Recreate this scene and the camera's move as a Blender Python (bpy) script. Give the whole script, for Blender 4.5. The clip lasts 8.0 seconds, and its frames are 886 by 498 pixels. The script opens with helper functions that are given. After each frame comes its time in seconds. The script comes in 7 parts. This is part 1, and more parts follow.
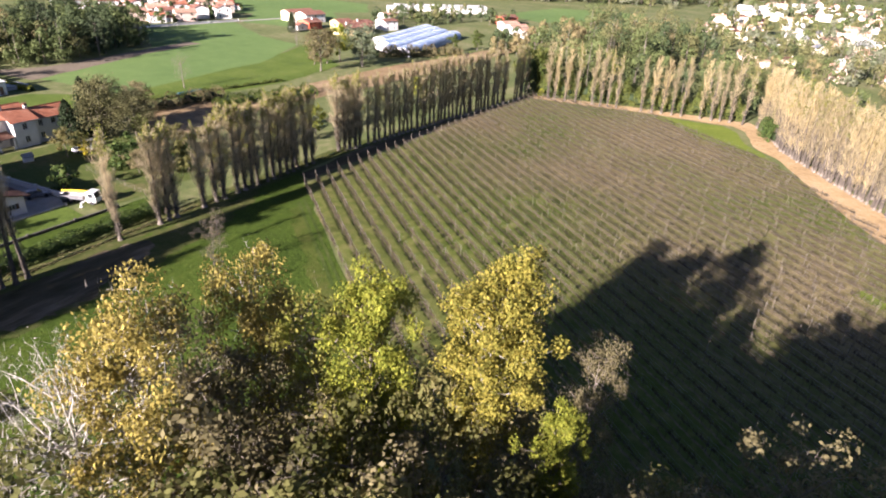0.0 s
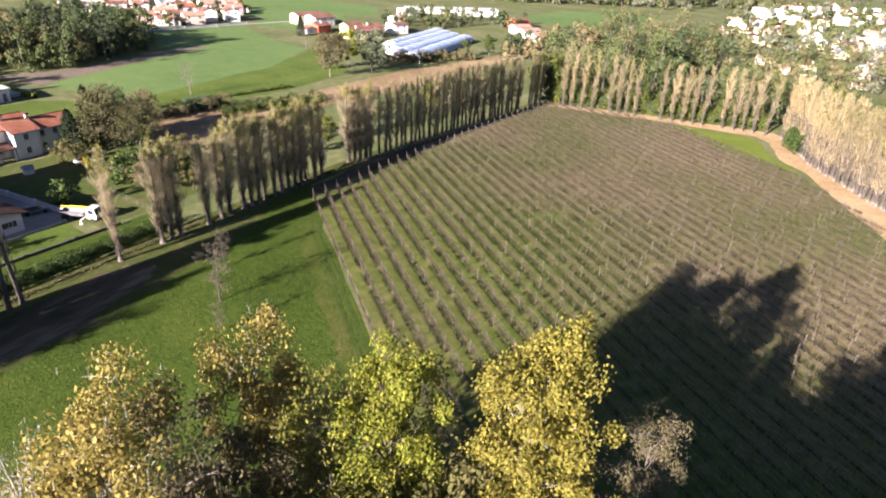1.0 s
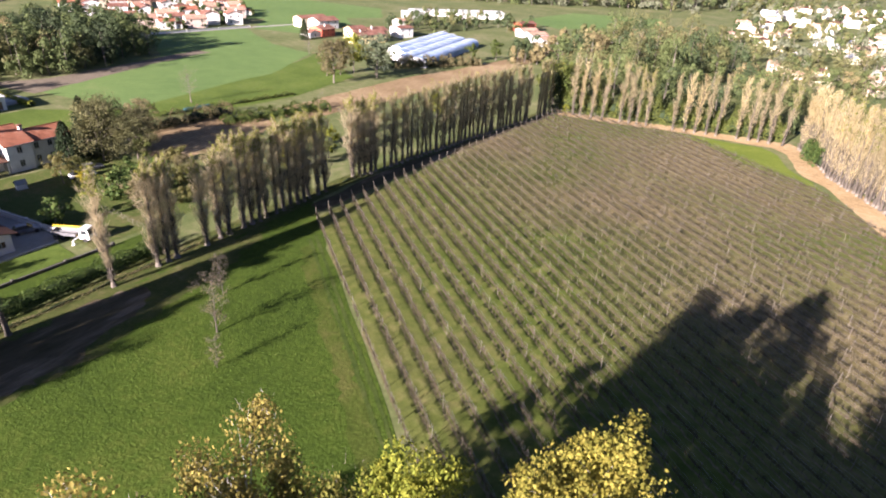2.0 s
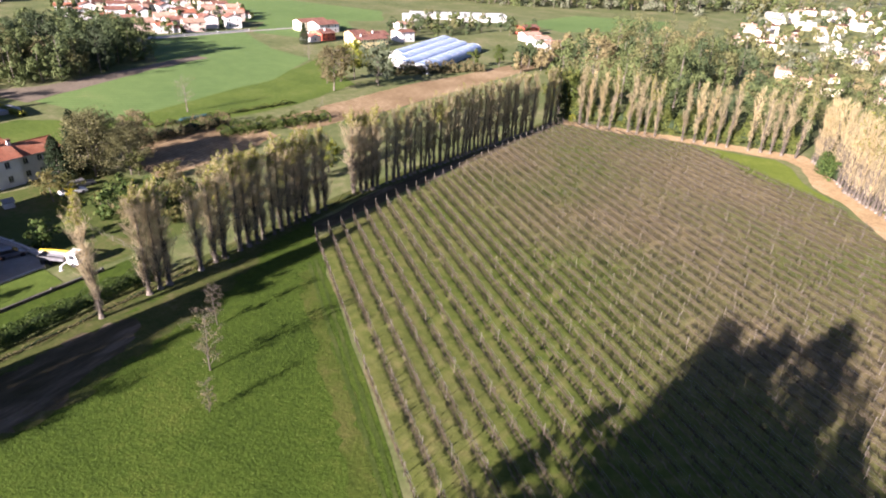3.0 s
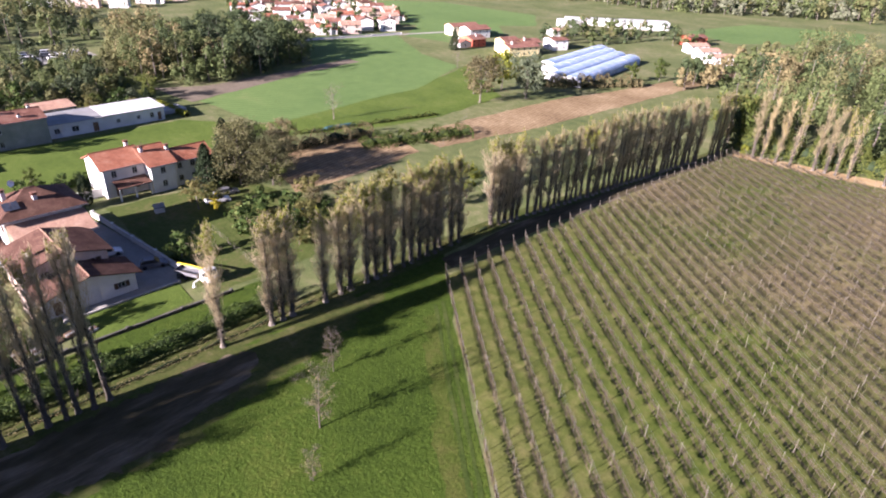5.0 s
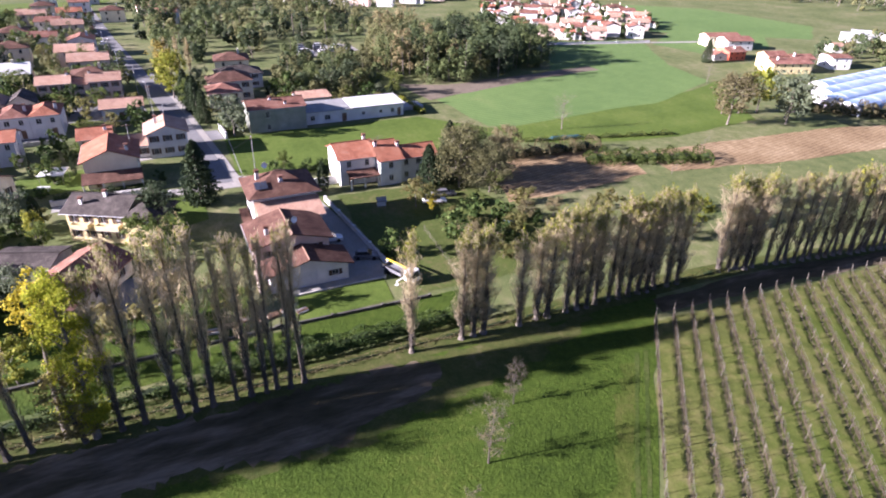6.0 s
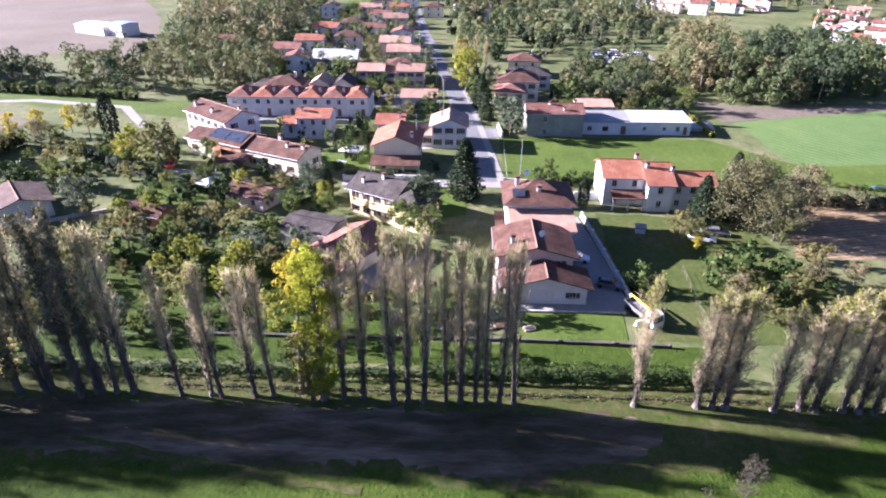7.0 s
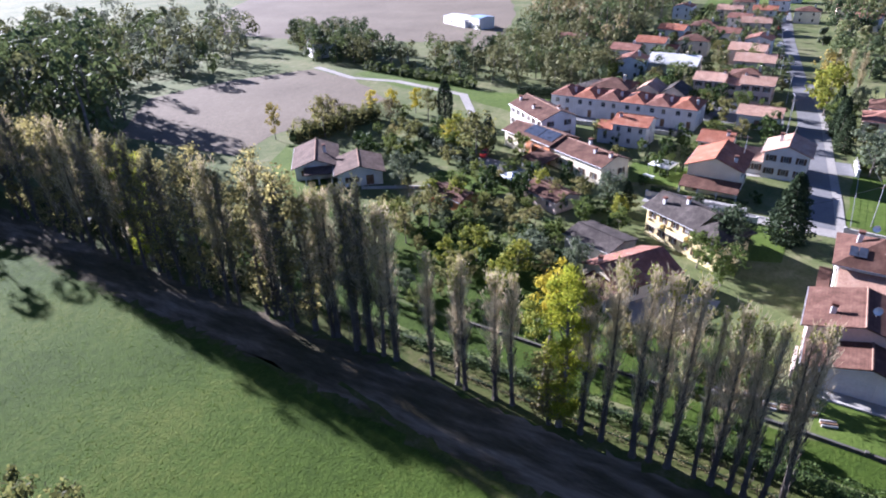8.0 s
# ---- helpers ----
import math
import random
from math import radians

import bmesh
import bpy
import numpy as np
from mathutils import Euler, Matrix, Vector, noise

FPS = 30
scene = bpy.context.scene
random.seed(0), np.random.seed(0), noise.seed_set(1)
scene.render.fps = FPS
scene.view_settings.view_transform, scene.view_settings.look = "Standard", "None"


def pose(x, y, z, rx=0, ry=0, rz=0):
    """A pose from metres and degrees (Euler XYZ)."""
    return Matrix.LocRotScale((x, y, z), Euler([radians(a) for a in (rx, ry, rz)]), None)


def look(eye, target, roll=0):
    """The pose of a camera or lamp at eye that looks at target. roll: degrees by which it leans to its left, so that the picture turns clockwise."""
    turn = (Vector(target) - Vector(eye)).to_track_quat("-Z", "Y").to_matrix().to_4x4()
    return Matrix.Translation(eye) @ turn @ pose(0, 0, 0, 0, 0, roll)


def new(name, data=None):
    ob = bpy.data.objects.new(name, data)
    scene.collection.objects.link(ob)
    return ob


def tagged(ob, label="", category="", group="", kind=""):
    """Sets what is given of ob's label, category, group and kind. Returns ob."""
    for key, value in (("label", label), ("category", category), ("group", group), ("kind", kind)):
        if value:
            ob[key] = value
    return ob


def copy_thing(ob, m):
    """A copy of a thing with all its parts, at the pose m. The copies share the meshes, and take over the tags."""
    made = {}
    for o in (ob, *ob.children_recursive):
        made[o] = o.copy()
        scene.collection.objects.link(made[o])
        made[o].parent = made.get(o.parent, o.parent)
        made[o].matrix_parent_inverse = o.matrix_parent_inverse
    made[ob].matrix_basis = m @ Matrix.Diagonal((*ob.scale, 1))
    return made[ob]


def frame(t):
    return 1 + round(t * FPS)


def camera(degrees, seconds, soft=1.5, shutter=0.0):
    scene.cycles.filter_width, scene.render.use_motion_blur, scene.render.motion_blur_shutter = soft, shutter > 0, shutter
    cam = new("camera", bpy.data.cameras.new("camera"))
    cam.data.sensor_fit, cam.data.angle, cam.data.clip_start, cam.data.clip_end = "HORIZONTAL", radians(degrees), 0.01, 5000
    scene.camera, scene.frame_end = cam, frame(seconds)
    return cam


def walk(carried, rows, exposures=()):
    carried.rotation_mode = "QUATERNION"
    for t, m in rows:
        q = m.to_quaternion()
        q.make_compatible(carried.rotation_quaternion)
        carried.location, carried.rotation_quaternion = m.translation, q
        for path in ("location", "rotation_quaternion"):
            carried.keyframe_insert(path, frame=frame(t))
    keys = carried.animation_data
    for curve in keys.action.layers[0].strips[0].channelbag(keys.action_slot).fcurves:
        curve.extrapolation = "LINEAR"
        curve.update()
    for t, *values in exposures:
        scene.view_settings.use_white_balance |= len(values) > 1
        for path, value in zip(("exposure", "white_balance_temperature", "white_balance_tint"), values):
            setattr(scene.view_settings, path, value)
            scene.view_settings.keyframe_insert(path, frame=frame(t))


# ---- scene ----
cam = camera(71.8, 8.0, 2.0)

PATH = [
    (0, (81.496, -27.169, 42.672), (80.644, -25.605, 41.762), 2.7),
    (0.5, (79.433, -24.976, 42.966), (78.573, -23.417, 42.054), 2.7),
    (1, (77.462, -22.831, 43.34), (76.59, -21.278, 42.43), 2.7),
    (1.5, (75.595, -20.691, 43.772), (74.716, -19.142, 42.862), 2.7),
    (3, (70.045, -14.03, 45.817), (69.166, -12.483, 44.904), 2.8),
    (3.5, (68.097, -11.881, 46.252), (67.212, -10.338, 45.338), 2.8),
    (4, (66.038, -9.609, 46.673), (65.114, -8.088, 45.759), 2.7),
    (4.2, (65.196, -8.754, 46.782), (64.239, -7.255, 45.866), 2.6),
    (5.3, (60.673, -4.28, 47.922), (59.345, -3.117, 46.983), 2.0),
    (5.5, (59.859, -3.483, 48.002), (58.448, -2.424, 47.06), 1.7),
    (6, (57.783, -1.605, 48.231), (56.186, -0.862, 47.284), 1.1),
    (6.5, (55.798, -0.085, 48.515), (54.081, 0.3, 47.565), 0.7),
    (7, (53.619, 1.241, 48.863), (51.861, 1.18, 47.911), 0.2),
    (7.5, (51.377, 2.257, 49.16), (49.693, 1.755, 48.205), -0.7),
    (8, (48.767, 3.008, 49.335), (47.293, 2.042, 48.389), -2.0),
]
walk(cam, [(t, look(eye, target, roll)) for t, eye, target, roll in PATH], [(0, 2.37, 6150, 25), (3.5, 2.4, 6100, 28), (5.5, 2.35, 5750, 31), (7, 2.75, 5350, 32), (8, 2.38, 5150, 26)])

# ---- light ----
SUN_ELEV, SUN_AZ = radians(19.4), radians(189.4)
world = bpy.data.worlds.new("world")
scene.world = world
world.use_nodes = True
wn = world.node_tree.nodes
sky = wn.new("ShaderNodeTexSky")
sky.sky_type, sky.sun_disc, sky.sun_elevation, sky.sun_rotation = "NISHITA", False, SUN_ELEV, SUN_AZ
sky.air_density, sky.dust_density = 0.34, 0.3
world.node_tree.links.new(sky.outputs[0], wn["Background"].inputs[0])
wn["Background"].inputs[1].default_value = 0.05
sun = new("sun", bpy.data.lights.new("sun", "SUN"))
sun.data.energy, sun.data.angle, sun.data.color = 5.0, radians(0.55), (1.0, 0.9, 0.77)
sun.matrix_world = look((0, 0, 100), (-math.sin(SUN_AZ) * 100, -math.cos(SUN_AZ) * 100, 100 - 100 * math.tan(SUN_ELEV)))


# ---- materials ----
def nodes_of(name):
    m = bpy.data.materials.new(name)
    m.use_nodes = True
    t = m.node_tree
    return m, t, t.nodes["Principled BSDF"]


def noise_node(t, coord, scale, detail=3.0, rough=0.55):
    n = t.nodes.new("ShaderNodeTexNoise")
    n.inputs["Scale"].default_value, n.inputs["Detail"].default_value, n.inputs["Roughness"].default_value = scale, detail, rough
    t.links.new(coord, n.inputs["Vector"])
    return n.outputs["Fac"]


def ramp(t, fac, stops):
    r = t.nodes.new("ShaderNodeValToRGB")
    while len(r.color_ramp.elements) < len(stops):
        r.color_ramp.elements.new(0.5)
    for e, (p, c) in zip(r.color_ramp.elements, stops):
        e.position, e.color = p, (*c, 1)
    t.links.new(fac, r.inputs[0])
    return r.outputs[0]


def mix(t, fac, a, b, kind="MIX"):
    n = t.nodes.new("ShaderNodeMix")
    n.data_type, n.blend_type = "RGBA", kind
    for key, v in ((0, fac), (6, a), (7, b)):
        if isinstance(v, (int, float)):
            n.inputs[key].default_value = v
        elif isinstance(v, tuple):
            n.inputs[key].default_value = (*v, 1)
        else:
            t.links.new(v, n.inputs[key])
    return n.outputs[2]


def calc(t, op, a, b=0.0):
    n = t.nodes.new("ShaderNodeMath")
    n.operation = op
    for i, v in enumerate((a, b)):
        if isinstance(v, (int, float)):
            n.inputs[i].default_value = v
        else:
            t.links.new(v, n.inputs[i])
    return n.outputs[0]


def bump(t, p, height, strength, dist):
    b = t.nodes.new("ShaderNodeBump")
    b.inputs["Strength"].default_value, b.inputs["Distance"].default_value = strength, dist
    t.links.new(height, b.inputs["Height"])
    t.links.new(b.outputs[0], p.inputs["Normal"])


def surf(name, stops, scale, fine=None, rough=0.85, metal=0.0, relief=0.3, dist=0.02, vary=0.0, spec=0.3):
    """A surface with large stains along a ramp, a fine grain, and its own shade on each object."""
    m, t, p = nodes_of(name)
    co = t.nodes.new("ShaderNodeTexCoord").outputs["Object"]
    col = ramp(t, noise_node(t, co, scale, 4), stops)
    f = noise_node(t, co, fine or scale * 14, 3)
    col = mix(t, 0.35, col, ramp(t, f, [(0.25, (0.45, 0.45, 0.45)), (0.75, (1, 1, 1))]), "MULTIPLY")
    if vary:
        o = t.nodes.new("ShaderNodeObjectInfo").outputs["Random"]
        col = mix(t, vary, col, ramp(t, o, [(0, (0.3, 0.3, 0.3)), (0.5, (0.8, 0.76, 0.7)), (1, (1, 1, 1))]), "MULTIPLY")
    t.links.new(col, p.inputs["Base Color"])
    p.inputs["Roughness"].default_value, p.inputs["Metallic"].default_value = rough, metal
    p.inputs["Specular IOR Level"].default_value = spec
    bump(t, p, f, relief, dist)
    return m


def field(name, stops, big=0.03, mid=0.35, fine=5.0, rows=None, relief=0.5, dist=0.08, stretch=None):
    """Ground cover: wide drifts, patches and tufts; rows = (angle, spacing, shade) draws drill lines; stretch pulls the drifts out."""
    m, t, p = nodes_of(name)
    co = t.nodes.new("ShaderNodeTexCoord").outputs["Object"]
    if stretch:
        sm = t.nodes.new("ShaderNodeMapping")
        sm.inputs["Scale"].default_value = stretch
        t.links.new(co, sm.inputs["Vector"])
        co = sm.outputs[0]
    a = calc(t, "ADD", calc(t, "MULTIPLY", noise_node(t, co, big, 5), 0.6), calc(t, "MULTIPLY", noise_node(t, co, mid, 4), 0.4))
    col = ramp(t, a, stops)
    f = noise_node(t, co, fine, 4, 0.7)
    col = mix(t, 0.55, col, ramp(t, f, [(0.3, (0.35, 0.35, 0.35)), (0.7, (1, 1, 1))]), "MULTIPLY")
    h = f
    if rows:
        ang, gap, shade = rows
        mp = t.nodes.new("ShaderNodeMapping")
        mp.inputs["Rotation"].default_value = (0, 0, radians(ang))
        t.links.new(co, mp.inputs["Vector"])
        w = t.nodes.new("ShaderNodeTexWave")
        w.inputs["Scale"].default_value, w.inputs["Distortion"].default_value = 0.314 / gap, 1.2
        w.inputs["Detail"].default_value, w.inputs["Detail Scale"].default_value = 2, 1.5
        t.links.new(mp.outputs[0], w.inputs["Vector"])
        col = mix(t, shade, col, ramp(t, w.outputs["Fac"], [(0.2, (0.4, 0.37, 0.33)), (0.8, (1, 1, 1))]), "MULTIPLY")
        h = calc(t, "ADD", f, w.outputs["Fac"])
    t.links.new(col, p.inputs["Base Color"])
    p.inputs["Roughness"].default_value, p.inputs["Specular IOR Level"].default_value = 0.95, 0.1
    bump(t, p, h, relief, dist)
    return m


def leaf(name, stops, through_light=0.55, own=0.5, rough=0.7, spec=0.12, grain=0.4):
    """Foliage: each tree and each leaf takes its own place on the ramp; some light passes through."""
    m, t, p = nodes_of(name)
    o = t.nodes.new("ShaderNodeObjectInfo").outputs["Random"]
    i = t.nodes.new("ShaderNodeNewGeometry").outputs["Random Per Island"]
    fac = calc(t, "ADD", calc(t, "MULTIPLY", o, own), calc(t, "MULTIPLY", i, 1 - own))
    col = ramp(t, fac, stops)
    col = mix(t, grain, col, ramp(t, calc(t, "FRACT", calc(t, "MULTIPLY", i, 7.3)), [(0, (0.4, 0.4, 0.4)), (1, (1, 1, 1))]), "MULTIPLY")
    t.links.new(col, p.inputs["Base Color"])
    p.inputs["Roughness"].default_value, p.inputs["Specular IOR Level"].default_value = rough, spec
    tr = t.nodes.new("ShaderNodeBsdfTranslucent")
    t.links.new(col, tr.inputs[0])
    mx = t.nodes.new("ShaderNodeMixShader")
    mx.inputs[0].default_value = through_light
    t.links.new(p.outputs[0], mx.inputs[1])
    t.links.new(tr.outputs[0], mx.inputs[2])
    t.links.new(mx.outputs[0], t.nodes["Material Output"].inputs[0])
    return m


def tiles(name, a, b, c, vary=0.35):
    """Clay roof tiles: columns up the slope and courses along it, weathered in drifts."""
    m, t, p = nodes_of(name)
    uv = t.nodes.new("ShaderNodeUVMap").outputs[0]
    co = t.nodes.new("ShaderNodeTexCoord").outputs["Object"]
    col = ramp(t, noise_node(t, co, 0.5, 5, 0.65), [(0.3, a), (0.5, b), (0.72, c)])
    br = t.nodes.new("ShaderNodeTexBrick")
    br.inputs["Scale"].default_value, br.inputs["Brick Width"].default_value, br.inputs["Row Height"].default_value = 1.0, 0.22, 0.38
    br.inputs["Mortar Size"].default_value, br.offset = 0.02, 0.0
    for k, v in (("Color1", 1.0), ("Color2", 0.6), ("Mortar", 0.3)):
        br.inputs[k].default_value = (v, v, v, 1)
    t.links.new(uv, br.inputs["Vector"])
    col = mix(t, 0.6, col, br.outputs["Color"], "MULTIPLY")
    o = t.nodes.new("ShaderNodeObjectInfo").outputs["Random"]
    col = mix(t, vary, col, ramp(t, o, [(0, (0.35, 0.33, 0.33)), (1, (1, 1, 1))]), "MULTIPLY")
    t.links.new(col, p.inputs["Base Color"])
    p.inputs["Roughness"].default_value, p.inputs["Specular IOR Level"].default_value = 0.9, 0.12
    bump(t, p, br.outputs["Fac"], 0.6, -0.05)
    return m


M = {
    "meadow": field("meadow", [(0.32, (0.028, 0.051, 0.006)), (0.5, (0.05, 0.083, 0.01)), (0.66, (0.084, 0.109, 0.018))], 0.05, 0.9, 2.4, relief=0.75, dist=0.2),
    "lawn": field("lawn", [(0.3, (0.055, 0.092, 0.014)), (0.55, (0.094, 0.138, 0.024)), (0.75, (0.145, 0.165, 0.046))], 0.08, 0.7, 2.6, relief=0.65, dist=0.15),
    "wedge_grass": field("wedge_grass", [(0.3, (0.095, 0.135, 0.02)), (0.55, (0.14, 0.18, 0.028)), (0.75, (0.21, 0.22, 0.055))], 0.1, 0.8, 3.0, relief=0.3),
    "rough_grass": field("rough_grass", [(0.3, (0.07, 0.1, 0.032)), (0.5, (0.125, 0.145, 0.055)), (0.7, (0.22, 0.205, 0.11))], 0.05, 0.4, 1.8),
    "crop": field("crop", [(0.3, (0.095, 0.165, 0.048)), (0.6, (0.138, 0.215, 0.066)), (0.75, (0.19, 0.235, 0.085))], 0.02, 0.2, 2.0, rows=(52, 2.0, 0.3)),
    "soil": field("soil", [(0.3, (0.13, 0.108, 0.08)), (0.55, (0.185, 0.155, 0.115)), (0.75, (0.245, 0.21, 0.16))], 0.03, 0.5, 1.5),
    "stubble": field("stubble", [(0.3, (0.16, 0.11, 0.06)), (0.5, (0.28, 0.2, 0.11)), (0.7, (0.46, 0.36, 0.22))], 0.05, 0.6, 2.0, rows=(-12, 1.1, 0.4)),
    "track_soil": field("track_soil", [(0.3, (0.24, 0.165, 0.085)), (0.5, (0.4, 0.285, 0.15)), (0.7, (0.52, 0.4, 0.24))], 0.1, 0.8, 3.0),
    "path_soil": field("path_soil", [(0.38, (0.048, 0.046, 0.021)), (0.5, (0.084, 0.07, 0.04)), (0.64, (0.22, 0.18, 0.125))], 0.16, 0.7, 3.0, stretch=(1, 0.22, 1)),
    "gravel": field("gravel", [(0.3, (0.25, 0.235, 0.21)), (0.6, (0.36, 0.345, 0.315)), (0.8, (0.45, 0.435, 0.41))], 0.1, 1.0, 12.0, relief=0.3, dist=0.02),
    "gravel_grass": field("gravel_grass", [(0.38, (0.045, 0.066, 0.014)), (0.55, (0.078, 0.085, 0.025)), (0.72, (0.15, 0.132, 0.07))], 0.2, 0.9, 3.0),
    "rut": field("rut", [(0.3, (0.032, 0.055, 0.01)), (0.5, (0.05, 0.075, 0.014)), (0.7, (0.085, 0.095, 0.03))], 0.2, 1.0, 4.0),
    "dry_grass": field("dry_grass", [(0.35, (0.036, 0.058, 0.008)), (0.52, (0.06, 0.083, 0.013)), (0.7, (0.1, 0.1, 0.028))], 0.06, 0.6, 2.0, relief=0.7, dist=0.15),
    "asphalt": field("asphalt", [(0.3, (0.15, 0.15, 0.155)), (0.6, (0.21, 0.21, 0.21)), (0.8, (0.28, 0.28, 0.275))], 0.1, 1.0, 14.0, relief=0.2, dist=0.01),
    "garden_soil": field("garden_soil", [(0.3, (0.045, 0.065, 0.016)), (0.5, (0.075, 0.1, 0.024)), (0.7, (0.15, 0.125, 0.06))], 0.1, 0.9, 3.0),
    "poplar_twig": leaf("poplar_twig", [(0, (0.35, 0.29, 0.175)), (0.5, (0.48, 0.405, 0.255)), (1, (0.62, 0.53, 0.36))], 0.55, 0.35, 0.85, 0.1),
    "far_twig": leaf("far_twig", [(0, (0.27, 0.225, 0.13)), (0.5, (0.39, 0.33, 0.195)), (1, (0.54, 0.46, 0.28))], 0.5, 0.35, 0.85, 0.1),
    "gold_twig": leaf("gold_twig", [(0, (0.38, 0.305, 0.16)), (0.5, (0.53, 0.435, 0.24)), (1, (0.68, 0.57, 0.33))], 0.5, 0.35, 0.85, 0.1),
    "bark": surf("bark", [(0.3, (0.09, 0.075, 0.06)), (0.6, (0.19, 0.165, 0.135)), (0.8, (0.3, 0.27, 0.23))], 1.2, vary=0.2),
    # Poplar bark with the neighbouring trees' shade mixed into its dark tone.
    "poplar_bark": surf("poplar_bark", [(0.3, (0.05, 0.042, 0.034)), (0.6, (0.1, 0.085, 0.068)), (0.85, (0.2, 0.17, 0.14))], 0.8, vary=0.2),
    "pale_bark": surf("pale_bark", [(0.35, (0.2, 0.185, 0.16)), (0.55, (0.38, 0.36, 0.32)), (0.8, (0.56, 0.54, 0.5))], 2.0),
    "vine_wood": surf("vine_wood", [(0.3, (0.04, 0.031, 0.02)), (0.6, (0.07, 0.055, 0.035)), (0.8, (0.12, 0.095, 0.06))], 0.8),
    "post": surf("post", [(0.3, (0.11, 0.098, 0.078)), (0.7, (0.2, 0.18, 0.148))], 2.0, vary=0.4),
    "white_wall": surf("white_wall", [(0.3, (0.58, 0.565, 0.54)), (0.6, (0.7, 0.69, 0.67)), (0.8, (0.76, 0.75, 0.73))], 0.4, relief=0.1, vary=0.12),
    "cream_wall": surf("cream_wall", [(0.3, (0.66, 0.58, 0.42)), (0.6, (0.76, 0.69, 0.52)), (0.8, (0.8, 0.74, 0.6))], 0.4, relief=0.1, vary=0.12),
    "yellow_wall": surf("yellow_wall", [(0.3, (0.68, 0.55, 0.27)), (0.6, (0.78, 0.66, 0.36)), (0.8, (0.82, 0.72, 0.44))], 0.4, relief=0.1, vary=0.1),
    "pink_wall": surf("pink_wall", [(0.3, (0.6, 0.45, 0.38)), (0.6, (0.7, 0.55, 0.47)), (0.8, (0.75, 0.62, 0.55))], 0.4, relief=0.1, vary=0.12),
    "grey_wall": surf("grey_wall", [(0.3, (0.2, 0.21, 0.17)), (0.6, (0.29, 0.3, 0.25)), (0.8, (0.36, 0.37, 0.32))], 0.4, relief=0.1),
    "red_wall": surf("red_wall", [(0.3, (0.45, 0.1, 0.06)), (0.6, (0.58, 0.16, 0.09)), (0.8, (0.62, 0.22, 0.14))], 0.4, relief=0.1),
    "brick_wall": surf("brick_wall", [(0.3, (0.5, 0.18, 0.08)), (0.6, (0.62, 0.26, 0.12)), (0.8, (0.66, 0.34, 0.18))], 0.8, relief=0.2),
    "stone": surf("stone", [(0.3, (0.3, 0.29, 0.27)), (0.6, (0.44, 0.42, 0.39)), (0.8, (0.54, 0.52, 0.49))], 0.7),
    "dark_stone": surf("dark_stone", [(0.3, (0.06, 0.055, 0.048)), (0.6, (0.1, 0.095, 0.085)), (0.8, (0.15, 0.14, 0.125))], 0.7),
    "concrete": surf("concrete", [(0.3, (0.36, 0.35, 0.33)), (0.6, (0.5, 0.49, 0.46)), (0.8, (0.58, 0.57, 0.54))], 0.5, vary=0.15),
    "tile_orange": tiles("tile_orange", (0.28, 0.112, 0.068), (0.39, 0.155, 0.092), (0.46, 0.24, 0.16), 0.3),
    "tile_red": tiles("tile_red", (0.19, 0.092, 0.066), (0.27, 0.13, 0.094), (0.36, 0.21, 0.16)),
    "tile_brown": tiles("tile_brown", (0.08, 0.043, 0.031), (0.13, 0.069, 0.05), (0.2, 0.116, 0.085), 0.25),
    "tile_grey": tiles("tile_grey", (0.05, 0.043, 0.04), (0.085, 0.073, 0.066), (0.14, 0.12, 0.108), 0.15),
    "tile_taupe": tiles("tile_taupe", (0.09, 0.062, 0.049), (0.14, 0.098, 0.078), (0.21, 0.155, 0.128), 0.15),
    "tile_pale": tiles("tile_pale", (0.36, 0.22, 0.16), (0.5, 0.31, 0.22), (0.58, 0.42, 0.32)),
    "white_sheet": surf("white_sheet", [(0.3, (0.52, 0.52, 0.51)), (0.7, (0.66, 0.66, 0.65))], 0.2, rough=0.5, relief=0.05),
    "grey_sheet": surf("grey_sheet", [(0.3, (0.2, 0.2, 0.2)), (0.7, (0.3, 0.3, 0.29))], 0.3, rough=0.6, relief=0.1),
    "film": surf("film", [(0.3, (0.2, 0.29, 0.44)), (0.7, (0.32, 0.42, 0.58))], 0.25, rough=0.5, relief=0.1, spec=0.4),
    "solar": surf("solar", [(0.3, (0.03, 0.036, 0.05)), (0.7, (0.055, 0.065, 0.09))], 1.0, rough=0.15, relief=0.0, spec=0.6),
    "glass": surf("glass", [(0.3, (0.02, 0.022, 0.025)), (0.7, (0.05, 0.055, 0.06))], 0.6, rough=0.12, relief=0.0, spec=0.5),
    "shutter": surf("shutter", [(0.3, (0.06, 0.04, 0.03)), (0.7, (0.14, 0.085, 0.055))], 2.0, vary=0.5),
    "frame": surf("frame", [(0.3, (0.5, 0.48, 0.45)), (0.7, (0.75, 0.74, 0.72))], 3.0, vary=0.3),
    "wood": surf("wood", [(0.3, (0.13, 0.075, 0.045)), (0.7, (0.24, 0.15, 0.09))], 1.5),
    "steel": surf("steel", [(0.3, (0.3, 0.3, 0.31)), (0.7, (0.45, 0.45, 0.46))], 2.0, rough=0.5, metal=0.6),
    "tarp": surf("tarp", [(0.3, (0.025, 0.07, 0.07)), (0.7, (0.05, 0.11, 0.11))], 1.5, rough=0.6, relief=0.2),
    "rubber": surf("rubber", [(0.3, (0.015, 0.015, 0.015)), (0.7, (0.035, 0.035, 0.035))], 4.0, rough=0.8),
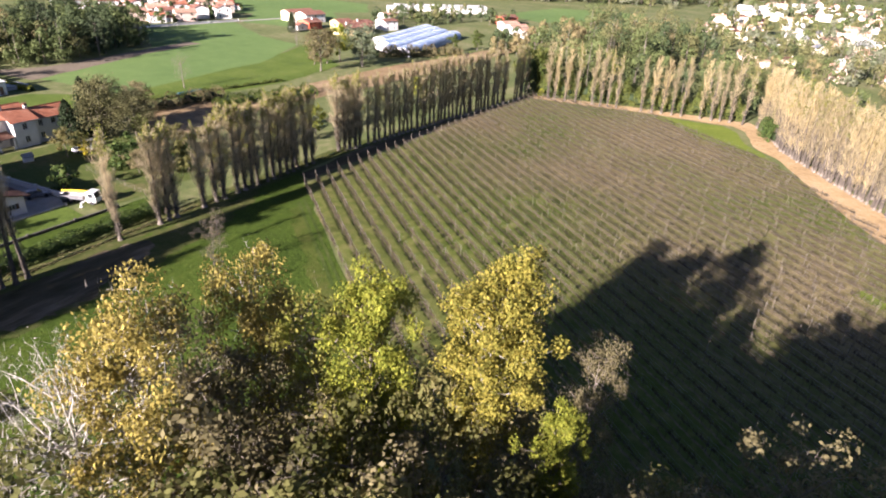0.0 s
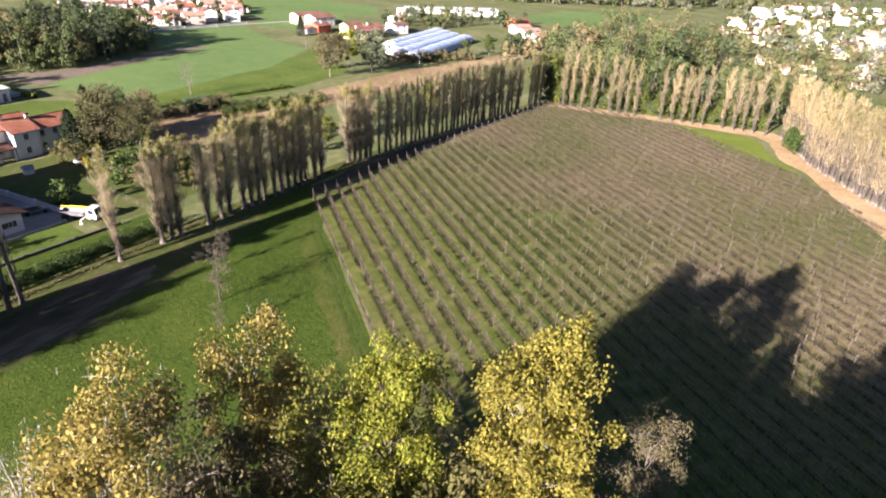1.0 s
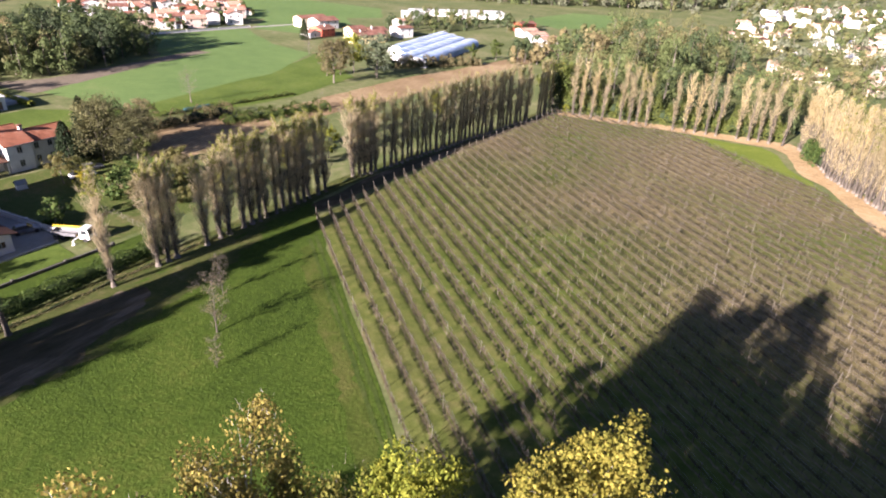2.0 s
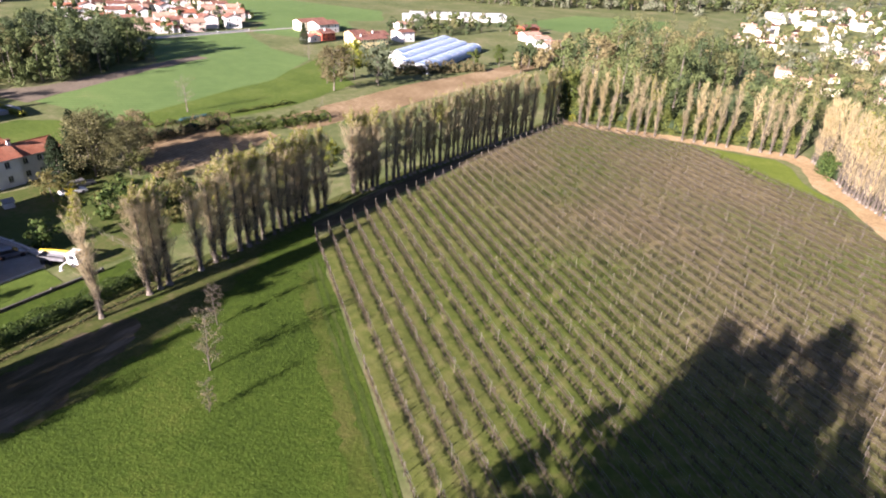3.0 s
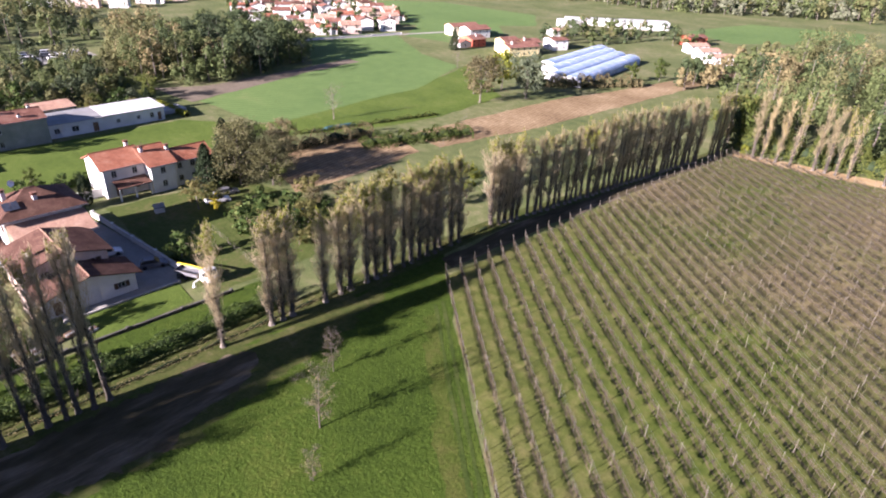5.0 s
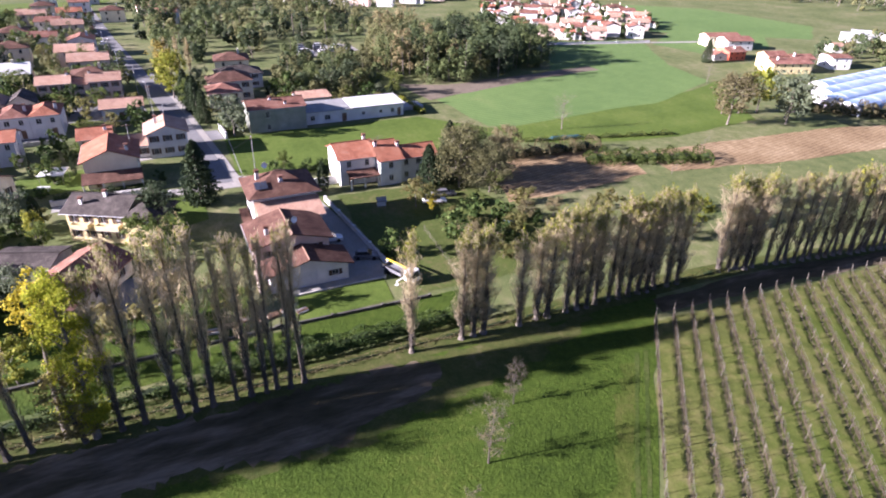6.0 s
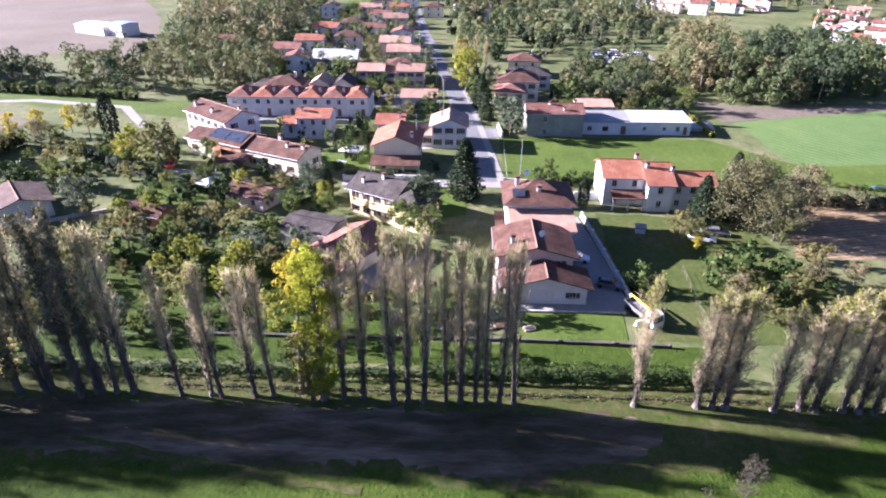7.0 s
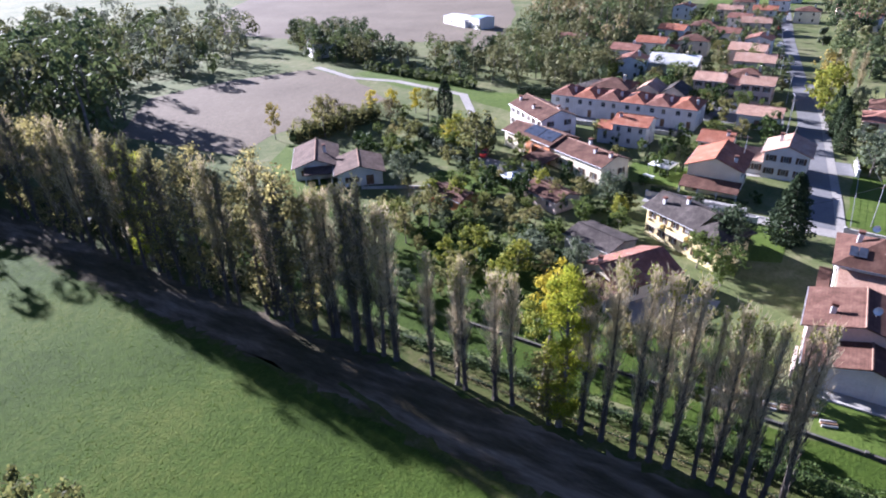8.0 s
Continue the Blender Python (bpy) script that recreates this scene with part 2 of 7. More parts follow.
    "paint_white": surf("paint_white", [(0.3, (0.72, 0.72, 0.72)), (0.7, (0.82, 0.82, 0.82))], 0.6, rough=0.3, relief=0.02, spec=0.5),
    "paint_yellow": surf("paint_yellow", [(0.3, (0.7, 0.5, 0.03)), (0.7, (0.8, 0.6, 0.06))], 0.8, rough=0.35, relief=0.02, spec=0.5),
    "paint_red": surf("paint_red", [(0.3, (0.5, 0.04, 0.03)), (0.7, (0.6, 0.06, 0.05))], 0.8, rough=0.3, relief=0.02, spec=0.5),
    "paint_grey": surf("paint_grey", [(0.3, (0.1, 0.1, 0.11)), (0.7, (0.2, 0.2, 0.21))], 0.8, rough=0.3, relief=0.02, spec=0.5),
    "paint_blue": surf("paint_blue", [(0.3, (0.04, 0.18, 0.5)), (0.7, (0.06, 0.26, 0.62))], 0.8, rough=0.5, relief=0.02),
    "leaf_green": leaf("leaf_green", [(0, (0.07, 0.105, 0.026)), (0.45, (0.105, 0.14, 0.034)), (0.8, (0.16, 0.18, 0.046)), (1, (0.23, 0.21, 0.062))]),
    "leaf_olive": leaf("leaf_olive", [(0, (0.09, 0.1, 0.032)), (0.5, (0.165, 0.165, 0.055)), (1, (0.26, 0.22, 0.09))]),
    "leaf_dull": leaf("leaf_dull", [(0, (0.07, 0.075, 0.035)), (0.5, (0.125, 0.125, 0.055)), (1, (0.2, 0.185, 0.08))], 0.4, 0.4),
    "leaf_thin": leaf("leaf_thin", [(0, (0.13, 0.135, 0.035)), (0.5, (0.24, 0.235, 0.05)), (1, (0.38, 0.34, 0.08))], 0.5, 0.3),
    "leaf_row": leaf("leaf_row", [(0, (0.12, 0.115, 0.045)), (0.5, (0.22, 0.2, 0.075)), (1, (0.38, 0.32, 0.12))], 0.68, 0.35),
    "leaf_sun": leaf("leaf_sun", [(0, (0.19, 0.235, 0.02)), (0.5, (0.31, 0.35, 0.03)), (1, (0.5, 0.47, 0.045))], 0.6, 0.2),
    "grass_blade": leaf("grass_blade", [(0, (0.05, 0.09, 0.012)), (0.6, (0.085, 0.128, 0.019)), (1, (0.14, 0.16, 0.04))], 0.55, 0.1),
    "leaf_lime": leaf("leaf_lime", [(0, (0.1, 0.125, 0.018)), (0.5, (0.2, 0.225, 0.03)), (1, (0.36, 0.34, 0.05))], 0.4, 0.25),
    "leaf_yelgreen": leaf("leaf_yelgreen", [(0, (0.085, 0.09, 0.02)), (0.5, (0.19, 0.18, 0.032)), (1, (0.36, 0.3, 0.06))], 0.4, 0.25),
    "leaf_gold": leaf("leaf_gold", [(0, (0.11, 0.095, 0.03)), (0.5, (0.24, 0.2, 0.05)), (1, (0.44, 0.35, 0.09))], 0.4, 0.25),
    "leaf_brown": leaf("leaf_brown", [(0, (0.095, 0.086, 0.043)), (0.5, (0.175, 0.152, 0.074)), (1, (0.27, 0.23, 0.12))], 0.42),
    "leaf_yellow": leaf("leaf_yellow", [(0, (0.26, 0.23, 0.02)), (0.6, (0.46, 0.39, 0.03)), (1, (0.64, 0.52, 0.05))], 0.4, 0.2),
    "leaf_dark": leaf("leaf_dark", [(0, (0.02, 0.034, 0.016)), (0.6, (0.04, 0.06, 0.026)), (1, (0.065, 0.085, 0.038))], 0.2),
    "leaf_grey": leaf("leaf_grey", [(0, (0.08, 0.1, 0.055)), (0.6, (0.14, 0.17, 0.1)), (1, (0.2, 0.22, 0.14))], 0.3),
    "wood_dark": leaf("wood_dark", [(0, (0.045, 0.068, 0.03)), (1, (0.085, 0.11, 0.048))], 0.3, 0.3, grain=0.2),
    "wood_green": leaf("wood_green", [(0, (0.07, 0.096, 0.034)), (1, (0.125, 0.15, 0.055))], 0.3, 0.3, grain=0.2),
    "wood_olive": leaf("wood_olive", [(0, (0.1, 0.108, 0.045)), (1, (0.17, 0.165, 0.068))], 0.3, 0.3, grain=0.2),
    "wood_deep": leaf("wood_deep", [(0, (0.03, 0.044, 0.022)), (1, (0.055, 0.072, 0.034))], 0.25, 0.3, grain=0.2),
    "wood_tan": leaf("wood_tan", [(0, (0.16, 0.135, 0.065)), (1, (0.28, 0.23, 0.11))], 0.3, 0.3, grain=0.2),
    "wood_grey": leaf("wood_grey", [(0, (0.12, 0.135, 0.085)), (1, (0.19, 0.2, 0.125))], 0.3, 0.3, grain=0.2),
    "leaf_hedge": leaf("leaf_hedge", [(0, (0.025, 0.045, 0.012)), (0.6, (0.05, 0.085, 0.02)), (1, (0.1, 0.13, 0.035))], 0.25, 0.1),
}


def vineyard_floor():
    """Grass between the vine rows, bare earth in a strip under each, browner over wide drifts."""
    m, t, p = nodes_of("vineyard_floor")
    co = t.nodes.new("ShaderNodeTexCoord").outputs["Object"]
    sp = t.nodes.new("ShaderNodeSeparateXYZ")
    t.links.new(co, sp.inputs[0])
    across = calc(t, "DIVIDE", calc(t, "ADD", calc(t, "ADD", sp.outputs[1], calc(t, "MULTIPLY", sp.outputs[0], 0.83)), -60.1 + 325), 3.25)
    wob = calc(t, "MULTIPLY", calc(t, "SUBTRACT", noise_node(t, co, 0.8, 3), 0.5), 0.35)
    fr = calc(t, "FRACT", calc(t, "ADD", calc(t, "ADD", across, wob), 0.5))
    off = calc(t, "ABSOLUTE", calc(t, "SUBTRACT", fr, 0.5))
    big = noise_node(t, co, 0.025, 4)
    grass = ramp(t, noise_node(t, co, 0.5, 5), [(0.3, (0.058, 0.085, 0.013)), (0.5, (0.093, 0.119, 0.023)), (0.7, (0.15, 0.149, 0.047))])
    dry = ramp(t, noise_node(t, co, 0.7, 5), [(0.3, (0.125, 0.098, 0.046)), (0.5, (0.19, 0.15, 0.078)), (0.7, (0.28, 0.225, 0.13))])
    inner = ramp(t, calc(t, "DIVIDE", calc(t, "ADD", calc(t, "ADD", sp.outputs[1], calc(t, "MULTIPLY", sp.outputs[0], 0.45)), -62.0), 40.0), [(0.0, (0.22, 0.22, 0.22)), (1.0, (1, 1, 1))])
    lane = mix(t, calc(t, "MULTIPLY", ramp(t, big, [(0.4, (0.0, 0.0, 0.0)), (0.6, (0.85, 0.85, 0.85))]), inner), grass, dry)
    bare = ramp(t, noise_node(t, co, 1.2, 4), [(0.3, (0.09, 0.074, 0.042)), (0.6, (0.18, 0.15, 0.088)), (0.8, (0.28, 0.235, 0.145))])
    col = mix(t, ramp(t, off, [(0.025, (0.85, 0.85, 0.85)), (0.08, (0, 0, 0))]), lane, bare)
    f = noise_node(t, co, 3.5, 4, 0.7)
    col = mix(t, 0.5, col, ramp(t, f, [(0.3, (0.4, 0.4, 0.4)), (0.7, (1, 1, 1))]), "MULTIPLY")
    t.links.new(col, p.inputs["Base Color"])
    p.inputs["Roughness"].default_value, p.inputs["Specular IOR Level"].default_value = 0.95, 0.1
    bump(t, p, f, 0.5, 0.08)
    return m


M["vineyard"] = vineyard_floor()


# ---- mesh tools ----
class Geo:
    """Collects faces for one mesh."""

    def __init__(self):
        self.v, self.f, self.uv = [], [], {}

    def face(self, pts, uv=None):
        n = len(self.v)
        self.v.extend(tuple(p) for p in pts)
        if uv:
            self.uv[len(self.f)] = uv
        self.f.append(tuple(range(n, n + len(pts))))

    def box(self, x0, x1, y0, y1, z0, z1, bevel=0.0):
        n = len(self.v)
        if not bevel:
            self.v += [(x, y, z) for z in (z0, z1) for x, y in ((x0, y0), (x1, y0), (x1, y1), (x0, y1))]
            self.f += [tuple(n + i for i in q) for q in ((3, 2, 1, 0), (4, 5, 6, 7), (0, 1, 5, 4), (1, 2, 6, 5), (2, 3, 7, 6), (3, 0, 4, 7))]
            return
        b = bevel
        for z, k in ((z0, 0), (z1 - b, 0), (z1, b)):
            self.v += [(x0 + b, y0 + k, z), (x1 - b, y0 + k, z), (x1 - k, y0 + b, z), (x1 - k, y1 - b, z),
                       (x1 - b, y1 - k, z), (x0 + b, y1 - k, z), (x0 + k, y1 - b, z), (x0 + k, y0 + b, z)]
        for r in (0, 8):
            for i in range(8):
                j = (i + 1) % 8
                self.f.append((n + r + i, n + r + j, n + r + 8 + j, n + r + 8 + i))
        self.f += [tuple(n + 16 + i for i in range(8)), tuple(n + 7 - i for i in range(8))]

    def tube(self, pts, radii, sides=6, cap=True):
        n = len(self.v)
        pts = [Vector(p) for p in pts]
        for i, p in enumerate(pts):
            d = (pts[min(i + 1, len(pts) - 1)] - pts[max(i - 1, 0)]).normalized()
            a = d.orthogonal().normalized()
            if abs(d.z) > 0.5:
                a = (Vector((1, 0, 0)) - d * d.x).normalized()
            b = d.cross(a)
            for k in range(sides):
                w = 2 * math.pi * k / sides
                self.v.append(tuple(p + (a * math.cos(w) + b * math.sin(w)) * radii[i]))
        for i in range(len(pts) - 1):
            for k in range(sides):
                j = (k + 1) % sides
                self.f.append((n + i * sides + k, n + i * sides + j, n + (i + 1) * sides + j, n + (i + 1) * sides + k))
        if cap:
            self.f.append(tuple(n + (len(pts) - 1) * sides + k for k in range(sides)))

    def lathe(self, prof, sides=16, cx=0.0, cy=0.0):
        n = len(self.v)
        for r, z in prof:
            self.v += [(cx + r * math.cos(2 * math.pi * k / sides), cy + r * math.sin(2 * math.pi * k / sides), z) for k in range(sides)]
        for i in range(len(prof) - 1):
            for k in range(sides):
                j = (k + 1) % sides
                self.f.append((n + i * sides + k, n + i * sides + j, n + (i + 1) * sides + j, n + (i + 1) * sides + k))

    def blades(self, base, tip, width, rng):
        """Thin pointed twigs from base to tip (arrays)."""
        n, k = len(self.v), len(base)
        d = tip - base
        side = np.cross(d, rng.normal(size=(k, 3)))
        side /= np.linalg.norm(side, axis=1)[:, None] + 1e-9
        w = side * (np.asarray(width) / 2).reshape(-1, 1)
        v = np.stack([base - w, base + w, tip], 1).reshape(-1, 3)
        self.v += [tuple(p) for p in v.tolist()]
        self.f += [(n + 3 * i, n + 3 * i + 1, n + 3 * i + 2) for i in range(k)]

    def leaves(self, centre, size, rng, facing=None, loose=0.32):
        """Leaf-shaped four-cornered blades at the centres (array), turned at random or loosely facing a way (array)."""
        n, k = len(self.v), len(centre)
        a = rng.normal(size=(k, 3))
        if facing is not None:
            facing = facing / (np.linalg.norm(facing, axis=1)[:, None] + 1e-9) + rng.normal(size=(k, 3)) * loose
            a = np.cross(facing, a)
        a /= np.linalg.norm(a, axis=1)[:, None]
        b = np.cross(a, rng.normal(size=(k, 3)) if facing is None else facing)
        b /= np.linalg.norm(b, axis=1)[:, None]
        s = (np.asarray(size) * rng.uniform(0.6, 1.3, k)).reshape(-1, 1)
        v = np.stack([centre - a * s, centre + b * s * 0.62, centre + a * s, centre - b * s * 0.62], 1).reshape(-1, 3)
        self.v += [tuple(p) for p in v.tolist()]
        self.f += [(n + 4 * i, n + 4 * i + 1, n + 4 * i + 2, n + 4 * i + 3) for i in range(k)]

    def mesh(self, name, material):
        me = bpy.data.meshes.new(name)
        me.from_pydata(self.v, [], self.f)
        if self.uv:
            lay = me.uv_layers.new(name="UVMap")
            for i, poly in enumerate(me.polygons):
                if i in self.uv:
                    for li, c in zip(poly.loop_indices, self.uv[i]):
                        lay.data[li].uv = c
        me.materials.append(material)
        return me

    def make(self, name, material, parent=None, label="", m=None):
        return part_of(name, self.mesh(name, M[material]), parent, label, m)


def part_of(name, data, parent=None, label="", m=None):
    ob = new(name, data)
    if parent:
        ob.parent = parent
    if m is not None:
        ob.matrix_basis = m
    if label:
        ob["label"] = label
    return ob


def thing(name, label, category, group="", m=None, kind=""):
    ob = new(name)
    if m is not None:
        ob.matrix_basis = m
    return tagged(ob, label, category, group, kind)


def sheet(name, poly, z, material, label, step=None, kind="structure", rag=0.0, seed=1):
    """A piece of ground cover: the outline, its edges cut into short stretches and frayed."""
    r = random.Random(seed)
    pts = []
    for (ax, ay), (bx, by) in zip(poly, poly[1:] + poly[:1]):
        n = max(1, int(math.hypot(bx - ax, by - ay) / (step or 1e9)))
        for i in range(n):
            k = i / n
            pts.append((ax + (bx - ax) * k + (r.uniform(-rag, rag) if i else 0), ay + (by - ay) * k + (r.uniform(-rag, rag) if i else 0), z))
    g = Geo()
    g.face(pts)
    ob = g.make(name, material)
    return tagged(ob, label, "ground", "", kind)


# ---- ground ----
g = Geo()
cut = [-4000, -600, -300, -100, 0, 100, 300, 600, 4000]
for i in range(8):
    for j in range(8):
        g.face([(cut[i], cut[j], 0), (cut[i + 1], cut[j], 0), (cut[i + 1], cut[j + 1], 0), (cut[i], cut[j + 1], 0)])
tagged(g.make("ground", "rough_grass"), "flat rough grassland with mixed green and dry patches", "ground", "", "structure")


def poplar_x(y):
    """The poplar row runs straight and bends off towards its far end."""
    return max(0.0, 0.15 * (y - 72))


def row_y(k, x):
    return 60.1 + 3.25 * k - 0.83 * x


sheet("meadow", [(1, -150), (160, -150), (160, 40), (96, -22), (7, 54.5), (1, 60)], 0.02, "meadow", "bright green mown meadow beside the vineyard", 6, rag=0.5)
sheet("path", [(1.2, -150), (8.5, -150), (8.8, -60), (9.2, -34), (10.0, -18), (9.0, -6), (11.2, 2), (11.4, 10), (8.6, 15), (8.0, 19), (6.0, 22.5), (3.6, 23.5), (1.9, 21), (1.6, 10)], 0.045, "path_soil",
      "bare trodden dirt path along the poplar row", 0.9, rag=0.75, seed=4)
sheet("path_margin", [(1.0, -150), (9.6, -150), (10.0, -60), (10.5, -34), (11.4, -18), (10.6, -6), (12.4, 2), (12.6, 10), (10.4, 17), (10.0, 24), (8.4, 31), (5.6, 42), (1.8, 48), (1.4, 10)], 0.034, "gravel_grass", "thin trodden grass on the margin of the path", 1.0, rag=0.8, seed=6)
# Dark strip beside the far poplars: dirt, with the row's shade in its colour.
sheet("path", [(2.4, 58), (5.6, 57), (6.8, 80), (10.4, 118), (13.4, 150), (12.4, 150), (7.9, 118), (2.5, 80)], 0.045, "path_soil", "narrow dirt track with poplar shade in its dark colour", 2.5, rag=0.35, seed=5)
sheet("verge", [(-3.4, -150), (1.6, -150), (1.6, 50), (1.9, 72), (2.6, 80), (8.2, 118), (12.7, 150), (9.5, 152), (4.5, 118), (-1.5, 80), (-3.2, 50)], 0.03, "gravel_grass", "rough weedy grass under the poplar row", 4, rag=0.3, seed=31)
far_edge = [(46, 155), (58, 144), (66, 135), (76, 131.5), (82, 126), (88, 117), (95, 105), (101, 97), (118, 62), (122, 10)]
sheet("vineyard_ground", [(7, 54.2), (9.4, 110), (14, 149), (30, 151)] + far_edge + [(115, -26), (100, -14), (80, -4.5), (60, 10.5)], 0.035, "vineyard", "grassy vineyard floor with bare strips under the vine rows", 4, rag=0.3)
sheet("headland", [(14, 149), (13, 153), (45, 158), (74, 161), (77, 157), (80, 146), (85, 137), (104, 102), (128, 60), (122, 57), (100, 92), (90, 113), (84, 127), (77, 137), (74, 150), (70, 154), (56, 153), (46, 153), (30, 150)],
      0.06, "track_soil", "bare brown earth track round the vineyard", 3, rag=0.4, seed=7)
sheet("grass_wedge", [(47, 152.6), (58, 151.5), (68, 152.5), (72, 148), (75, 138), (80, 131), (84, 124), (77, 131), (67, 134.5), (58, 143.5)], 0.075, "wedge_grass", "bright green grass at the corner of the vineyard", 3, rag=0.4, seed=8)
sheet("crop_field", [(-112, 74), (-82, 76), (-79, 82), (-83, 112), (-84, 135), (-101, 174), (-128, 180), (-176, 208), (-188, 165), (-127, 124), (-121, 98)], 0.03, "crop", "young green crop in a wide flat field", 8, rag=0.8)
sheet("fallow_strip", [(-134, 70), (-112, 72), (-119, 98), (-126, 124), (-129, 148), (-136, 148), (-131, 112), (-128, 85)], 0.05, "soil", "bare brown ploughed strip beside the wood", 5, rag=0.6)
sheet("house_meadow", [(-97, 10), (-70, 10), (-66, 25), (-66, 50), (-70, 66), (-78, 78), (-92, 66), (-97, 62)], 0.03, "lawn", "mown green field between houses", 4, rag=0.3)
sheet("grass_field", [(-84, 78), (-68, 76), (-60, 92), (-56, 118), (-60, 150), (-100, 178), (-86, 136), (-84, 112)], 0.025, "lawn", "grass field with faint wheel lines", 5, rag=0.5)
sheet("stubble_field", [(-56, 62), (-36, 56), (-36, 76), (-38, 92), (-52, 96), (-58, 80)], 0.04, "stubble", "brown stubble field with dry stalks", 4, rag=0.6)
sheet("stubble_field", [(-50, 100), (-37, 98), (-32, 128), (-27, 190), (-22, 262), (-30, 262), (-40, 190), (-47, 158)], 0.04, "stubble", "long pale stubble field with drill lines", 5, rag=0.6, seed=3)
sheet("ploughed_field", [(-44, -118), (-60, -122), (-84, -118), (-104, -116), (-121, -143), (-128, -170), (-100, -185), (-70, -190), (-40, -160)], 0.03, "soil", "smooth grey brown ploughed field", 6, rag=0.6)
sheet("ploughed_field", [(-172, -122), (-200, -148), (-178, -215), (-170, -300), (-330, -420), (-460, -260), (-300, -168), (-232, -140)], 0.03, "soil", "wide bare brown field in the distance", 12, rag=1.0, seed=5)
sheet("far_meadow", [(-117, -94), (-126, -96), (-142, -146), (-128, -150), (-118, -120)], 0.04, "lawn", "bright green grass strip by a lane", 5, rag=0.4)
sheet("far_meadow", [(-126, -60), (-128, -80), (-124, -108), (-116, -96), (-108, -74), (-112, -66)], 0.045, "lawn", "bright green grass strip behind the houses", 5, rag=0.4)
sheet("far_meadow", [(-330, -70), (-400, -80), (-410, -20), (-335, -40)], 0.04, "lawn", "distant bright green meadow", 12, rag=1.0)
sheet("far_crop", [(-190, 235), (-250, 190), (-330, 250), (-260, 330), (-180, 330), (-150, 290)], 0.03, "crop", "distant green crop field", 12, rag=1.0)
sheet("far_crop", [(-56, 330), (-90, 350), (-80, 420), (-20, 440), (-10, 390)], 0.03, "crop", "distant bright green field", 12, rag=1.0)
sheet("far_crop", [(-140, 210), (-165, 205), (-200, 250), (-180, 290), (-140, 250)], 0.035, "crop", "distant green field by the farmhouses", 12, rag=1.0)

# roads and yards
sheet("road", [(-66, 4.2), (-66, 8.6), (-80, 7.4), (-100, 5.2), (-138, 1.2), (-178, -5.0), (-254, -16), (-312, -23), (-420, -36), (-420, -41), (-312, -28), (-254, -20.6), (-178, -9.6), (-138, -4.2), (-100, -0.2), (-80, 2.6)], 0.05, "asphalt", "grey asphalt village road with worn edges", 8)
sheet("pavement", [(-66, 8.6), (-66, 10.2), (-80, 9.0), (-100, 6.8), (-138, 2.9), (-178, -3.4), (-178, -5.0), (-138, 1.2), (-100, 5.2), (-80, 7.4)], 0.09, "gravel", "pale pavement along the road", 8)
sheet("side_lane", [(-63.5, -24), (-63.5, 19), (-66.4, 19), (-67.5, -24)], 0.055, "gravel", "pale lane in front of the houses", 4)
sheet("forecourt", [(-104, -1.5), (-104, 9.5), (-96, 10.5), (-95, -1.0)], 0.06, "asphalt", "grey paved crossing on the road", 4)
sheet("driveway", [(-18.6, 9), (-18.6, 24), (-22, 25.4), (-36, 24.6), (-50, 22.6), (-50, 20), (-27, 19), (-22, 19.5), (-22, 9)], 0.05, "gravel", "pale grey gravel driveway beside the house", 3)
sheet("lawn", [(-18.4, 9.5), (-18.4, 24), (-12.4, 23.4), (-11.8, 9.0)], 0.05, "lawn", "green lawn in front of the garage", 2)
sheet("grass_strip", [(-11, -120), (-6.2, -120), (-6.2, 34), (-11, 34)], 0.03, "meadow", "bright green grass strip behind the hedge", 3, rag=0.2)
sheet("garden", [(-12, 26), (-52, 26), (-50, 52), (-36, 55), (-12, 62)], 0.03, "garden_soil", "shaded garden ground with patchy grass", 4, rag=0.4)
sheet("orchard_grass", [(-12, -60), (-12, 4), (-24, 5), (-28, -8), (-32, -28), (-38, -58)], 0.035, "meadow", "grass under garden trees", 4, rag=0.4)
sheet("garden_lawn", [(-62, -58), (-56, -48), (-48, -53), (-52, -66), (-59, -68)], 0.05, "lawn", "mown garden lawn by the bungalow", 3, rag=0.2)
sheet("garden_lawn", [(-36, -78), (-28, -72), (-34, -92), (-44, -106), (-56, -112), (-60, -106), (-46, -92)], 0.05, "lawn", "green lawn beside the bungalow", 3, rag=0.2)
sheet("garden_lawn", [(-72, -30), (-84, -32), (-86, -18), (-74, -19)], 0.05, "lawn", "sunny lawn between houses", 3, rag=0.2)
sheet("garden_lawn", [(-64, 2), (-50, 2), (-48, -4), (-62, -6)], 0.05, "lawn", "shaded lawn below a dark tree", 3, rag=0.2)
sheet("yard", [(-72, -64), (-66, -66), (-62, -44), (-66, -42)], 0.06, "gravel", "pale yard in front of the arched house", 3)
sheet("farm_lane", [(-100, -84), (-118, -98), (-124, -128), (-121.5, -146), (-130, -172), (-133, -171), (-124.2, -146), (-127, -128), (-120.5, -96.5), (-101, -82)], 0.07, "gravel", "pale gravel farm lane", 5)
sheet("farm_lane", [(-183, 158), (-172, 206), (-165, 232), (-162, 231), (-169, 205), (-180, 157)], 0.06, "gravel", "pale lane past the distant houses", 6)
sheet("car_park", [(-186, 50), (-196, 76), (-212, 76), (-204, 50)], 0.05, "gravel", "pale car park among trees", 6)
for off in (0.5, 1.9):
    sheet("wheel_track", [(11.6, 49.6 - off), (44, 22.7 - off), (75, -3.1 - off), (74.7, -3.5 - off), (43.7, 22.3 - off), (11.3, 49.2 - off)], 0.04, "rut", "worn wheel track in the grass beside the vines", 2, rag=0.12, seed=int(off * 10))
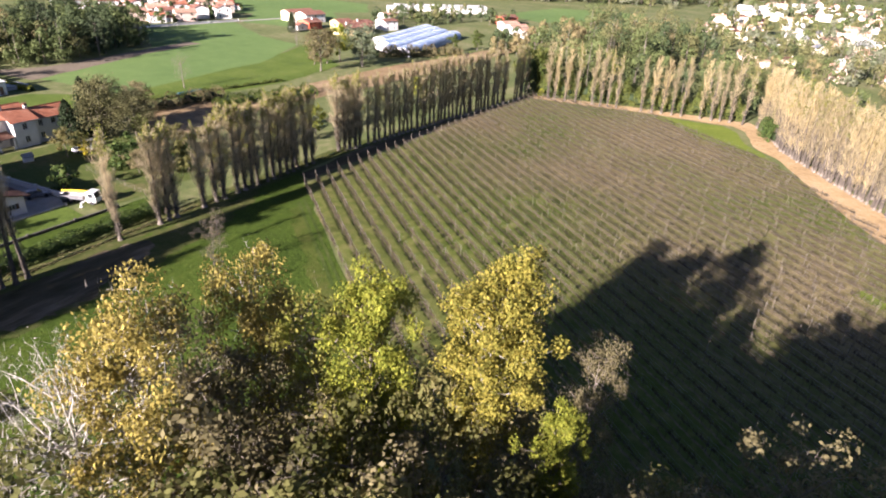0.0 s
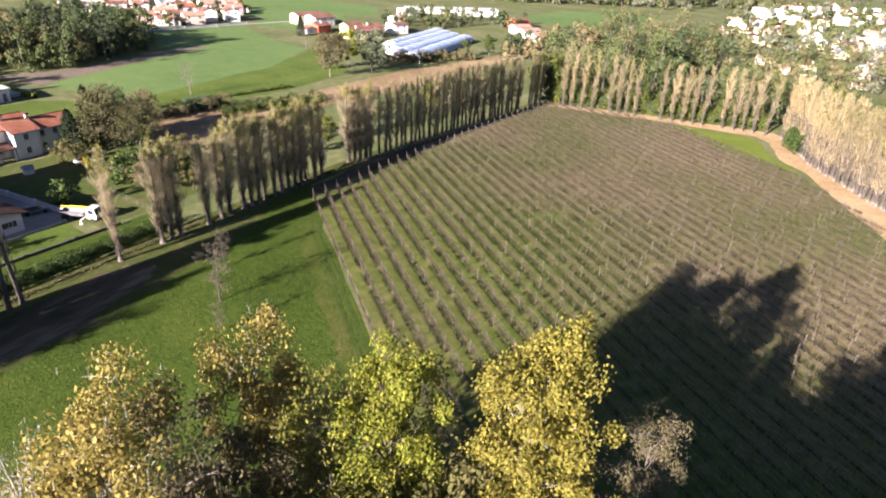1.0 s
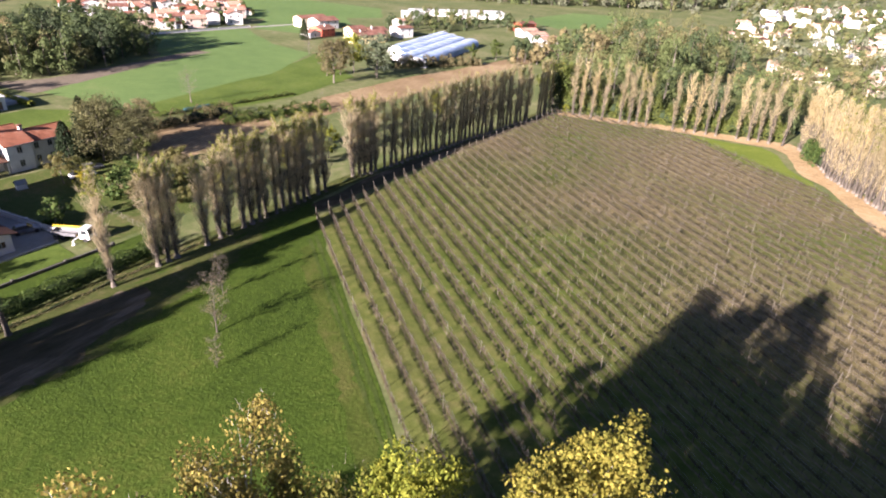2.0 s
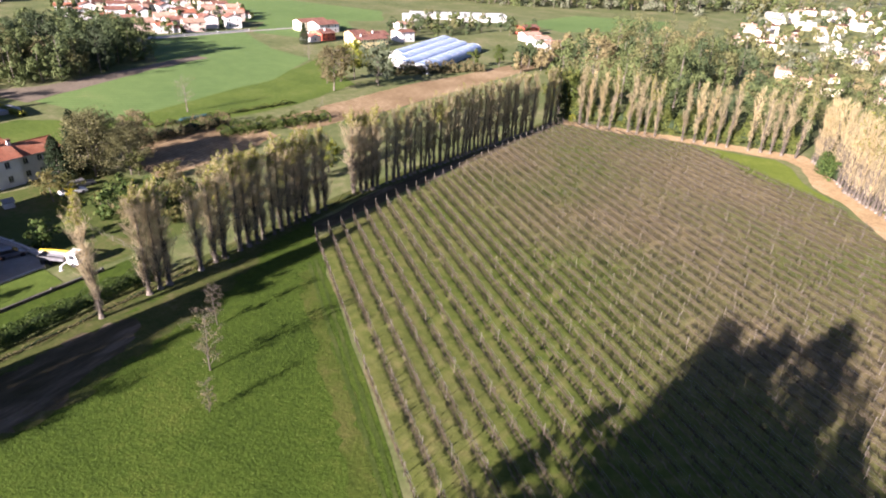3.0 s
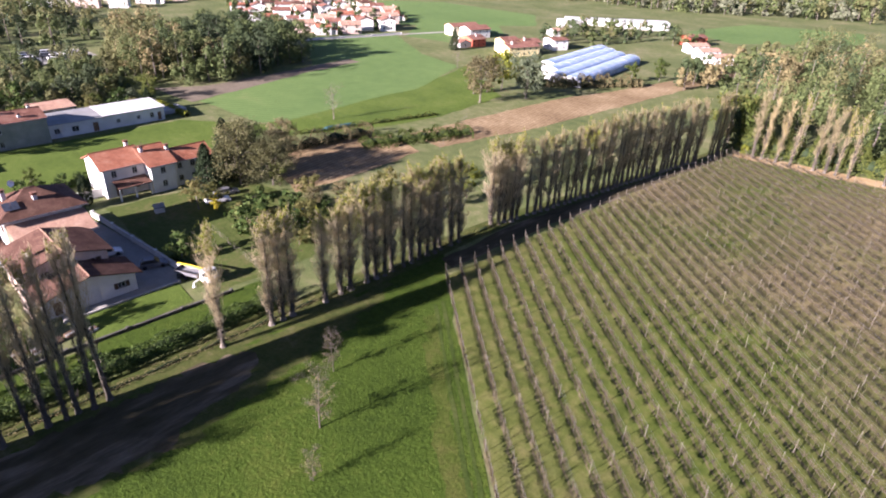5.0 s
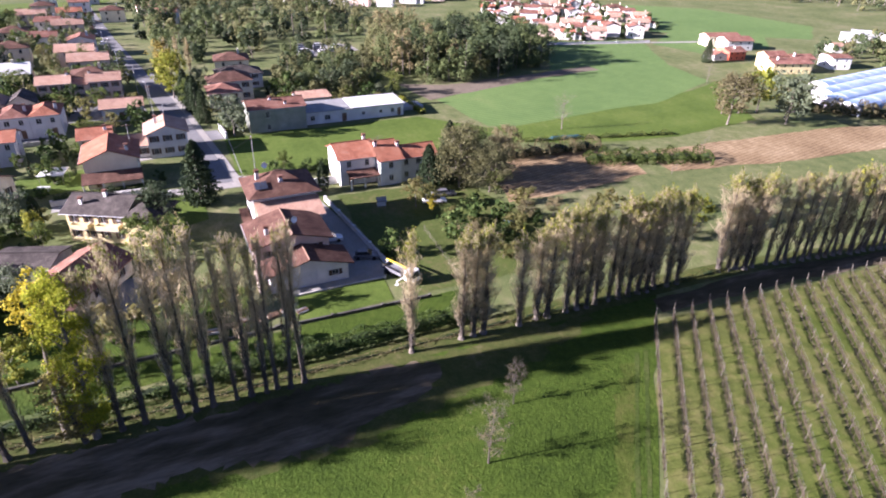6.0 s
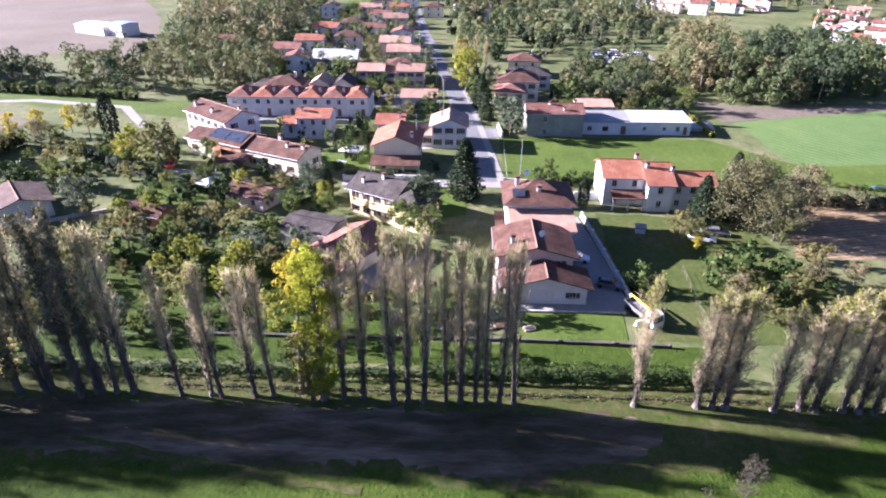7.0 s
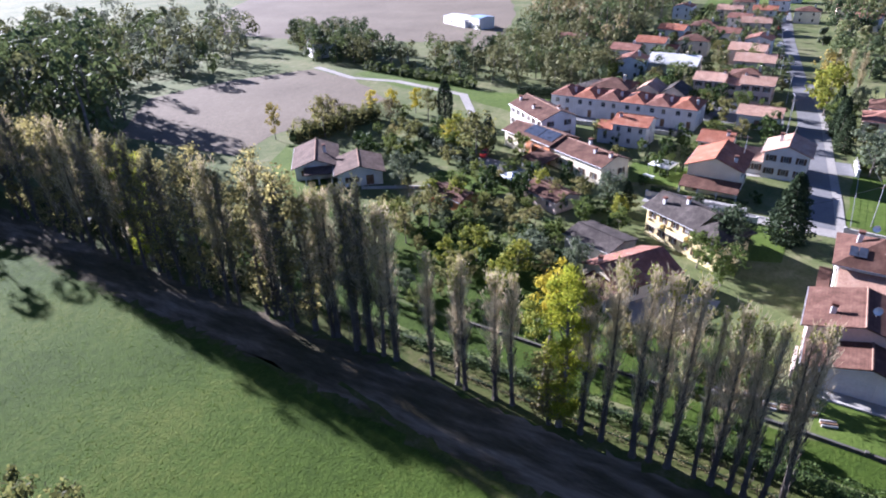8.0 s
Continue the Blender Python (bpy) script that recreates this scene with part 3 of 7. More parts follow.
sheet("yard", [(-106.5, -66), (-112.4, -66), (-112.8, -25), (-107.4, -25)], 0.05, "asphalt", "grey yards before the terraced houses", 4)
sheet("yard", [(-123, -70), (-126, -70), (-146, -36), (-146, -8), (-124, -6), (-123.6, -24)], 0.045, "asphalt", "grey paved lanes behind the terraced houses", 5)
sheet("yard", [(-86, -12), (-92, -12), (-104, -22), (-104, -3), (-88, -2)], 0.05, "gravel", "pale paved yard by the roadside house", 4)
sheet("yard", [(-34, -4), (-24, -5), (-22, -16), (-31, -24), (-33, -12)], 0.05, "gravel", "pale paving round the low house", 3)
sheet("grass_wedge", [(96.5, 66.5), (107, 59.5), (112, 60), (104, 66), (98, 69.5)], 0.06, "wedge_grass", "bright green grass between vine rows", 2, rag=0.3, seed=15)
sheet("worn_strip", [(7.6, -40), (9.2, -32), (12.2, -18), (13.6, -8), (12.6, -8), (11.2, -18), (8.2, -32), (6.9, -40)], 0.06, "gravel_grass", "pale worn strip in the grass along the path", 1.5, rag=0.25, seed=21)
sheet("dry_strip", [(13, 46.0), (44, 20.2), (75, -5.6), (74, -7.6), (43, 17.8), (12.4, 44.0)], 0.03, "dry_grass", "brownish worn grass along the wheel tracks", 1.2, rag=0.7, seed=12)


# ---- trees ----
def poplar(label, seed, h=18.0, wide=1.15, twigs=2300, leaves=260, leafage="leaf_lime", top=0.8, limbs=52, thick=1.0, twig="poplar_twig", low=0.3, foot=False):
    """A Lombardy poplar: dark stem, steep limbs and a tall feathery spindle of twigs that begins at the share low of its height."""
    rng = np.random.default_rng(seed)
    ob = thing("poplar_tree", label, "tree", "poplar rows")
    g, c = Geo(), Geo()
    bend = rng.uniform(-0.35, 0.35, 2)
    def stem_at(z):
        return np.array([bend[0] * math.sin(z / h * 3), bend[1] * math.sin(z / h * 2.4), z])
    g.tube([stem_at(h * k) for k in (0, 0.03, 0.12, 0.3, 0.45, 0.6, 0.78, 0.95)], [0.34, 0.25, 0.2, 0.17, 0.135, 0.1, 0.055, 0.015], 6)
    bases, tips, wid = [], [], []
    n = twigs // limbs
    for i in range(limbs):
        q = (i + rng.uniform()) / limbs
        k = low * 0.75 + (0.9 - low * 0.75) * q
        z = h * k
        slim = wide * (0.34 + 0.88 * math.sin(math.pi * (0.07 + 0.89 * q)))
        a, ln = rng.uniform(0, 6.283), rng.uniform(1.6, 3.8) * min(1.0, 2.6 * (1.03 - k) + 0.15)
        out = rng.uniform(0.25, 0.95) * slim
        st = stem_at(z)
        mid = st + np.array([math.cos(a) * out * 0.7, math.sin(a) * out * 0.7, ln * 0.42])
        en = st + np.array([math.cos(a) * out, math.sin(a) * out, ln])
        # Limbs below 0.4 take the dark bark, which holds the row's shade.
        (g if k < 0.4 else c).tube([st, mid, en], [0.042, 0.028, 0.01], 3, False)
        w = rng.uniform(0.02, 1, n)[:, None]
        b = st + (en - st) * w + rng.normal(size=(n, 3)) * (0.13, 0.13, 0.2)
        aa, l2 = rng.uniform(0, 6.283, n), rng.uniform(0.35, 1.5, n) * min(1.0, 2.2 * (1.03 - k) + 0.2)
        o2 = l2 * rng.uniform(0.1, 0.55, n) * slim
        t2 = b + np.stack([np.cos(aa) * o2, np.sin(aa) * o2, l2 * 0.82], 1)
        bases.append(b), tips.append(t2), wid.append(rng.uniform(0.024, 0.05, n) * thick)
    m = twigs // 13
    a, r0 = rng.uniform(0, 6.283, m), rng.uniform(0.08, 0.28, m) * wide
    b = np.stack([np.cos(a) * r0, np.sin(a) * r0, h * rng.uniform(0.03, 0.42, m)], 1)
    g.blades(b, b + np.stack([np.cos(a) * 0.2, np.sin(a) * 0.2, rng.uniform(0.5, 1.5, m)], 1), rng.uniform(0.04, 0.08, m) * thick, rng)
    g.make("trunk", "poplar_bark", ob)
    # Sunlight on the stem foot is put in as bark paler than the stem.
    if foot:
        f = Geo()
        f.tube([(0, 0, 0), (0, 0, 0.3), (0, 0, 0.75)], [0.42, 0.31, 0.23], 7, False)
        f.make("root_flare", "bark", ob, "flared stem foot with sunlight in its paler colour")
    bb, tt = np.concatenate(bases), np.concatenate(tips)
    bb[:, 2] = np.maximum(bb[:, 2], 0.1)
    c.blades(bb, tt, np.concatenate(wid), rng)
    c.make("crown", twig, ob, "spindle of fine bare upright twigs")
    if leaves:
        lf = Geo()
        hi = np.flatnonzero(tt[:, 2] > h * top)
        pick = rng.choice(hi, leaves)
        lf.leaves(bb[pick] + (tt[pick] - bb[pick]) * rng.uniform(0.3, 1, leaves)[:, None] + rng.normal(size=(leaves, 3)) * 0.12, 0.11 * thick ** 0.5, rng)
        tagged(lf.make("foliage", leafage, ob, "thin remaining autumn leaves"), kind="stuff")
    ob["height"] = h
    return ob


def broad_tree(name, label, seed, h, r, leafage, count, size, bark="bark", clumps=60, bole=0.22, form="round", gap=0.5, stem=0.018, category="tree", twigs=0, group="", loose=1.5):
    """A broad-leaved tree: bent stem, forked limbs, and leaves in uneven clumps with gaps between."""
    rng = np.random.default_rng(seed)
    ob = thing(name, label, category, group)
    g = Geo()
    lean = rng.uniform(-0.05, 0.05, 2) * h
    def on_stem(k):
        return np.array([lean[0] * k * k + 0.015 * h * math.sin(5 * k + seed), lean[1] * k * k + 0.015 * h * math.cos(4 * k + seed), h * k])
    ks = np.linspace(0, 0.9, 8)
    g.tube([on_stem(k) for k in ks], [h * stem * (1.25 if k == 0 else 1 - 0.93 * k) for k in ks], 8)
    ends, fine_b, fine_t = [], [], []
    n_limb = max(7, clumps // 4)
    for i in range(n_limb):
        k = bole + (0.93 - bole) * (i + rng.uniform(0, 0.8)) / n_limb
        q = (k - bole) / (1 - bole)
        prof = {"round": math.sin(math.pi * min(0.95, 0.2 + 0.75 * q)) ** 0.7, "tall": 0.5 + 0.55 * math.sin(math.pi * (0.15 + 0.8 * q)), "cone": 1.05 - 0.9 * q, "spread": 0.45 + 0.6 * q}[form]
        a = i * 2.4 + rng.uniform(-0.5, 0.5)
        ln = r * prof * rng.uniform(0.65, 1.15)
        rise = {"round": 0.45, "tall": 0.9, "cone": 0.1, "spread": 0.6}[form] * ln * rng.uniform(0.5, 1.3)
        st = on_stem(k * 0.92)
        en = st + np.array([math.cos(a) * ln, math.sin(a) * ln, min(rise, h - st[2])])
        mid = (st + en) / 2 + np.array([0, 0, 0.12 * ln]) + rng.normal(size=3) * 0.06 * ln
        w = h * stem * 0.42 * (1.1 - 0.7 * k)
        g.tube([st, mid, en], [w, w * 0.6, w * 0.18], 5, False)
        ends += [en, mid * 0.35 + en * 0.65]
        for j in range(3):
            s2 = mid + (en - mid) * rng.uniform(-0.5, 0.8)
            e2 = s2 + rng.normal(size=3) * (0.3, 0.3, 0.22) * ln + np.array([0, 0, 0.12 * ln])
            g.tube([s2, (s2 + e2) / 2 + rng.normal(size=3) * 0.04 * ln, e2], [w * 0.4, w * 0.26, w * 0.1], 4, False)
            ends.append(e2)
            fine_b += [s2 + (e2 - s2) * rng.uniform(0.2, 1) for _ in range(5)]
    ends += [on_stem(k) + rng.normal(size=3) * r * 0.16 for k in np.linspace(bole + 0.1, 0.96, max(4, clumps // 8))]
    ends = np.array(ends)
    if twigs:
        pick = rng.integers(0, len(ends), twigs)
        b = ends[pick] + rng.normal(size=(twigs, 3)) * r * 0.09
        tdir = rng.normal(size=(twigs, 3)) * 0.5 + (0, 0, 0.6)
        g.blades(b, b + tdir * rng.uniform(0.4, 1.2, twigs)[:, None] * r * 0.1, rng.uniform(0.012, 0.026, twigs) * (1 + 0.02 * h), rng)
    g.make("trunk", bark, ob)
    if count:
        keep = ends[rng.permutation(len(ends))[:max(6, int(len(ends) * (1 - gap * 0.35)))]]
        wgt = rng.uniform(0.3, 1.4, len(keep))
        pick = rng.choice(len(keep), count, p=wgt / wgt.sum())
        spread = rng.uniform(0.1, 0.23, len(keep))[pick][:, None] * r * loose
        d = rng.normal(size=(count, 3))
        d = d / np.linalg.norm(d, axis=1)[:, None] * rng.uniform(0.2, 1.25, count)[:, None] ** 0.6
        pos = keep[pick] + d * spread * (1.15, 1.15, 0.95)
        pos[:, 2] = np.maximum(pos[:, 2], 0.15)
        c = Geo()
        c.leaves(pos, size, rng, d + (0, 0, 0.25), 0.7 if count > 10000 else 0.35)
        c.make("crown", leafage, ob)
    ob["height"] = h
    return ob


def conifer(name, label, seed, h, r, leafage="leaf_dark", count=1800, size=0.22, column=False):
    """A dark evergreen: straight stem and drooping whorls, or a close column."""
    rng = np.random.default_rng(seed)
    ob = thing(name, label, "tree")
    g = Geo()
    g.tube([(0, 0, 0), (0.03, 0, h * 0.5), (0, 0, h * 0.98)], [h * 0.016, h * 0.011, 0.015], 7)
    k = rng.uniform(0.03, 1, count) ** (0.8 if column else 1.15)
    prof = np.sin(np.pi * np.clip(0.16 + 0.84 * k, 0, 1)) ** 0.55 if column else np.minimum((1 - k) ** 0.62, 0.55 + 2.2 * k) + 0.03
    lay = np.floor(k * 13) / 13 if not column else k
    a = rng.uniform(0, 6.283, count)
    arms = 1 if column else 0.84 + 0.16 * np.cos(a * 5 + lay * 40)
    q = rng.uniform(0.5 if not column else 0.75, 1.05, count) * arms
    pos = np.stack([np.cos(a) * r * prof * q, np.sin(a) * r * prof * q, k * h + (0 if column else -0.12 * r * q) + rng.normal(size=count) * 0.1], 1)
    pos[:, 2] = np.maximum(pos[:, 2], 0.1)
    if not column:
        for i in range(26):
            kk = 0.08 + 0.86 * i / 26
            aa = i * 2.4
            e = r * ((1 - kk) ** 0.75) * 0.8
            g.tube([(0, 0, kk * h), (math.cos(aa) * e, math.sin(aa) * e, kk * h - 0.1 * e)], [0.05, 0.012], 4, False)
    g.make("trunk", "bark", ob)
    c = Geo()
    c.leaves(pos, size, rng)
    c.make("crown", leafage, ob)
    ob["height"] = h
    return ob


KINDS = {}


def plant(kind, x, y, h, wide=1.0, turn=None, label=""):
    """Sets a tree of a kind at (x, y), grown to height h; wide scales its girth beside that."""
    r = random.Random(int(x * 71 + y * 37))
    turn = r.uniform(0, 360) if turn is None else turn
    if kind not in KINDS:
        KINDS[kind] = [TREE_MAKERS[kind](), False]
    proto, used = KINDS[kind]
    s = h / proto["height"]
    m = pose(x, y, 0, 0, 0, turn) @ Matrix.Diagonal((s * wide, s * wide, s, 1))
    if used:
        q = proto.scale
        ob = copy_thing(proto, m @ Matrix.Diagonal((1 / q[0], 1 / q[1], 1 / q[2], 1)))
    else:
        ob = proto
        ob.matrix_basis = m
        KINDS[kind][1] = True
    if label:
        ob["label"] = label
    return ob


TREE_MAKERS = {
    "far_poplar_a": lambda: poplar("bare grey-brown poplar standing in a close row", 41, wide=1.4, twigs=1200, leaves=60, leafage="leaf_lime", top=0.8, limbs=30, thick=1.7, low=0.14, twig="far_twig", foot=True),
    "far_poplar_b": lambda: poplar("slim bare poplar with pale brown twigs", 42, wide=1.25, twigs=1200, leaves=60, leafage="leaf_lime", top=0.8, limbs=30, thick=1.7, low=0.18, twig="far_twig", foot=True),
    "far_poplar_gold": lambda: poplar("sunlit poplar with golden dry leaves", 46, wide=1.3, twigs=1200, leaves=110, leafage="leaf_gold", top=0.5, limbs=30, thick=1.6, twig="gold_twig", low=0.08, foot=True),
    "far_poplar_green": lambda: poplar("poplar with yellow-green leaves still at its top", 44, twigs=800, leaves=330, leafage="leaf_lime", top=0.6, limbs=28, thick=1.9, low=0.1),
    "belt_back": lambda: broad_tree("plane_tree", "tall leafy tree added behind the belt for its shade", 37, 26, 4.6, "leaf_olive", 2300, 0.38, "bark", 60, 0.04, "tall", 0.1, 0.012, loose=1.5),
    "poplar_a": lambda: poplar("tall bare grey-brown poplar in a close row", 1, wide=1.15, twigs=2000, thick=1.1, leaves=120, top=0.86, low=0.28),
    "poplar_b": lambda: poplar("bare brown poplar with thin dry leaves", 2, h=17, wide=1.25, twigs=2100, thick=1.1, leaves=160, top=0.84, low=0.24),
    "poplar_c": lambda: poplar("narrow bare poplar leaning a little", 3, h=19, wide=1.0, twigs=1800, thick=1.1, leaves=60, top=0.88, low=0.3),
    "poplar_full": lambda: poplar("bare brown poplar feathered down to its sunlit-toned foot", 6, wide=1.5, twigs=3000, thick=1.15, leaves=420, leafage="leaf_lime", top=0.84, low=0.1, foot=True),
    "poplar_green": lambda: poplar("poplar with yellow-green leaves still at its top", 4, wide=1.5, twigs=2900, thick=1.15, leaves=850, leafage="leaf_lime", top=0.78, low=0.14, foot=True),
    "poplar_leafy": lambda: poplar("poplar still holding olive leaves", 5, wide=1.7, thick=1.1, leaves=1300, leafage="leaf_row", top=0.35, low=0.26),
    "poplar_dull": lambda: poplar("tall poplar with thin faded grey-green leaves", 7, h=20, wide=2.1, twigs=1700, thick=1.2, leaves=2600, leafage="leaf_dull", top=0.28, low=0.24, twig="bark"),
    "row_tree": lambda: broad_tree("leafy_poplar", "tall poplar in faded brownish olive leaf", 47, 20, 2.3, "leaf_row", 2500, 0.19, "poplar_bark", 100, 0.06, "tall", 0.5, 0.013, twigs=700, loose=1.8),
    "yellow_poplar": lambda: broad_tree("yellow_poplar", "tall columnar poplar in yellow-green autumn leaf", 9, 20, 2.5, "leaf_sun", 20000, 0.115, clumps=110, bole=0.03, form="tall", gap=0.3, loose=1.7),
    "top_yellow": lambda: broad_tree("small_tree", "slim bare tree with an orange-yellow top", 8, 18, 1.8, "leaf_yellow", 1100, 0.16, clumps=36, bole=0.72, form="round"),
    "green": lambda: broad_tree("broadleaf_tree", "rounded green broadleaf garden tree", 11, 10, 3.6, "leaf_green", 1050, 0.34, clumps=44),
    "green_b": lambda: broad_tree("broadleaf_tree", "spreading dark green tree", 12, 9, 4.2, "leaf_green", 1100, 0.36, clumps=48, form="spread"),
    "olive": lambda: broad_tree("broadleaf_tree", "olive green tree thinning in autumn", 13, 10, 3.6, "leaf_olive", 1050, 0.31, clumps=44, gap=0.8, twigs=200),
    "lime": lambda: broad_tree("broadleaf_tree", "yellow-green tree in autumn leaf", 14, 9, 3.2, "leaf_lime", 1050, 0.31, clumps=44),
    "gold": lambda: broad_tree("broadleaf_tree", "slim tree in golden autumn leaf", 15, 9, 2.6, "leaf_gold", 1500, 0.25, clumps=56, form="tall"),
    "yellow": lambda: broad_tree("small_tree", "small bright yellow autumn tree", 16, 6, 1.9, "leaf_yellow", 1300, 0.17, clumps=44),
    "brown": lambda: broad_tree("broadleaf_tree", "half-bare brown autumn tree", 17, 10, 4.0, "leaf_brown", 2100, 0.24, clumps=70, gap=1.0, twigs=400),
    "bare": lambda: broad_tree("bare_tree", "leafless tree with pale fine twigs", 18, 8, 2.6, "leaf_brown", 120, 0.14, bark="bark", clumps=64, form="tall", twigs=1500),
    "young": lambda: broad_tree("bare_tree", "young leafless tree standing on the meadow", 48, 8, 1.9, "leaf_brown", 420, 0.1, bark="poplar_bark", clumps=70, bole=0.06, form="tall", twigs=4600, stem=0.012),
    "big_olive": lambda: broad_tree("broadleaf_tree", "large dense brownish olive tree beside the garden", 49, 12, 5.0, "leaf_dull", 8000, 0.17, clumps=110, bole=0.06, gap=0.1, loose=1.6),
    "grey": lambda: broad_tree("willow_tree", "rounded grey-green willow tree", 19, 7, 2.8, "leaf_grey", 1900, 0.2, clumps=56),
    "bush": lambda: broad_tree("bush", "round dense green garden bush", 20, 3, 1.7, "leaf_hedge", 480, 0.23, clumps=16, bole=0.05, gap=0.2, category="bush"),
    "brush": lambda: broad_tree("bush", "low brownish green bush", 21, 3, 1.8, "leaf_olive", 480, 0.21, clumps=16, bole=0.05, gap=0.9, category="bush", twigs=120),
    "cypress": lambda: conifer("cypress_tree", "slender dark green cypress column", 22, 9, 1.1, column=True, size=0.2),
    "cedar": lambda: broad_tree("evergreen_tree", "broad dense dark evergreen tree", 23, 11, 3.9, "leaf_dark", 3800, 0.24, clumps=90, bole=0.04, gap=0.1),
    "spruce": lambda: conifer("conifer_tree", "dark green pointed garden conifer", 24, 10, 3.1, count=5000, size=0.2),
}
rnd = random.Random(5)


def poplars(xs_ys, kinds, low, high, wide=1.0):
    for x, y in xs_ys:
        plant(rnd.choice(kinds), x + rnd.uniform(-0.25, 0.25), y + rnd.uniform(-0.2, 0.2), rnd.uniform(low, high), wide * rnd.uniform(0.85, 1.2))


# the near row, stand by stand
GREY = ["poplar_a", "poplar_b", "poplar_c"]
poplars([(0.4, y) for y in (7.6, 6.0, 4.5, 3.1, 1.3, -0.2, -2.6, -4.4, -6.2, -9.6, -11.9)], GREY, 20, 23, 0.95)
plant("yellow_poplar", 0.4, -14.0, 21.0, 0.92)
plant("row_tree", 0.6, -15.6, 10, 2.0, label="broad brownish tree at the foot of the yellow poplar")
plant("top_yellow", -1.0, -16.8, 20.5, 0.9)
poplars([(0.2, y) for y in (-20.1, -22.4, -26.1, -27.4, -31.1)], GREY + ["poplar_green", "poplar_leafy"], 17.5, 20, 1.1)
poplars([(0.1, y) for y in (-36.5, -38.7, -40.5, -43.0, -46.5, -50, -53.5, -57)], ["poplar_leafy", "poplar_b", "poplar_dull"], 20.5, 23.5, 1.1)
for i in range(27):
    plant(("poplar_dull", "poplar_dull", "poplar_leafy", "row_tree")[(i * 5 + i // 4) % 4], rnd.uniform(0.2, 1.4) + (0.6 if i > 6 else 0), -40.0 - 3.4 * i + rnd.uniform(-1.2, 1.2), rnd.uniform(22, 25.5), rnd.uniform(0.75, 1.05))
for i in range(7):
    plant("row_tree", rnd.uniform(-9, -5), -76.0 - 7 * i + rnd.uniform(-2, 2), rnd.uniform(14, 18), rnd.uniform(0.9, 1.2))
poplars([(0.1, 21.0)], ["poplar_green"], 17.2, 17.4, 1.15)
poplars([(0.0, 28.0), (0.0, 29.8), (-0.1, 31.5)], ["poplar_full"], 15.5, 17.5, 1.35)
poplars([(0.0, y) for y in (36.9, 39.8, 41.4, 44.3, 46.2, 48.0, 49.6, 51.6, 53.4, 55.2, 56.9, 58.7, 60.4, 62.4, 64.3)], ["poplar_green", "poplar_full", "poplar_full"], 14.5, 17, 1.5)
poplars([(poplar_x(y), y) for y in (73.3, 74.9, 76.4, 78.0, 79.6)], ["poplar_full"], 15.5, 17, 1.5)
poplars([(poplar_x(82.4 + 1.62 * i), 82.4 + 1.62 * i) for i in range(35)], ["far_poplar_a", "far_poplar_b"], 14.5, 17, 1.35)
poplars([(poplar_x(142.5 + 1.5 * i), 142.5 + 1.5 * i) for i in range(5)], ["far_poplar_a"], 15.5, 17)
# the far row, in stands
FAR = ["far_poplar_a", "far_poplar_b", "far_poplar_gold", "far_poplar_green"]
poplars([(x, 151.6 + (x - 17) * 0.115) for x in (17.7, 20.0, 22.8, 26.0, 31.1, 33.4, 35.6, 38.2, 45.5, 48.0, 51.0, 53.6, 56.2, 61.3, 64.0, 66.6, 69.2, 72.2)], FAR, 15.5, 17.5, 1.25)
poplars([(76 + 0.53 * i * 1.35, 156.5 - 0.95 * i * 1.35 - (3 if i > 4 else 0)) for i in range(4)], ["far_poplar_gold"], 16, 18, 1.3)
poplars([(82.6 + 0.66 * i, 138 - 1.12 * i) for i in range(64)], ["far_poplar_gold", "far_poplar_b", "far_poplar_a", "far_poplar_green"], 15.5, 18.5, 1.3)
poplars([(85 + 1.32 * i, 140 - 2.24 * i) for i in range(30)], ["far_poplar_gold", "far_poplar_green"], 15, 18, 1.4)

for i, k in enumerate((1.0, 1.2, 0.95, 1.15, 1.05)):
    state = rnd.getstate()
    plant(("far_poplar_gold", "far_poplar_a")[i % 2], 80.0 + 0.52 * i, 148.5 - 2.0 * i, 15.6 + 2 * k - 1.0 * (i % 2), 1.2 * k)
    rnd.setstate(state)

# young trees on the meadow
for x, y, h in ((13.2, 28.3, 6.2), (19.8, 21.7, 8.6), (25.2, 16.9, 4.6)):
    plant("young", x, y, h, 0.9, label="young leafless tree standing on the meadow")

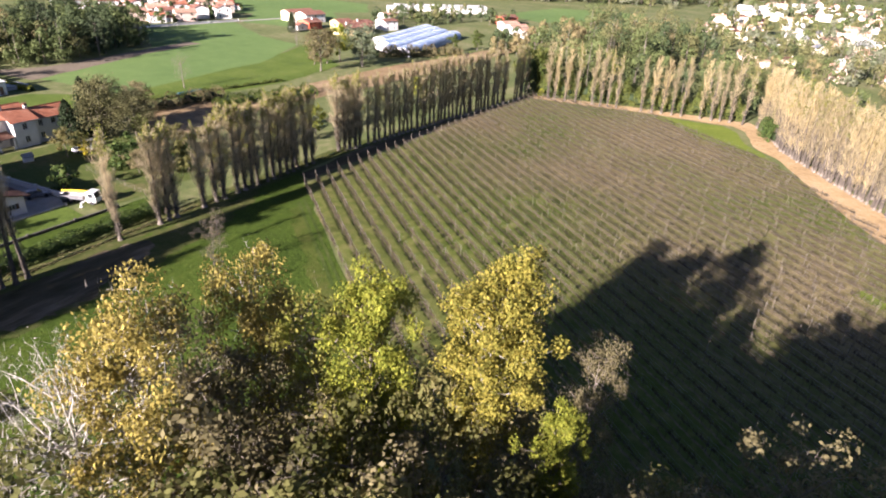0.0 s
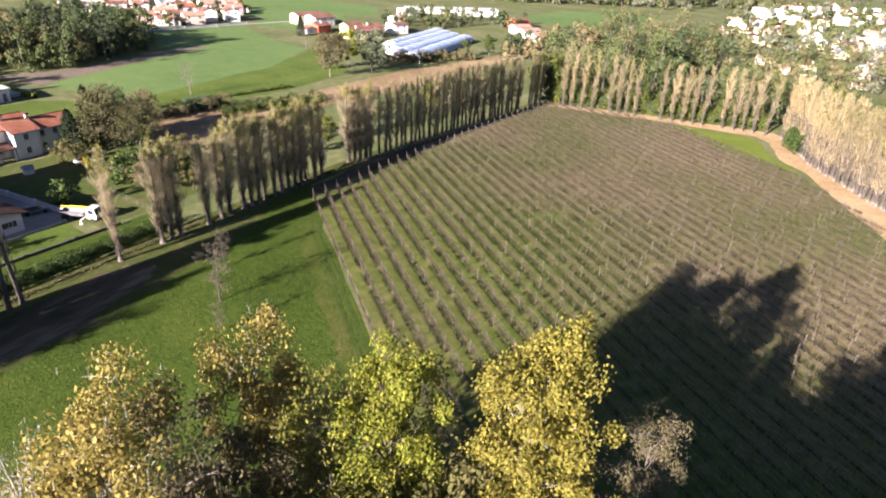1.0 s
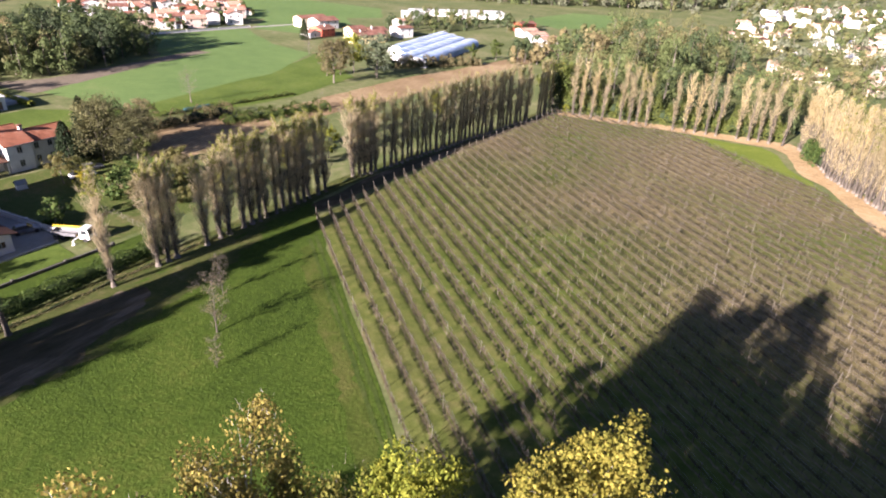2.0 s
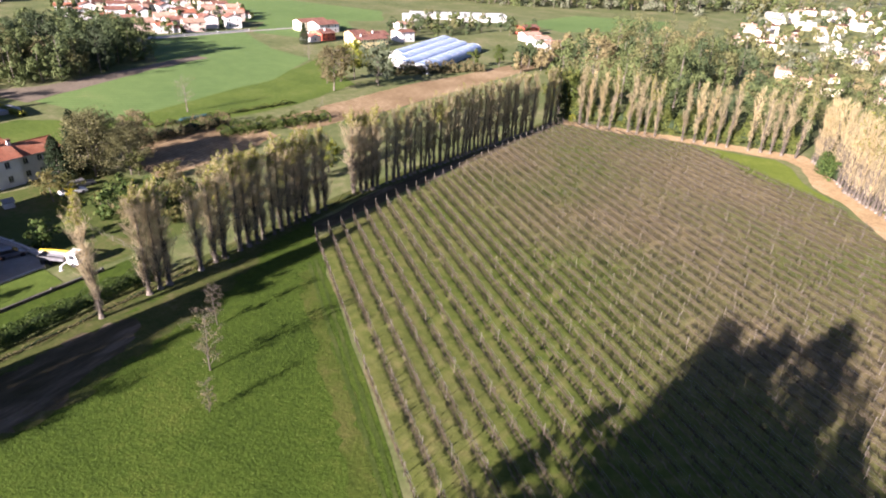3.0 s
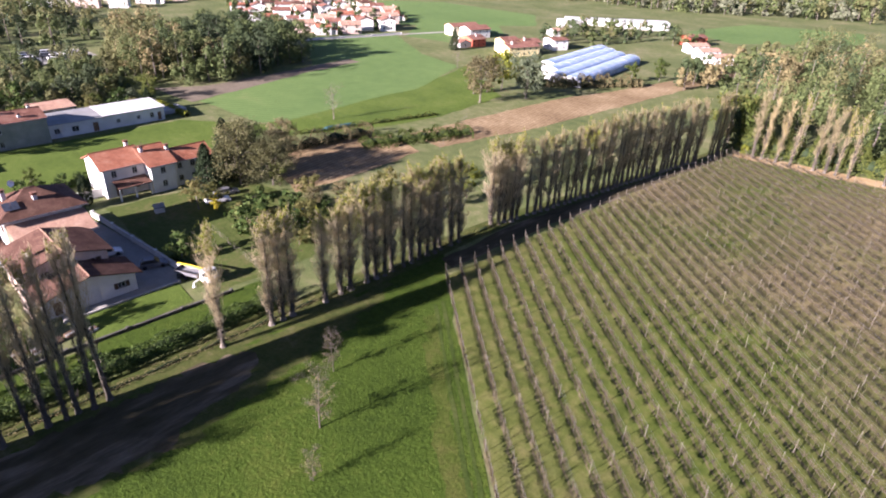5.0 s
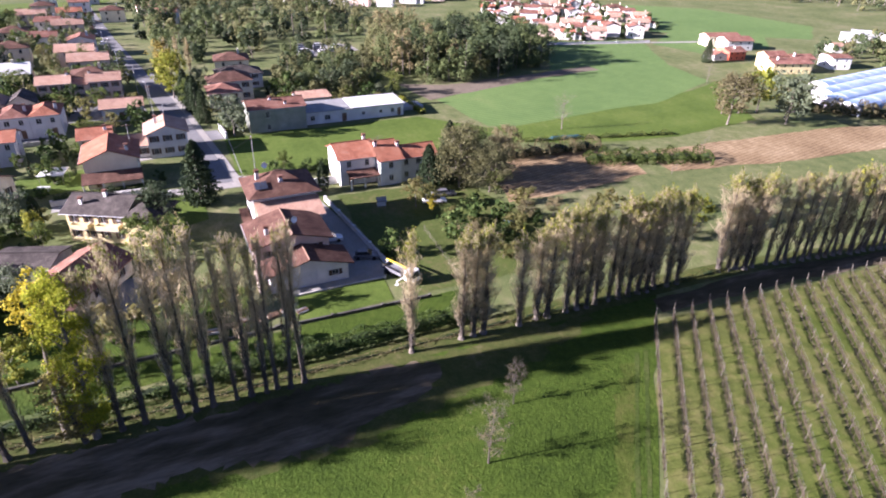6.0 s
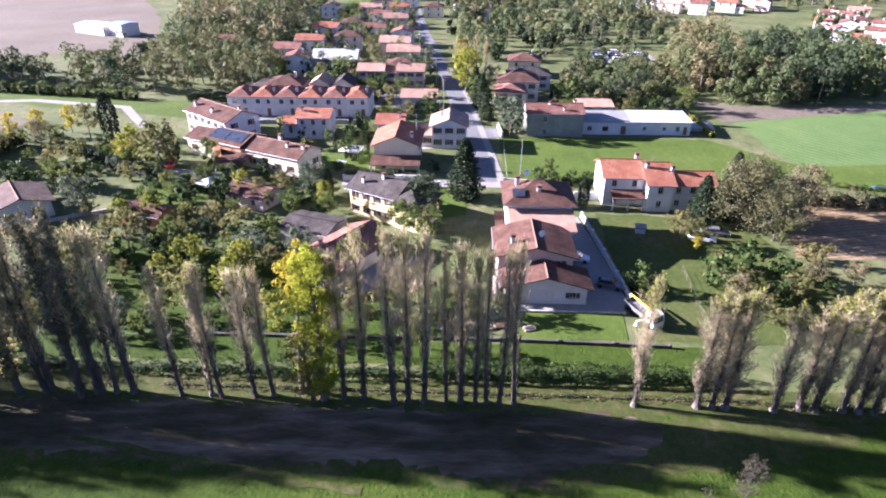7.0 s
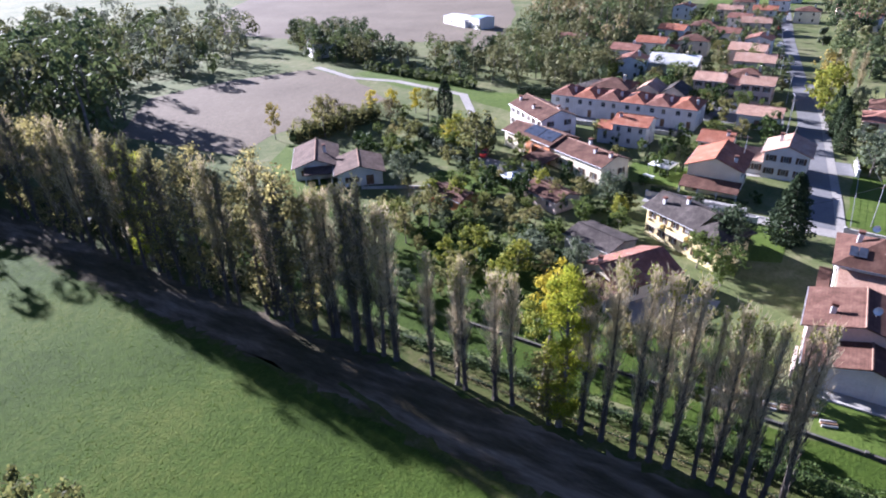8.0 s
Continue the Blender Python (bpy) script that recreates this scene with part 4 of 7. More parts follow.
# belt of tall trees at the meadow's end, below the camera's way
BELT = {
    "belt_gold": lambda: broad_tree("plane_tree", "tall autumn tree with golden brown leaves and pale limbs", 31, 27, 4.2, "leaf_gold", 30000, 0.122, "pale_bark", 150, 0.16, "tall", 0.4, 0.011, twigs=2200, loose=1.35),
    "belt_brown": lambda: broad_tree("plane_tree", "tall half-bare tree with brown leaves", 32, 25, 4.4, "leaf_brown", 12000, 0.11, "bark", 120, 0.15, "tall", 0.9, 0.011, twigs=3000, loose=1.35),
    "belt_lime": lambda: broad_tree("broad_poplar", "tall tree in yellow-green autumn leaf", 33, 27, 3.8, "leaf_lime", 29000, 0.122, "bark", 130, 0.42, "tall", 0.4, 0.012, loose=1.3),
    "belt_olive": lambda: broad_tree("broad_poplar", "tall tree with thin olive green leaves", 34, 24, 4.2, "leaf_thin", 17000, 0.115, "bark", 120, 0.1, "tall", 0.7, 0.012, twigs=2500, loose=1.35),
    "belt_bare": lambda: broad_tree("bare_tree", "leafless tree with pale whitish branches", 35, 25, 4.0, "leaf_brown", 60, 0.12, "pale_bark", 150, 0.2, "tall", 0.5, 0.012, twigs=5200),
    "belt_yellow": lambda: broad_tree("plane_tree", "tall tree with dense yellow-green leaves", 36, 28, 3.6, "leaf_yelgreen", 34000, 0.12, "pale_bark", 170, 0.5, "tall", 0.0, 0.009, loose=1.3),
    "fill_olive": lambda: broad_tree("broad_poplar", "lower tree with dull olive leaves", 38, 25, 5.2, "leaf_olive", 3200, 0.21, "bark", 50, 0.05, "tall", 0.4, 0.011, twigs=500, loose=1.35),
    "fill_brown": lambda: broad_tree("plane_tree", "lower half-bare tree with brown leaves", 39, 25, 5.2, "leaf_brown", 3000, 0.21, "bark", 50, 0.05, "tall", 0.6, 0.011, twigs=1200, loose=1.35),
}
TREE_MAKERS.update(BELT)
plant("belt_bare", 56.9, -17.0, 27.6, 0.75)
plant("belt_bare", 54.6, -16.2, 25.5, 0.75)
plant("belt_gold", 58.6, -14.4, 28.8, 0.72)
plant("belt_brown", 59.0, -12.2, 27.2, 0.6)
plant("belt_gold", 58.3, -6.2, 27.8, 0.62)
plant("belt_brown", 60.2, -7.6, 23.5, 0.8)
plant("belt_olive", 62.7, -5.9, 26.6, 0.72)
plant("belt_lime", 64.8, -4.0, 28.0, 0.66)
plant("belt_yellow", 70.4, -0.4, 28.6, 0.78)
for x, y, hh, k in ((67.5, -2.4, 22.0, "fill_olive"), (72.4, 1.6, 18.5, "fill_olive"), (66.2, -5.6, 21.0, "fill_olive"), (63.4, -9.2, 20.5, "fill_brown"), (69.6, -4.6, 20.5, "fill_olive"), (61.0, -10.5, 19.5, "fill_brown")):
    plant(k, x, y, hh, 0.72)
plant("yellow_poplar", -0.5, -88, 21, 0.9, label="tall tree with a bright yellow side")
plant("belt_brown", 75.8, 4.9, 21.6, 0.58)
for x, y, hh, w, k in ((62.0, -12.0, 23, 1.0, "fill_brown"), (56.5, -17.5, 22, 1.0, "fill_olive"), (59.8, -9.6, 22, 1.0, "fill_brown"), (66.5, -9.5, 22, 1.0, "fill_olive"), (70.5, -8.5, 20, 1.0, "fill_brown"), (74.5, -6.5, 19, 1.0, "fill_olive"), (73.2, 0.6, 18, 1.0, "fill_brown"),
                       (80.5, -2.0, 18, 1.0, "fill_brown"), (87.0, 4.6, 20.0, 0.8, "fill_brown"), (83.0, 1.5, 16, 1.0, "fill_olive"), (91.5, 4.5, 17, 1.0, "fill_brown"), (60.5, -20.5, 24, 1.1, "fill_olive"), (66.0, -16.0, 23, 1.1, "fill_olive"), (64.2, -1.5, 17, 0.9, "fill_olive"), (68.6, 2.4, 15, 0.9, "fill_brown"), (78.6, -6.0, 17, 1.0, "fill_olive"), (86, -4, 16, 1.1, "fill_olive")):
    plant(k, x, y, hh, w)
# Trees out of view, added where their shade falls on belt and vineyard.
for x, y, hh in ((51.3, -19.0, 22.5), (48.0, -22.5, 20.5), (53.5, -27.0, 22), (52.0, -33.0, 22), (67.0, -13.5, 21.5), (71.0, -12.5, 22), (75.0, -11.5, 22)):
    plant("belt_back", x, y, hh, 1.05)
plant("belt_back", 40.7, -35.5, 20, 0.7, label="dark leafy tree with yellowing top beside the meadow")
plant("belt_lime", 75.6, -1.6, 21.6, 0.5, label="slim yellow-green tree in the shaded belt")
plant("belt_lime", 70.8, -12.4, 20, 0.7, label="slim yellow-green tree in the shaded belt")
# The belt_back ones stand unseen and only thicken the belt's shadow.
for i in range(34):
    plant("belt_back" if i > 13 else ("fill_olive", "fill_brown")[i % 2], 50 + 2.0 * i + rnd.uniform(-1.2, 1.2), -24 - 5 * (i % 3) + (2 if i > 14 else 0) + 0.14 * i + rnd.uniform(-1.5, 1.5), rnd.uniform(22, 26) - (10 if i < 8 else 0), rnd.uniform(1.2, 1.5) if i > 13 else 1.0)
# Two more unseen rows, their heights set by the shadow's reach over the vines.
for i in range(7):
    plant("belt_back", 78 + 2.6 * i + rnd.uniform(-1, 1), -15 + rnd.uniform(-1.5, 1.5), rnd.uniform(25, 28) - (6 if i < 3 else 0), rnd.uniform(1.1, 1.3))
for i in range(10):
    plant("belt_back", 82 + 2.4 * i + rnd.uniform(-1, 1), -21 - 3 * (i % 2) + rnd.uniform(-1, 1), rnd.uniform(27, 30), rnd.uniform(1.3, 1.6))
# The belt_back end of this row is likewise added for shade.
for i in range(14):
    plant("belt_back" if i > 5 else ("fill_olive", "fill_brown")[i % 2], 74 + 2.6 * i + rnd.uniform(-1, 1), -12 + 0.4 * i + rnd.uniform(-2, 2), rnd.uniform(17, 21), rnd.uniform(1.0, 1.15))
for i in range(13):
    plant(("fill_olive", "fill_brown")[i % 2], 54 + 2.6 * i + rnd.uniform(-1, 1), -17 + 1.3 * i + rnd.uniform(-2.5, 2.5), rnd.uniform(10, 16), 1.1)
for i in range(12):
    plant(("fill_brown", "fill_olive")[i % 2], 74 + 2.2 * i + rnd.uniform(-1, 1), -0.5 + 0.3 * i + rnd.uniform(-2, 2), rnd.uniform(12, 17), 1.0, label="low shaded tree at the foot of the belt")
for i in range(9):
    plant(("fill_brown", "fill_olive")[i % 2], 71 + 3.0 * i + rnd.uniform(-1, 1), 4.5 + 0.25 * i + rnd.uniform(-1.5, 1.5), rnd.uniform(9, 14), 0.9, label="low shaded tree at the foot of the belt")


# ---- vineyard ----
def inside(x, y):
    if x < 7 + max(0, y - 60) * 0.075 or y > 150 or y < 4:
        return False
    lim = [(4, 118), (66, 114), (90, 103), (100, 97.5), (114, 88), (126, 80), (131.5, 75), (135, 65), (144, 57), (150, 49)]
    for (ya, xa), (yb, xb) in zip(lim, lim[1:]):
        if ya <= y <= yb:
            return x < xa + (xb - xa) * (y - ya) / (yb - ya)
    return False


post_geo = Geo()
post_geo.tube([(0, 0, 0), (0.01, 0, 1.0), (0.0, 0.01, 2.0)], [0.04, 0.036, 0.032], 5)
post_mesh = post_geo.mesh("post", M["post"])
ux, uy = 0.7695, -0.6387
for k in range(60):
    xs = [x for x in np.arange(6.8, 118, 0.25) if inside(x, row_y(k, x))]
    if len(xs) < 12:
        continue
    x0, x1 = xs[0], xs[-1]
    n = (x1 - x0) / ux
    row = thing("vine_row", "long row of bare brown vines on a post and wire trellis", "vine row", "vine rows", pose(x0, row_y(k, x0), 0, 0, 0, math.degrees(math.atan2(uy, ux))))
    rng = np.random.default_rng(100 + k)
    shift = rng.uniform(0, 4.6)
    for i in range(int(n / 5.6) + 1):
        d = min(n, i * 5.6 - (shift if i else 0))
        if i == 0:
            part_of("post", post_mesh, row, "", pose(d, 0, 0, 0, -14, 0) @ Matrix.Diagonal((1.4, 1.4, 1.1, 1)))
        else:
            part_of("post", post_mesh, row, "", pose(d, rnd.uniform(-0.06, 0.06), 0, rnd.uniform(-3, 3), rnd.uniform(-3, 3), 0) @ Matrix.Diagonal((1, 1, rnd.uniform(0.9, 1.08), 1)))
    w = Geo()
    for z in (0.85, 1.3, 1.75):
        w.tube([(0, 0, z), (n / 2, 0.02, z - 0.03), (n, 0, z)], [0.006] * 3, 3, False)
    w.make("wire", "steel", row, "thin steel trellis wire")
    v = Geo()
    m1 = int(n / 1.05)
    at = np.arange(m1) * 1.05 + 0.5 + rng.uniform(-0.15, 0.15, m1)
    at = at[rng.uniform(size=m1) > 0.06]
    for q in at:
        dx, dy = rng.uniform(-0.12, 0.12, 2)
        v.tube([(q, 0, 0), (q + dx, dy * 0.5, 0.45), (q + dx * 0.5, dy, 0.86)], [0.03, 0.024, 0.02], 4, False)
    m2 = len(at) * 36
    b = np.stack([rng.choice(at, m2) + rng.uniform(-0.55, 0.55, m2), rng.normal(size=m2) * 0.04, rng.uniform(0.8, 1.0, m2)], 1)
    tp = b + np.stack([rng.normal(size=m2) * 0.22, rng.normal(size=m2) * 0.2, rng.uniform(0.1, 0.95, m2)], 1)
    v.blades(b, tp, rng.uniform(0.038, 0.078, m2), rng)
    v.make("vines", "vine_wood", row, "bare brown vine canes")


# ---- meadow grass ----
rng = np.random.default_rng(77)
n = 46000
gx, gy = 9.0 + 80 * rng.uniform(size=n) ** 1.3, rng.uniform(-110, 48, n)
ok = (gy < 50 - 0.86 * (gx - 7)) & (gx + gy < 60)
lump = np.sin(gx * 0.9 + np.sin(gy * 0.4) * 2) + np.sin(gy * 0.8 + gx * 0.3) + rng.normal(size=n) * 0.8
ok &= lump > -0.4
b = np.stack([gx[ok], gy[ok], np.full(ok.sum(), 0.0)], 1)
g = Geo()
g.blades(b, b + np.stack([rng.normal(size=len(b)) * 0.09, rng.normal(size=len(b)) * 0.09, rng.uniform(0.06, 0.16, len(b))], 1), rng.uniform(0.08, 0.18, len(b)), rng)
tagged(g.make("grass_tufts", "grass_blade"), "uneven green tufts of meadow grass", "grass", "", "stuff")


# ---- buildings ----
WINDOW_PARTS = {}


def window_meshes(w, h):
    """Frame, pane, sill and shutter for an opening of that size, shared by all openings alike."""
    key = (round(w, 2), round(h, 2))
    if key not in WINDOW_PARTS:
        f = Geo()
        b = 0.07
        for x0, x1, z0, z1 in ((0, w, 0, b), (0, w, h - b, h), (0, b, b, h - b), (w - b, w, b, h - b), (w / 2 - b / 2, w / 2 + b / 2, b, h - b)):
            f.box(x0, x1, 0.1, 0.16, z0, z1)
        p = Geo()
        p.box(b, w - b, 0.13, 0.14, b, h - b)
        s = Geo()
        s.box(-0.08, w + 0.08, -0.08, 0.1, -0.06, 0.0)
        q = Geo()
        q.box(0, w / 2, -0.05, -0.015, 0.0, h)
        for i in range(3):
            q.box(0.05, w / 2 - 0.05, -0.065, -0.05, 0.08 + i * (h - 0.1) / 3, 0.08 + (i + 0.8) * (h - 0.1) / 3)
        WINDOW_PARTS[key] = (f.mesh("window_frame", M["frame"]), p.mesh("pane", M["glass"]), s.mesh("window_sill", M["stone"]), q.mesh("shutter", M["shutter"]))
    return WINDOW_PARTS[key]


def facade(g, parent, p, t, width, z0, z1, openings, far=False, shutters=True):
    """A wall from p along t (its outside to the right of t), with real openings; each gets its window or door."""
    n = (t[1], -t[0])
    deep = 0.24
    us = sorted({0.0, width, *[o[0] - o[2] / 2 for o in openings], *[o[0] + o[2] / 2 for o in openings]})
    zs = sorted({z0, z1, *[o[1] for o in openings], *[o[1] + o[3] for o in openings]})
    def at(u, z, k=0.0):
        return (p[0] + t[0] * u - n[0] * k, p[1] + t[1] * u - n[1] * k, z)
    for ua, ub in zip(us, us[1:]):
        for za, zb in zip(zs, zs[1:]):
            um, zm = (ua + ub) / 2, (za + zb) / 2
            if ub - ua < 1e-6 or zb - za < 1e-6 or any(abs(um - o[0]) < o[2] / 2 and o[1] < zm < o[1] + o[3] for o in openings):
                continue
            g.face([at(ua, za), at(ub, za), at(ub, zb), at(ua, zb)])
    ang = math.degrees(math.atan2(t[1], t[0]))
    for o in openings:
        u0, u1, za, zb = o[0] - o[2] / 2, o[0] + o[2] / 2, o[1], o[1] + o[3]
        for a, b, c, d in (((u0, za), (u0, zb), 0, 0), ((u1, zb), (u1, za), 0, 0), ((u0, zb), (u1, zb), 0, 0), ((u1, za), (u0, za), 0, 0)):
            g.face([at(*a), at(*b), at(*b, deep), at(*a, deep)])
        m = pose(*at(u0, za), 0, 0, ang)
        kind = o[4] if len(o) > 4 else "win"
        fr, pane, sill, shut = window_meshes(o[2], o[3])
        if kind == "win":
            if far:
                part_of("window", pane, parent, "", m)
            else:
                w = part_of("window", fr, parent, "", m)
                part_of("pane", pane, w)
                part_of("window_sill", sill, w)
                if shutters:
                    part_of("shutter", shut, w, "", pose(-o[2] / 2 - 0.02, 0, 0))
                    part_of("shutter", shut, w, "", pose(o[2] + 0.02, 0, 0))
        elif kind == "open":
            pass
        else:
            d = Geo()
            d.box(0.02, o[2] - 0.02, 0.12, 0.18, 0.0, o[3] - 0.02)
            k = max(2, int(o[3] / 0.5)) if kind == "garage" else 2
            for i in range(k):
                d.box(0.12, o[2] - 0.12, 0.1, 0.12, 0.1 + i * (o[3] - 0.15) / k, (i + 0.85) * (o[3] - 0.15) / k)
            door = d.make("garage_door" if kind == "garage" else "door", "white_sheet" if kind == "garage" else "wood", parent, "", m)
            hn = Geo()
            hn.tube([(o[2] * 0.8, 0.09, 1.0), (o[2] * 0.8, 0.05, 1.02), (o[2] * 0.8, 0.05, 1.12)], [0.02, 0.02, 0.02], 5)
            hn.make("handle", "steel", door)


def slab(g, a, b, c, d, thick=0.16):
    """A roof slope: a, b along the eave, c, d along the ridge; top face carries tile courses."""
    a, b, c, d = (Vector(q) for q in (a, b, c, d))
    e = (b - a).normalized()
    up = (d - a) - e * (d - a).dot(e)
    up = up.normalized() if up.length > 1e-6 else ((c - b) - e * (c - b).dot(e)).normalized()
    uv = [((q - a).dot(e), (q - a).dot(up)) for q in (a, b, c, d)]
    drop = Vector((0, 0, -thick))
    if (c - d).length < 1e-6:
        g.face([a, b, c], uv[:3])
        ring = [a, b, c]
    else:
        g.face([a, b, c, d], uv)
        ring = [a, b, c, d]
    g.face([q + drop for q in reversed(ring)])
    for q, r in zip(ring, ring[1:] + ring[:1]):
        g.face([q, q + drop, r + drop, r], [(0, 0)] * 4)


def block(parent, x0, y0, w, d, eave, rise, roof, wall, tile, win=(2, 2, 1, 1), storeys=2, over=0.5, base=0.0, extra=(), far=False, chimneys=(), shutters=True, wall_label=""):
    """One body of a house: four walls with openings, and its roof."""
    x1, y1 = x0 + w, y0 + d
    g = Geo()
    sh = (eave - base) / storeys
    for side, p, t, ln, n in (("f", (x0, y0), (1, 0), w, win[0]), ("r", (x1, y0), (0, 1), d, win[3]), ("b", (x1, y1), (-1, 0), w, win[1]), ("l", (x0, y1), (0, -1), d, win[2])):
        ops = [tuple(o[1:]) for o in extra if o[0] == side]
        for s in range(storeys):
            for i in range(n):
                u = ln * (i + 0.5) / n
                z = base + s * sh + sh * 0.33
                hh = min(1.35, sh * 0.48)
                if u > 0.9 and u < ln - 0.9 + 1e-6 and not any(abs(u - o[0]) < (o[2] + 1.2) / 2 + 0.6 and z < o[1] + o[3] and z + hh > o[1] for o in ops):
                    ops.append((u, z, 0.95, hh))
        facade(g, parent, p, t, ln, base, eave, ops, far, shutters)
    o = over
    r = Geo()
    lift = 0.17
    if roof == "gx":
        k = rise / (d / 2)
        ym, ze, zr = (y0 + y1) / 2, eave - k * o + lift, eave + rise + lift
        slab(r, (x0 - o, y0 - o, ze), (x1 + o, y0 - o, ze), (x1 + o, ym, zr), (x0 - o, ym, zr))
        slab(r, (x1 + o, y1 + o, ze), (x0 - o, y1 + o, ze), (x0 - o, ym, zr), (x1 + o, ym, zr))
        for x in (x0, x1):
            g.face([(x, y0, eave), (x, y1, eave), (x, ym, eave + rise)])
        ridge = [(x0 - o, ym, zr), (x1 + o, ym, zr)]
        gutters = [[(x0 - o, y0 - o - 0.06, ze - 0.1), (x1 + o, y0 - o - 0.06, ze - 0.1)]]
    elif roof == "gy":
        k = rise / (w / 2)
        xm, ze, zr = (x0 + x1) / 2, eave - k * o + lift, eave + rise + lift
        slab(r, (x0 - o, y1 + o, ze), (x0 - o, y0 - o, ze), (xm, y0 - o, zr), (xm, y1 + o, zr))
        slab(r, (x1 + o, y0 - o, ze), (x1 + o, y1 + o, ze), (xm, y1 + o, zr), (xm, y0 - o, zr))
        for y in (y0, y1):
            g.face([(x0, y, eave), (x1, y, eave), (xm, y, eave + rise)])
        ridge = [(xm, y0 - o, zr), (xm, y1 + o, zr)]
        gutters = [[(x0 - o - 0.06, y0 - o, ze - 0.1), (x0 - o - 0.06, y1 + o, ze - 0.1)]]
    elif roof == "hip":
        half = min(w, d) / 2
        k = rise / half
        ze, zr = eave - k * o + lift, eave + rise + lift
        if w >= d:
            a, b = (x0 + half, (y0 + y1) / 2, zr), (x1 - half, (y0 + y1) / 2, zr)
        else:
            a, b = ((x0 + x1) / 2, y0 + half, zr), ((x0 + x1) / 2, y1 - half, zr)
        c = [(x0 - o, y0 - o, ze), (x1 + o, y0 - o, ze), (x1 + o, y1 + o, ze), (x0 - o, y1 + o, ze)]
        if w >= d:
            slab(r, c[0], c[1], b, a), slab(r, c[2], c[3], a, b), slab(r, c[1], c[2], b, b), slab(r, c[3], c[0], a, a)
        else:
            slab(r, c[0], c[1], a, a), slab(r, c[2], c[3], b, b), slab(r, c[1], c[2], b, a), slab(r, c[3], c[0], a, b)
        ridge = [a, b] if (Vector(a) - Vector(b)).length > 0.3 else None
        gutters = [[(c[0][0], c[0][1] - 0.06, ze - 0.1), (c[1][0], c[1][1] - 0.06, ze - 0.1)]]
    elif roof == "shed":
        k = rise / d
        ze, zr = eave - k * o + lift, eave + rise + k * 0.1 + lift
        slab(r, (x0 - o, y0 - o, ze), (x1 + o, y0 - o, ze), (x1 + o, y1 + 0.1, zr), (x0 - o, y1 + 0.1, zr))
        for x in (x0, x1):
            g.face([(x, y0, eave), (x, y1, eave), (x, y1, eave + rise)])
        g.face([(x0, y1, eave), (x1, y1, eave), (x1, y1, eave + rise), (x0, y1, eave + rise)])
        ridge, gutters = None, [[(x0 - o, y0 - o - 0.06, ze - 0.1), (x1 + o, y0 - o - 0.06, ze - 0.1)]]
    else:
        r.box(x0 - o, x1 + o, y0 - o, y1 + o, eave, eave + 0.25)
        ridge, gutters = None, []
    g.make("wall", wall, parent, wall_label)
    rf = r.make("roof", tile, parent)
    if ridge and not far:
        q = Geo()
        q.tube(ridge, [0.13, 0.13], 6)
        q.make("ridge_cap", "tile_pale" if tile in ("tile_brown", "tile_taupe") else tile, rf)
    if not far:
        for line in gutters:
            q = Geo()
            q.tube(line, [0.07, 0.07], 5)
            q.make("gutter", "steel", rf)
    for cx, cy, top in chimneys:
        q = Geo()
        q.box(cx - 0.3, cx + 0.3, cy - 0.3, cy + 0.3, eave - 0.2, top, 0.03)
        ch = q.make("chimney", "white_wall", parent)
        q = Geo()
        q.box(cx - 0.4, cx + 0.4, cy - 0.4, cy + 0.4, top, top + 0.08)
        q.box(cx - 0.32, cx - 0.2, cy - 0.32, cy + 0.32, top + 0.08, top + 0.3)
        q.box(cx + 0.2, cx + 0.32, cy - 0.32, cy + 0.32, top + 0.08, top + 0.3)
        q.box(cx - 0.42, cx + 0.42, cy - 0.42, cy + 0.42, top + 0.3, top + 0.38)
        q.make("chimney_cap", "tile_red", ch)


def house(label, x, y, rot=90, name="house", category="house", group=""):
    """An empty house at its front corner: its own x runs along the front, its y into the depth."""
    return thing(name, label, category, group, pose(x, y, 0, 0, 0, rot))


def canopy(parent, x0, x1, y0, y1, z0, z1, tile, posts=2, name="porch_roof"):
    """A lean-to roof on posts, low at y0 and high at y1."""
    r = Geo()
    slab(r, (x0, y0, z0), (x1, y0, z0), (x1, y1, z1), (x0, y1, z1), 0.12)
    r.make(name, tile, parent)
    for i in range(posts):
        q = Geo()
        x = x0 + 0.25 + (x1 - x0 - 0.5) * i / max(1, posts - 1)
        q.box(x - 0.14, x + 0.14, y0 + 0.2, y0 + 0.48, 0, z0 - 0.1, 0.02)
        q.make("pillar", "white_wall", parent)


def dish(parent, x, y, z):
    q = Geo()
    q.tube([(x, y, z - 0.9), (x, y, z)], [0.025, 0.025], 5)
    mast = q.make("antenna_mast", "steel", parent)
    q = Geo()
    prof = [(0.02, 0), (0.25, 0.04), (0.45, 0.14), (0.5, 0.16), (0.45, 0.12), (0.02, -0.03)]
    q.lathe(prof, 16)
    q.make("dish", "paint_white", mast, "", pose(x, y - 0.1, z, 75, 0, 15))


# white house with the orange roof
h = house("white two-storey house with orange tiled roof and stepped wings", -56.0, 28.2)
block(h, 0, 0, 7.6, 9.0, 5.7, 1.9, "gx", "white_wall", "tile_orange", (2, 2, 2, 0), shutters=False, chimneys=((6.9, 5.6, 8.3),), extra=(("f", 2.2, 0.1, 1.0, 2.1, "door"),))
block(h, 7.6, -2.8, 4.6, 11.8, 5.4, 2.2, "gx", "white_wall", "tile_orange", (1, 1, 0, 0), shutters=False, chimneys=((0.4 + 7.6, 1.6, 8.0),))
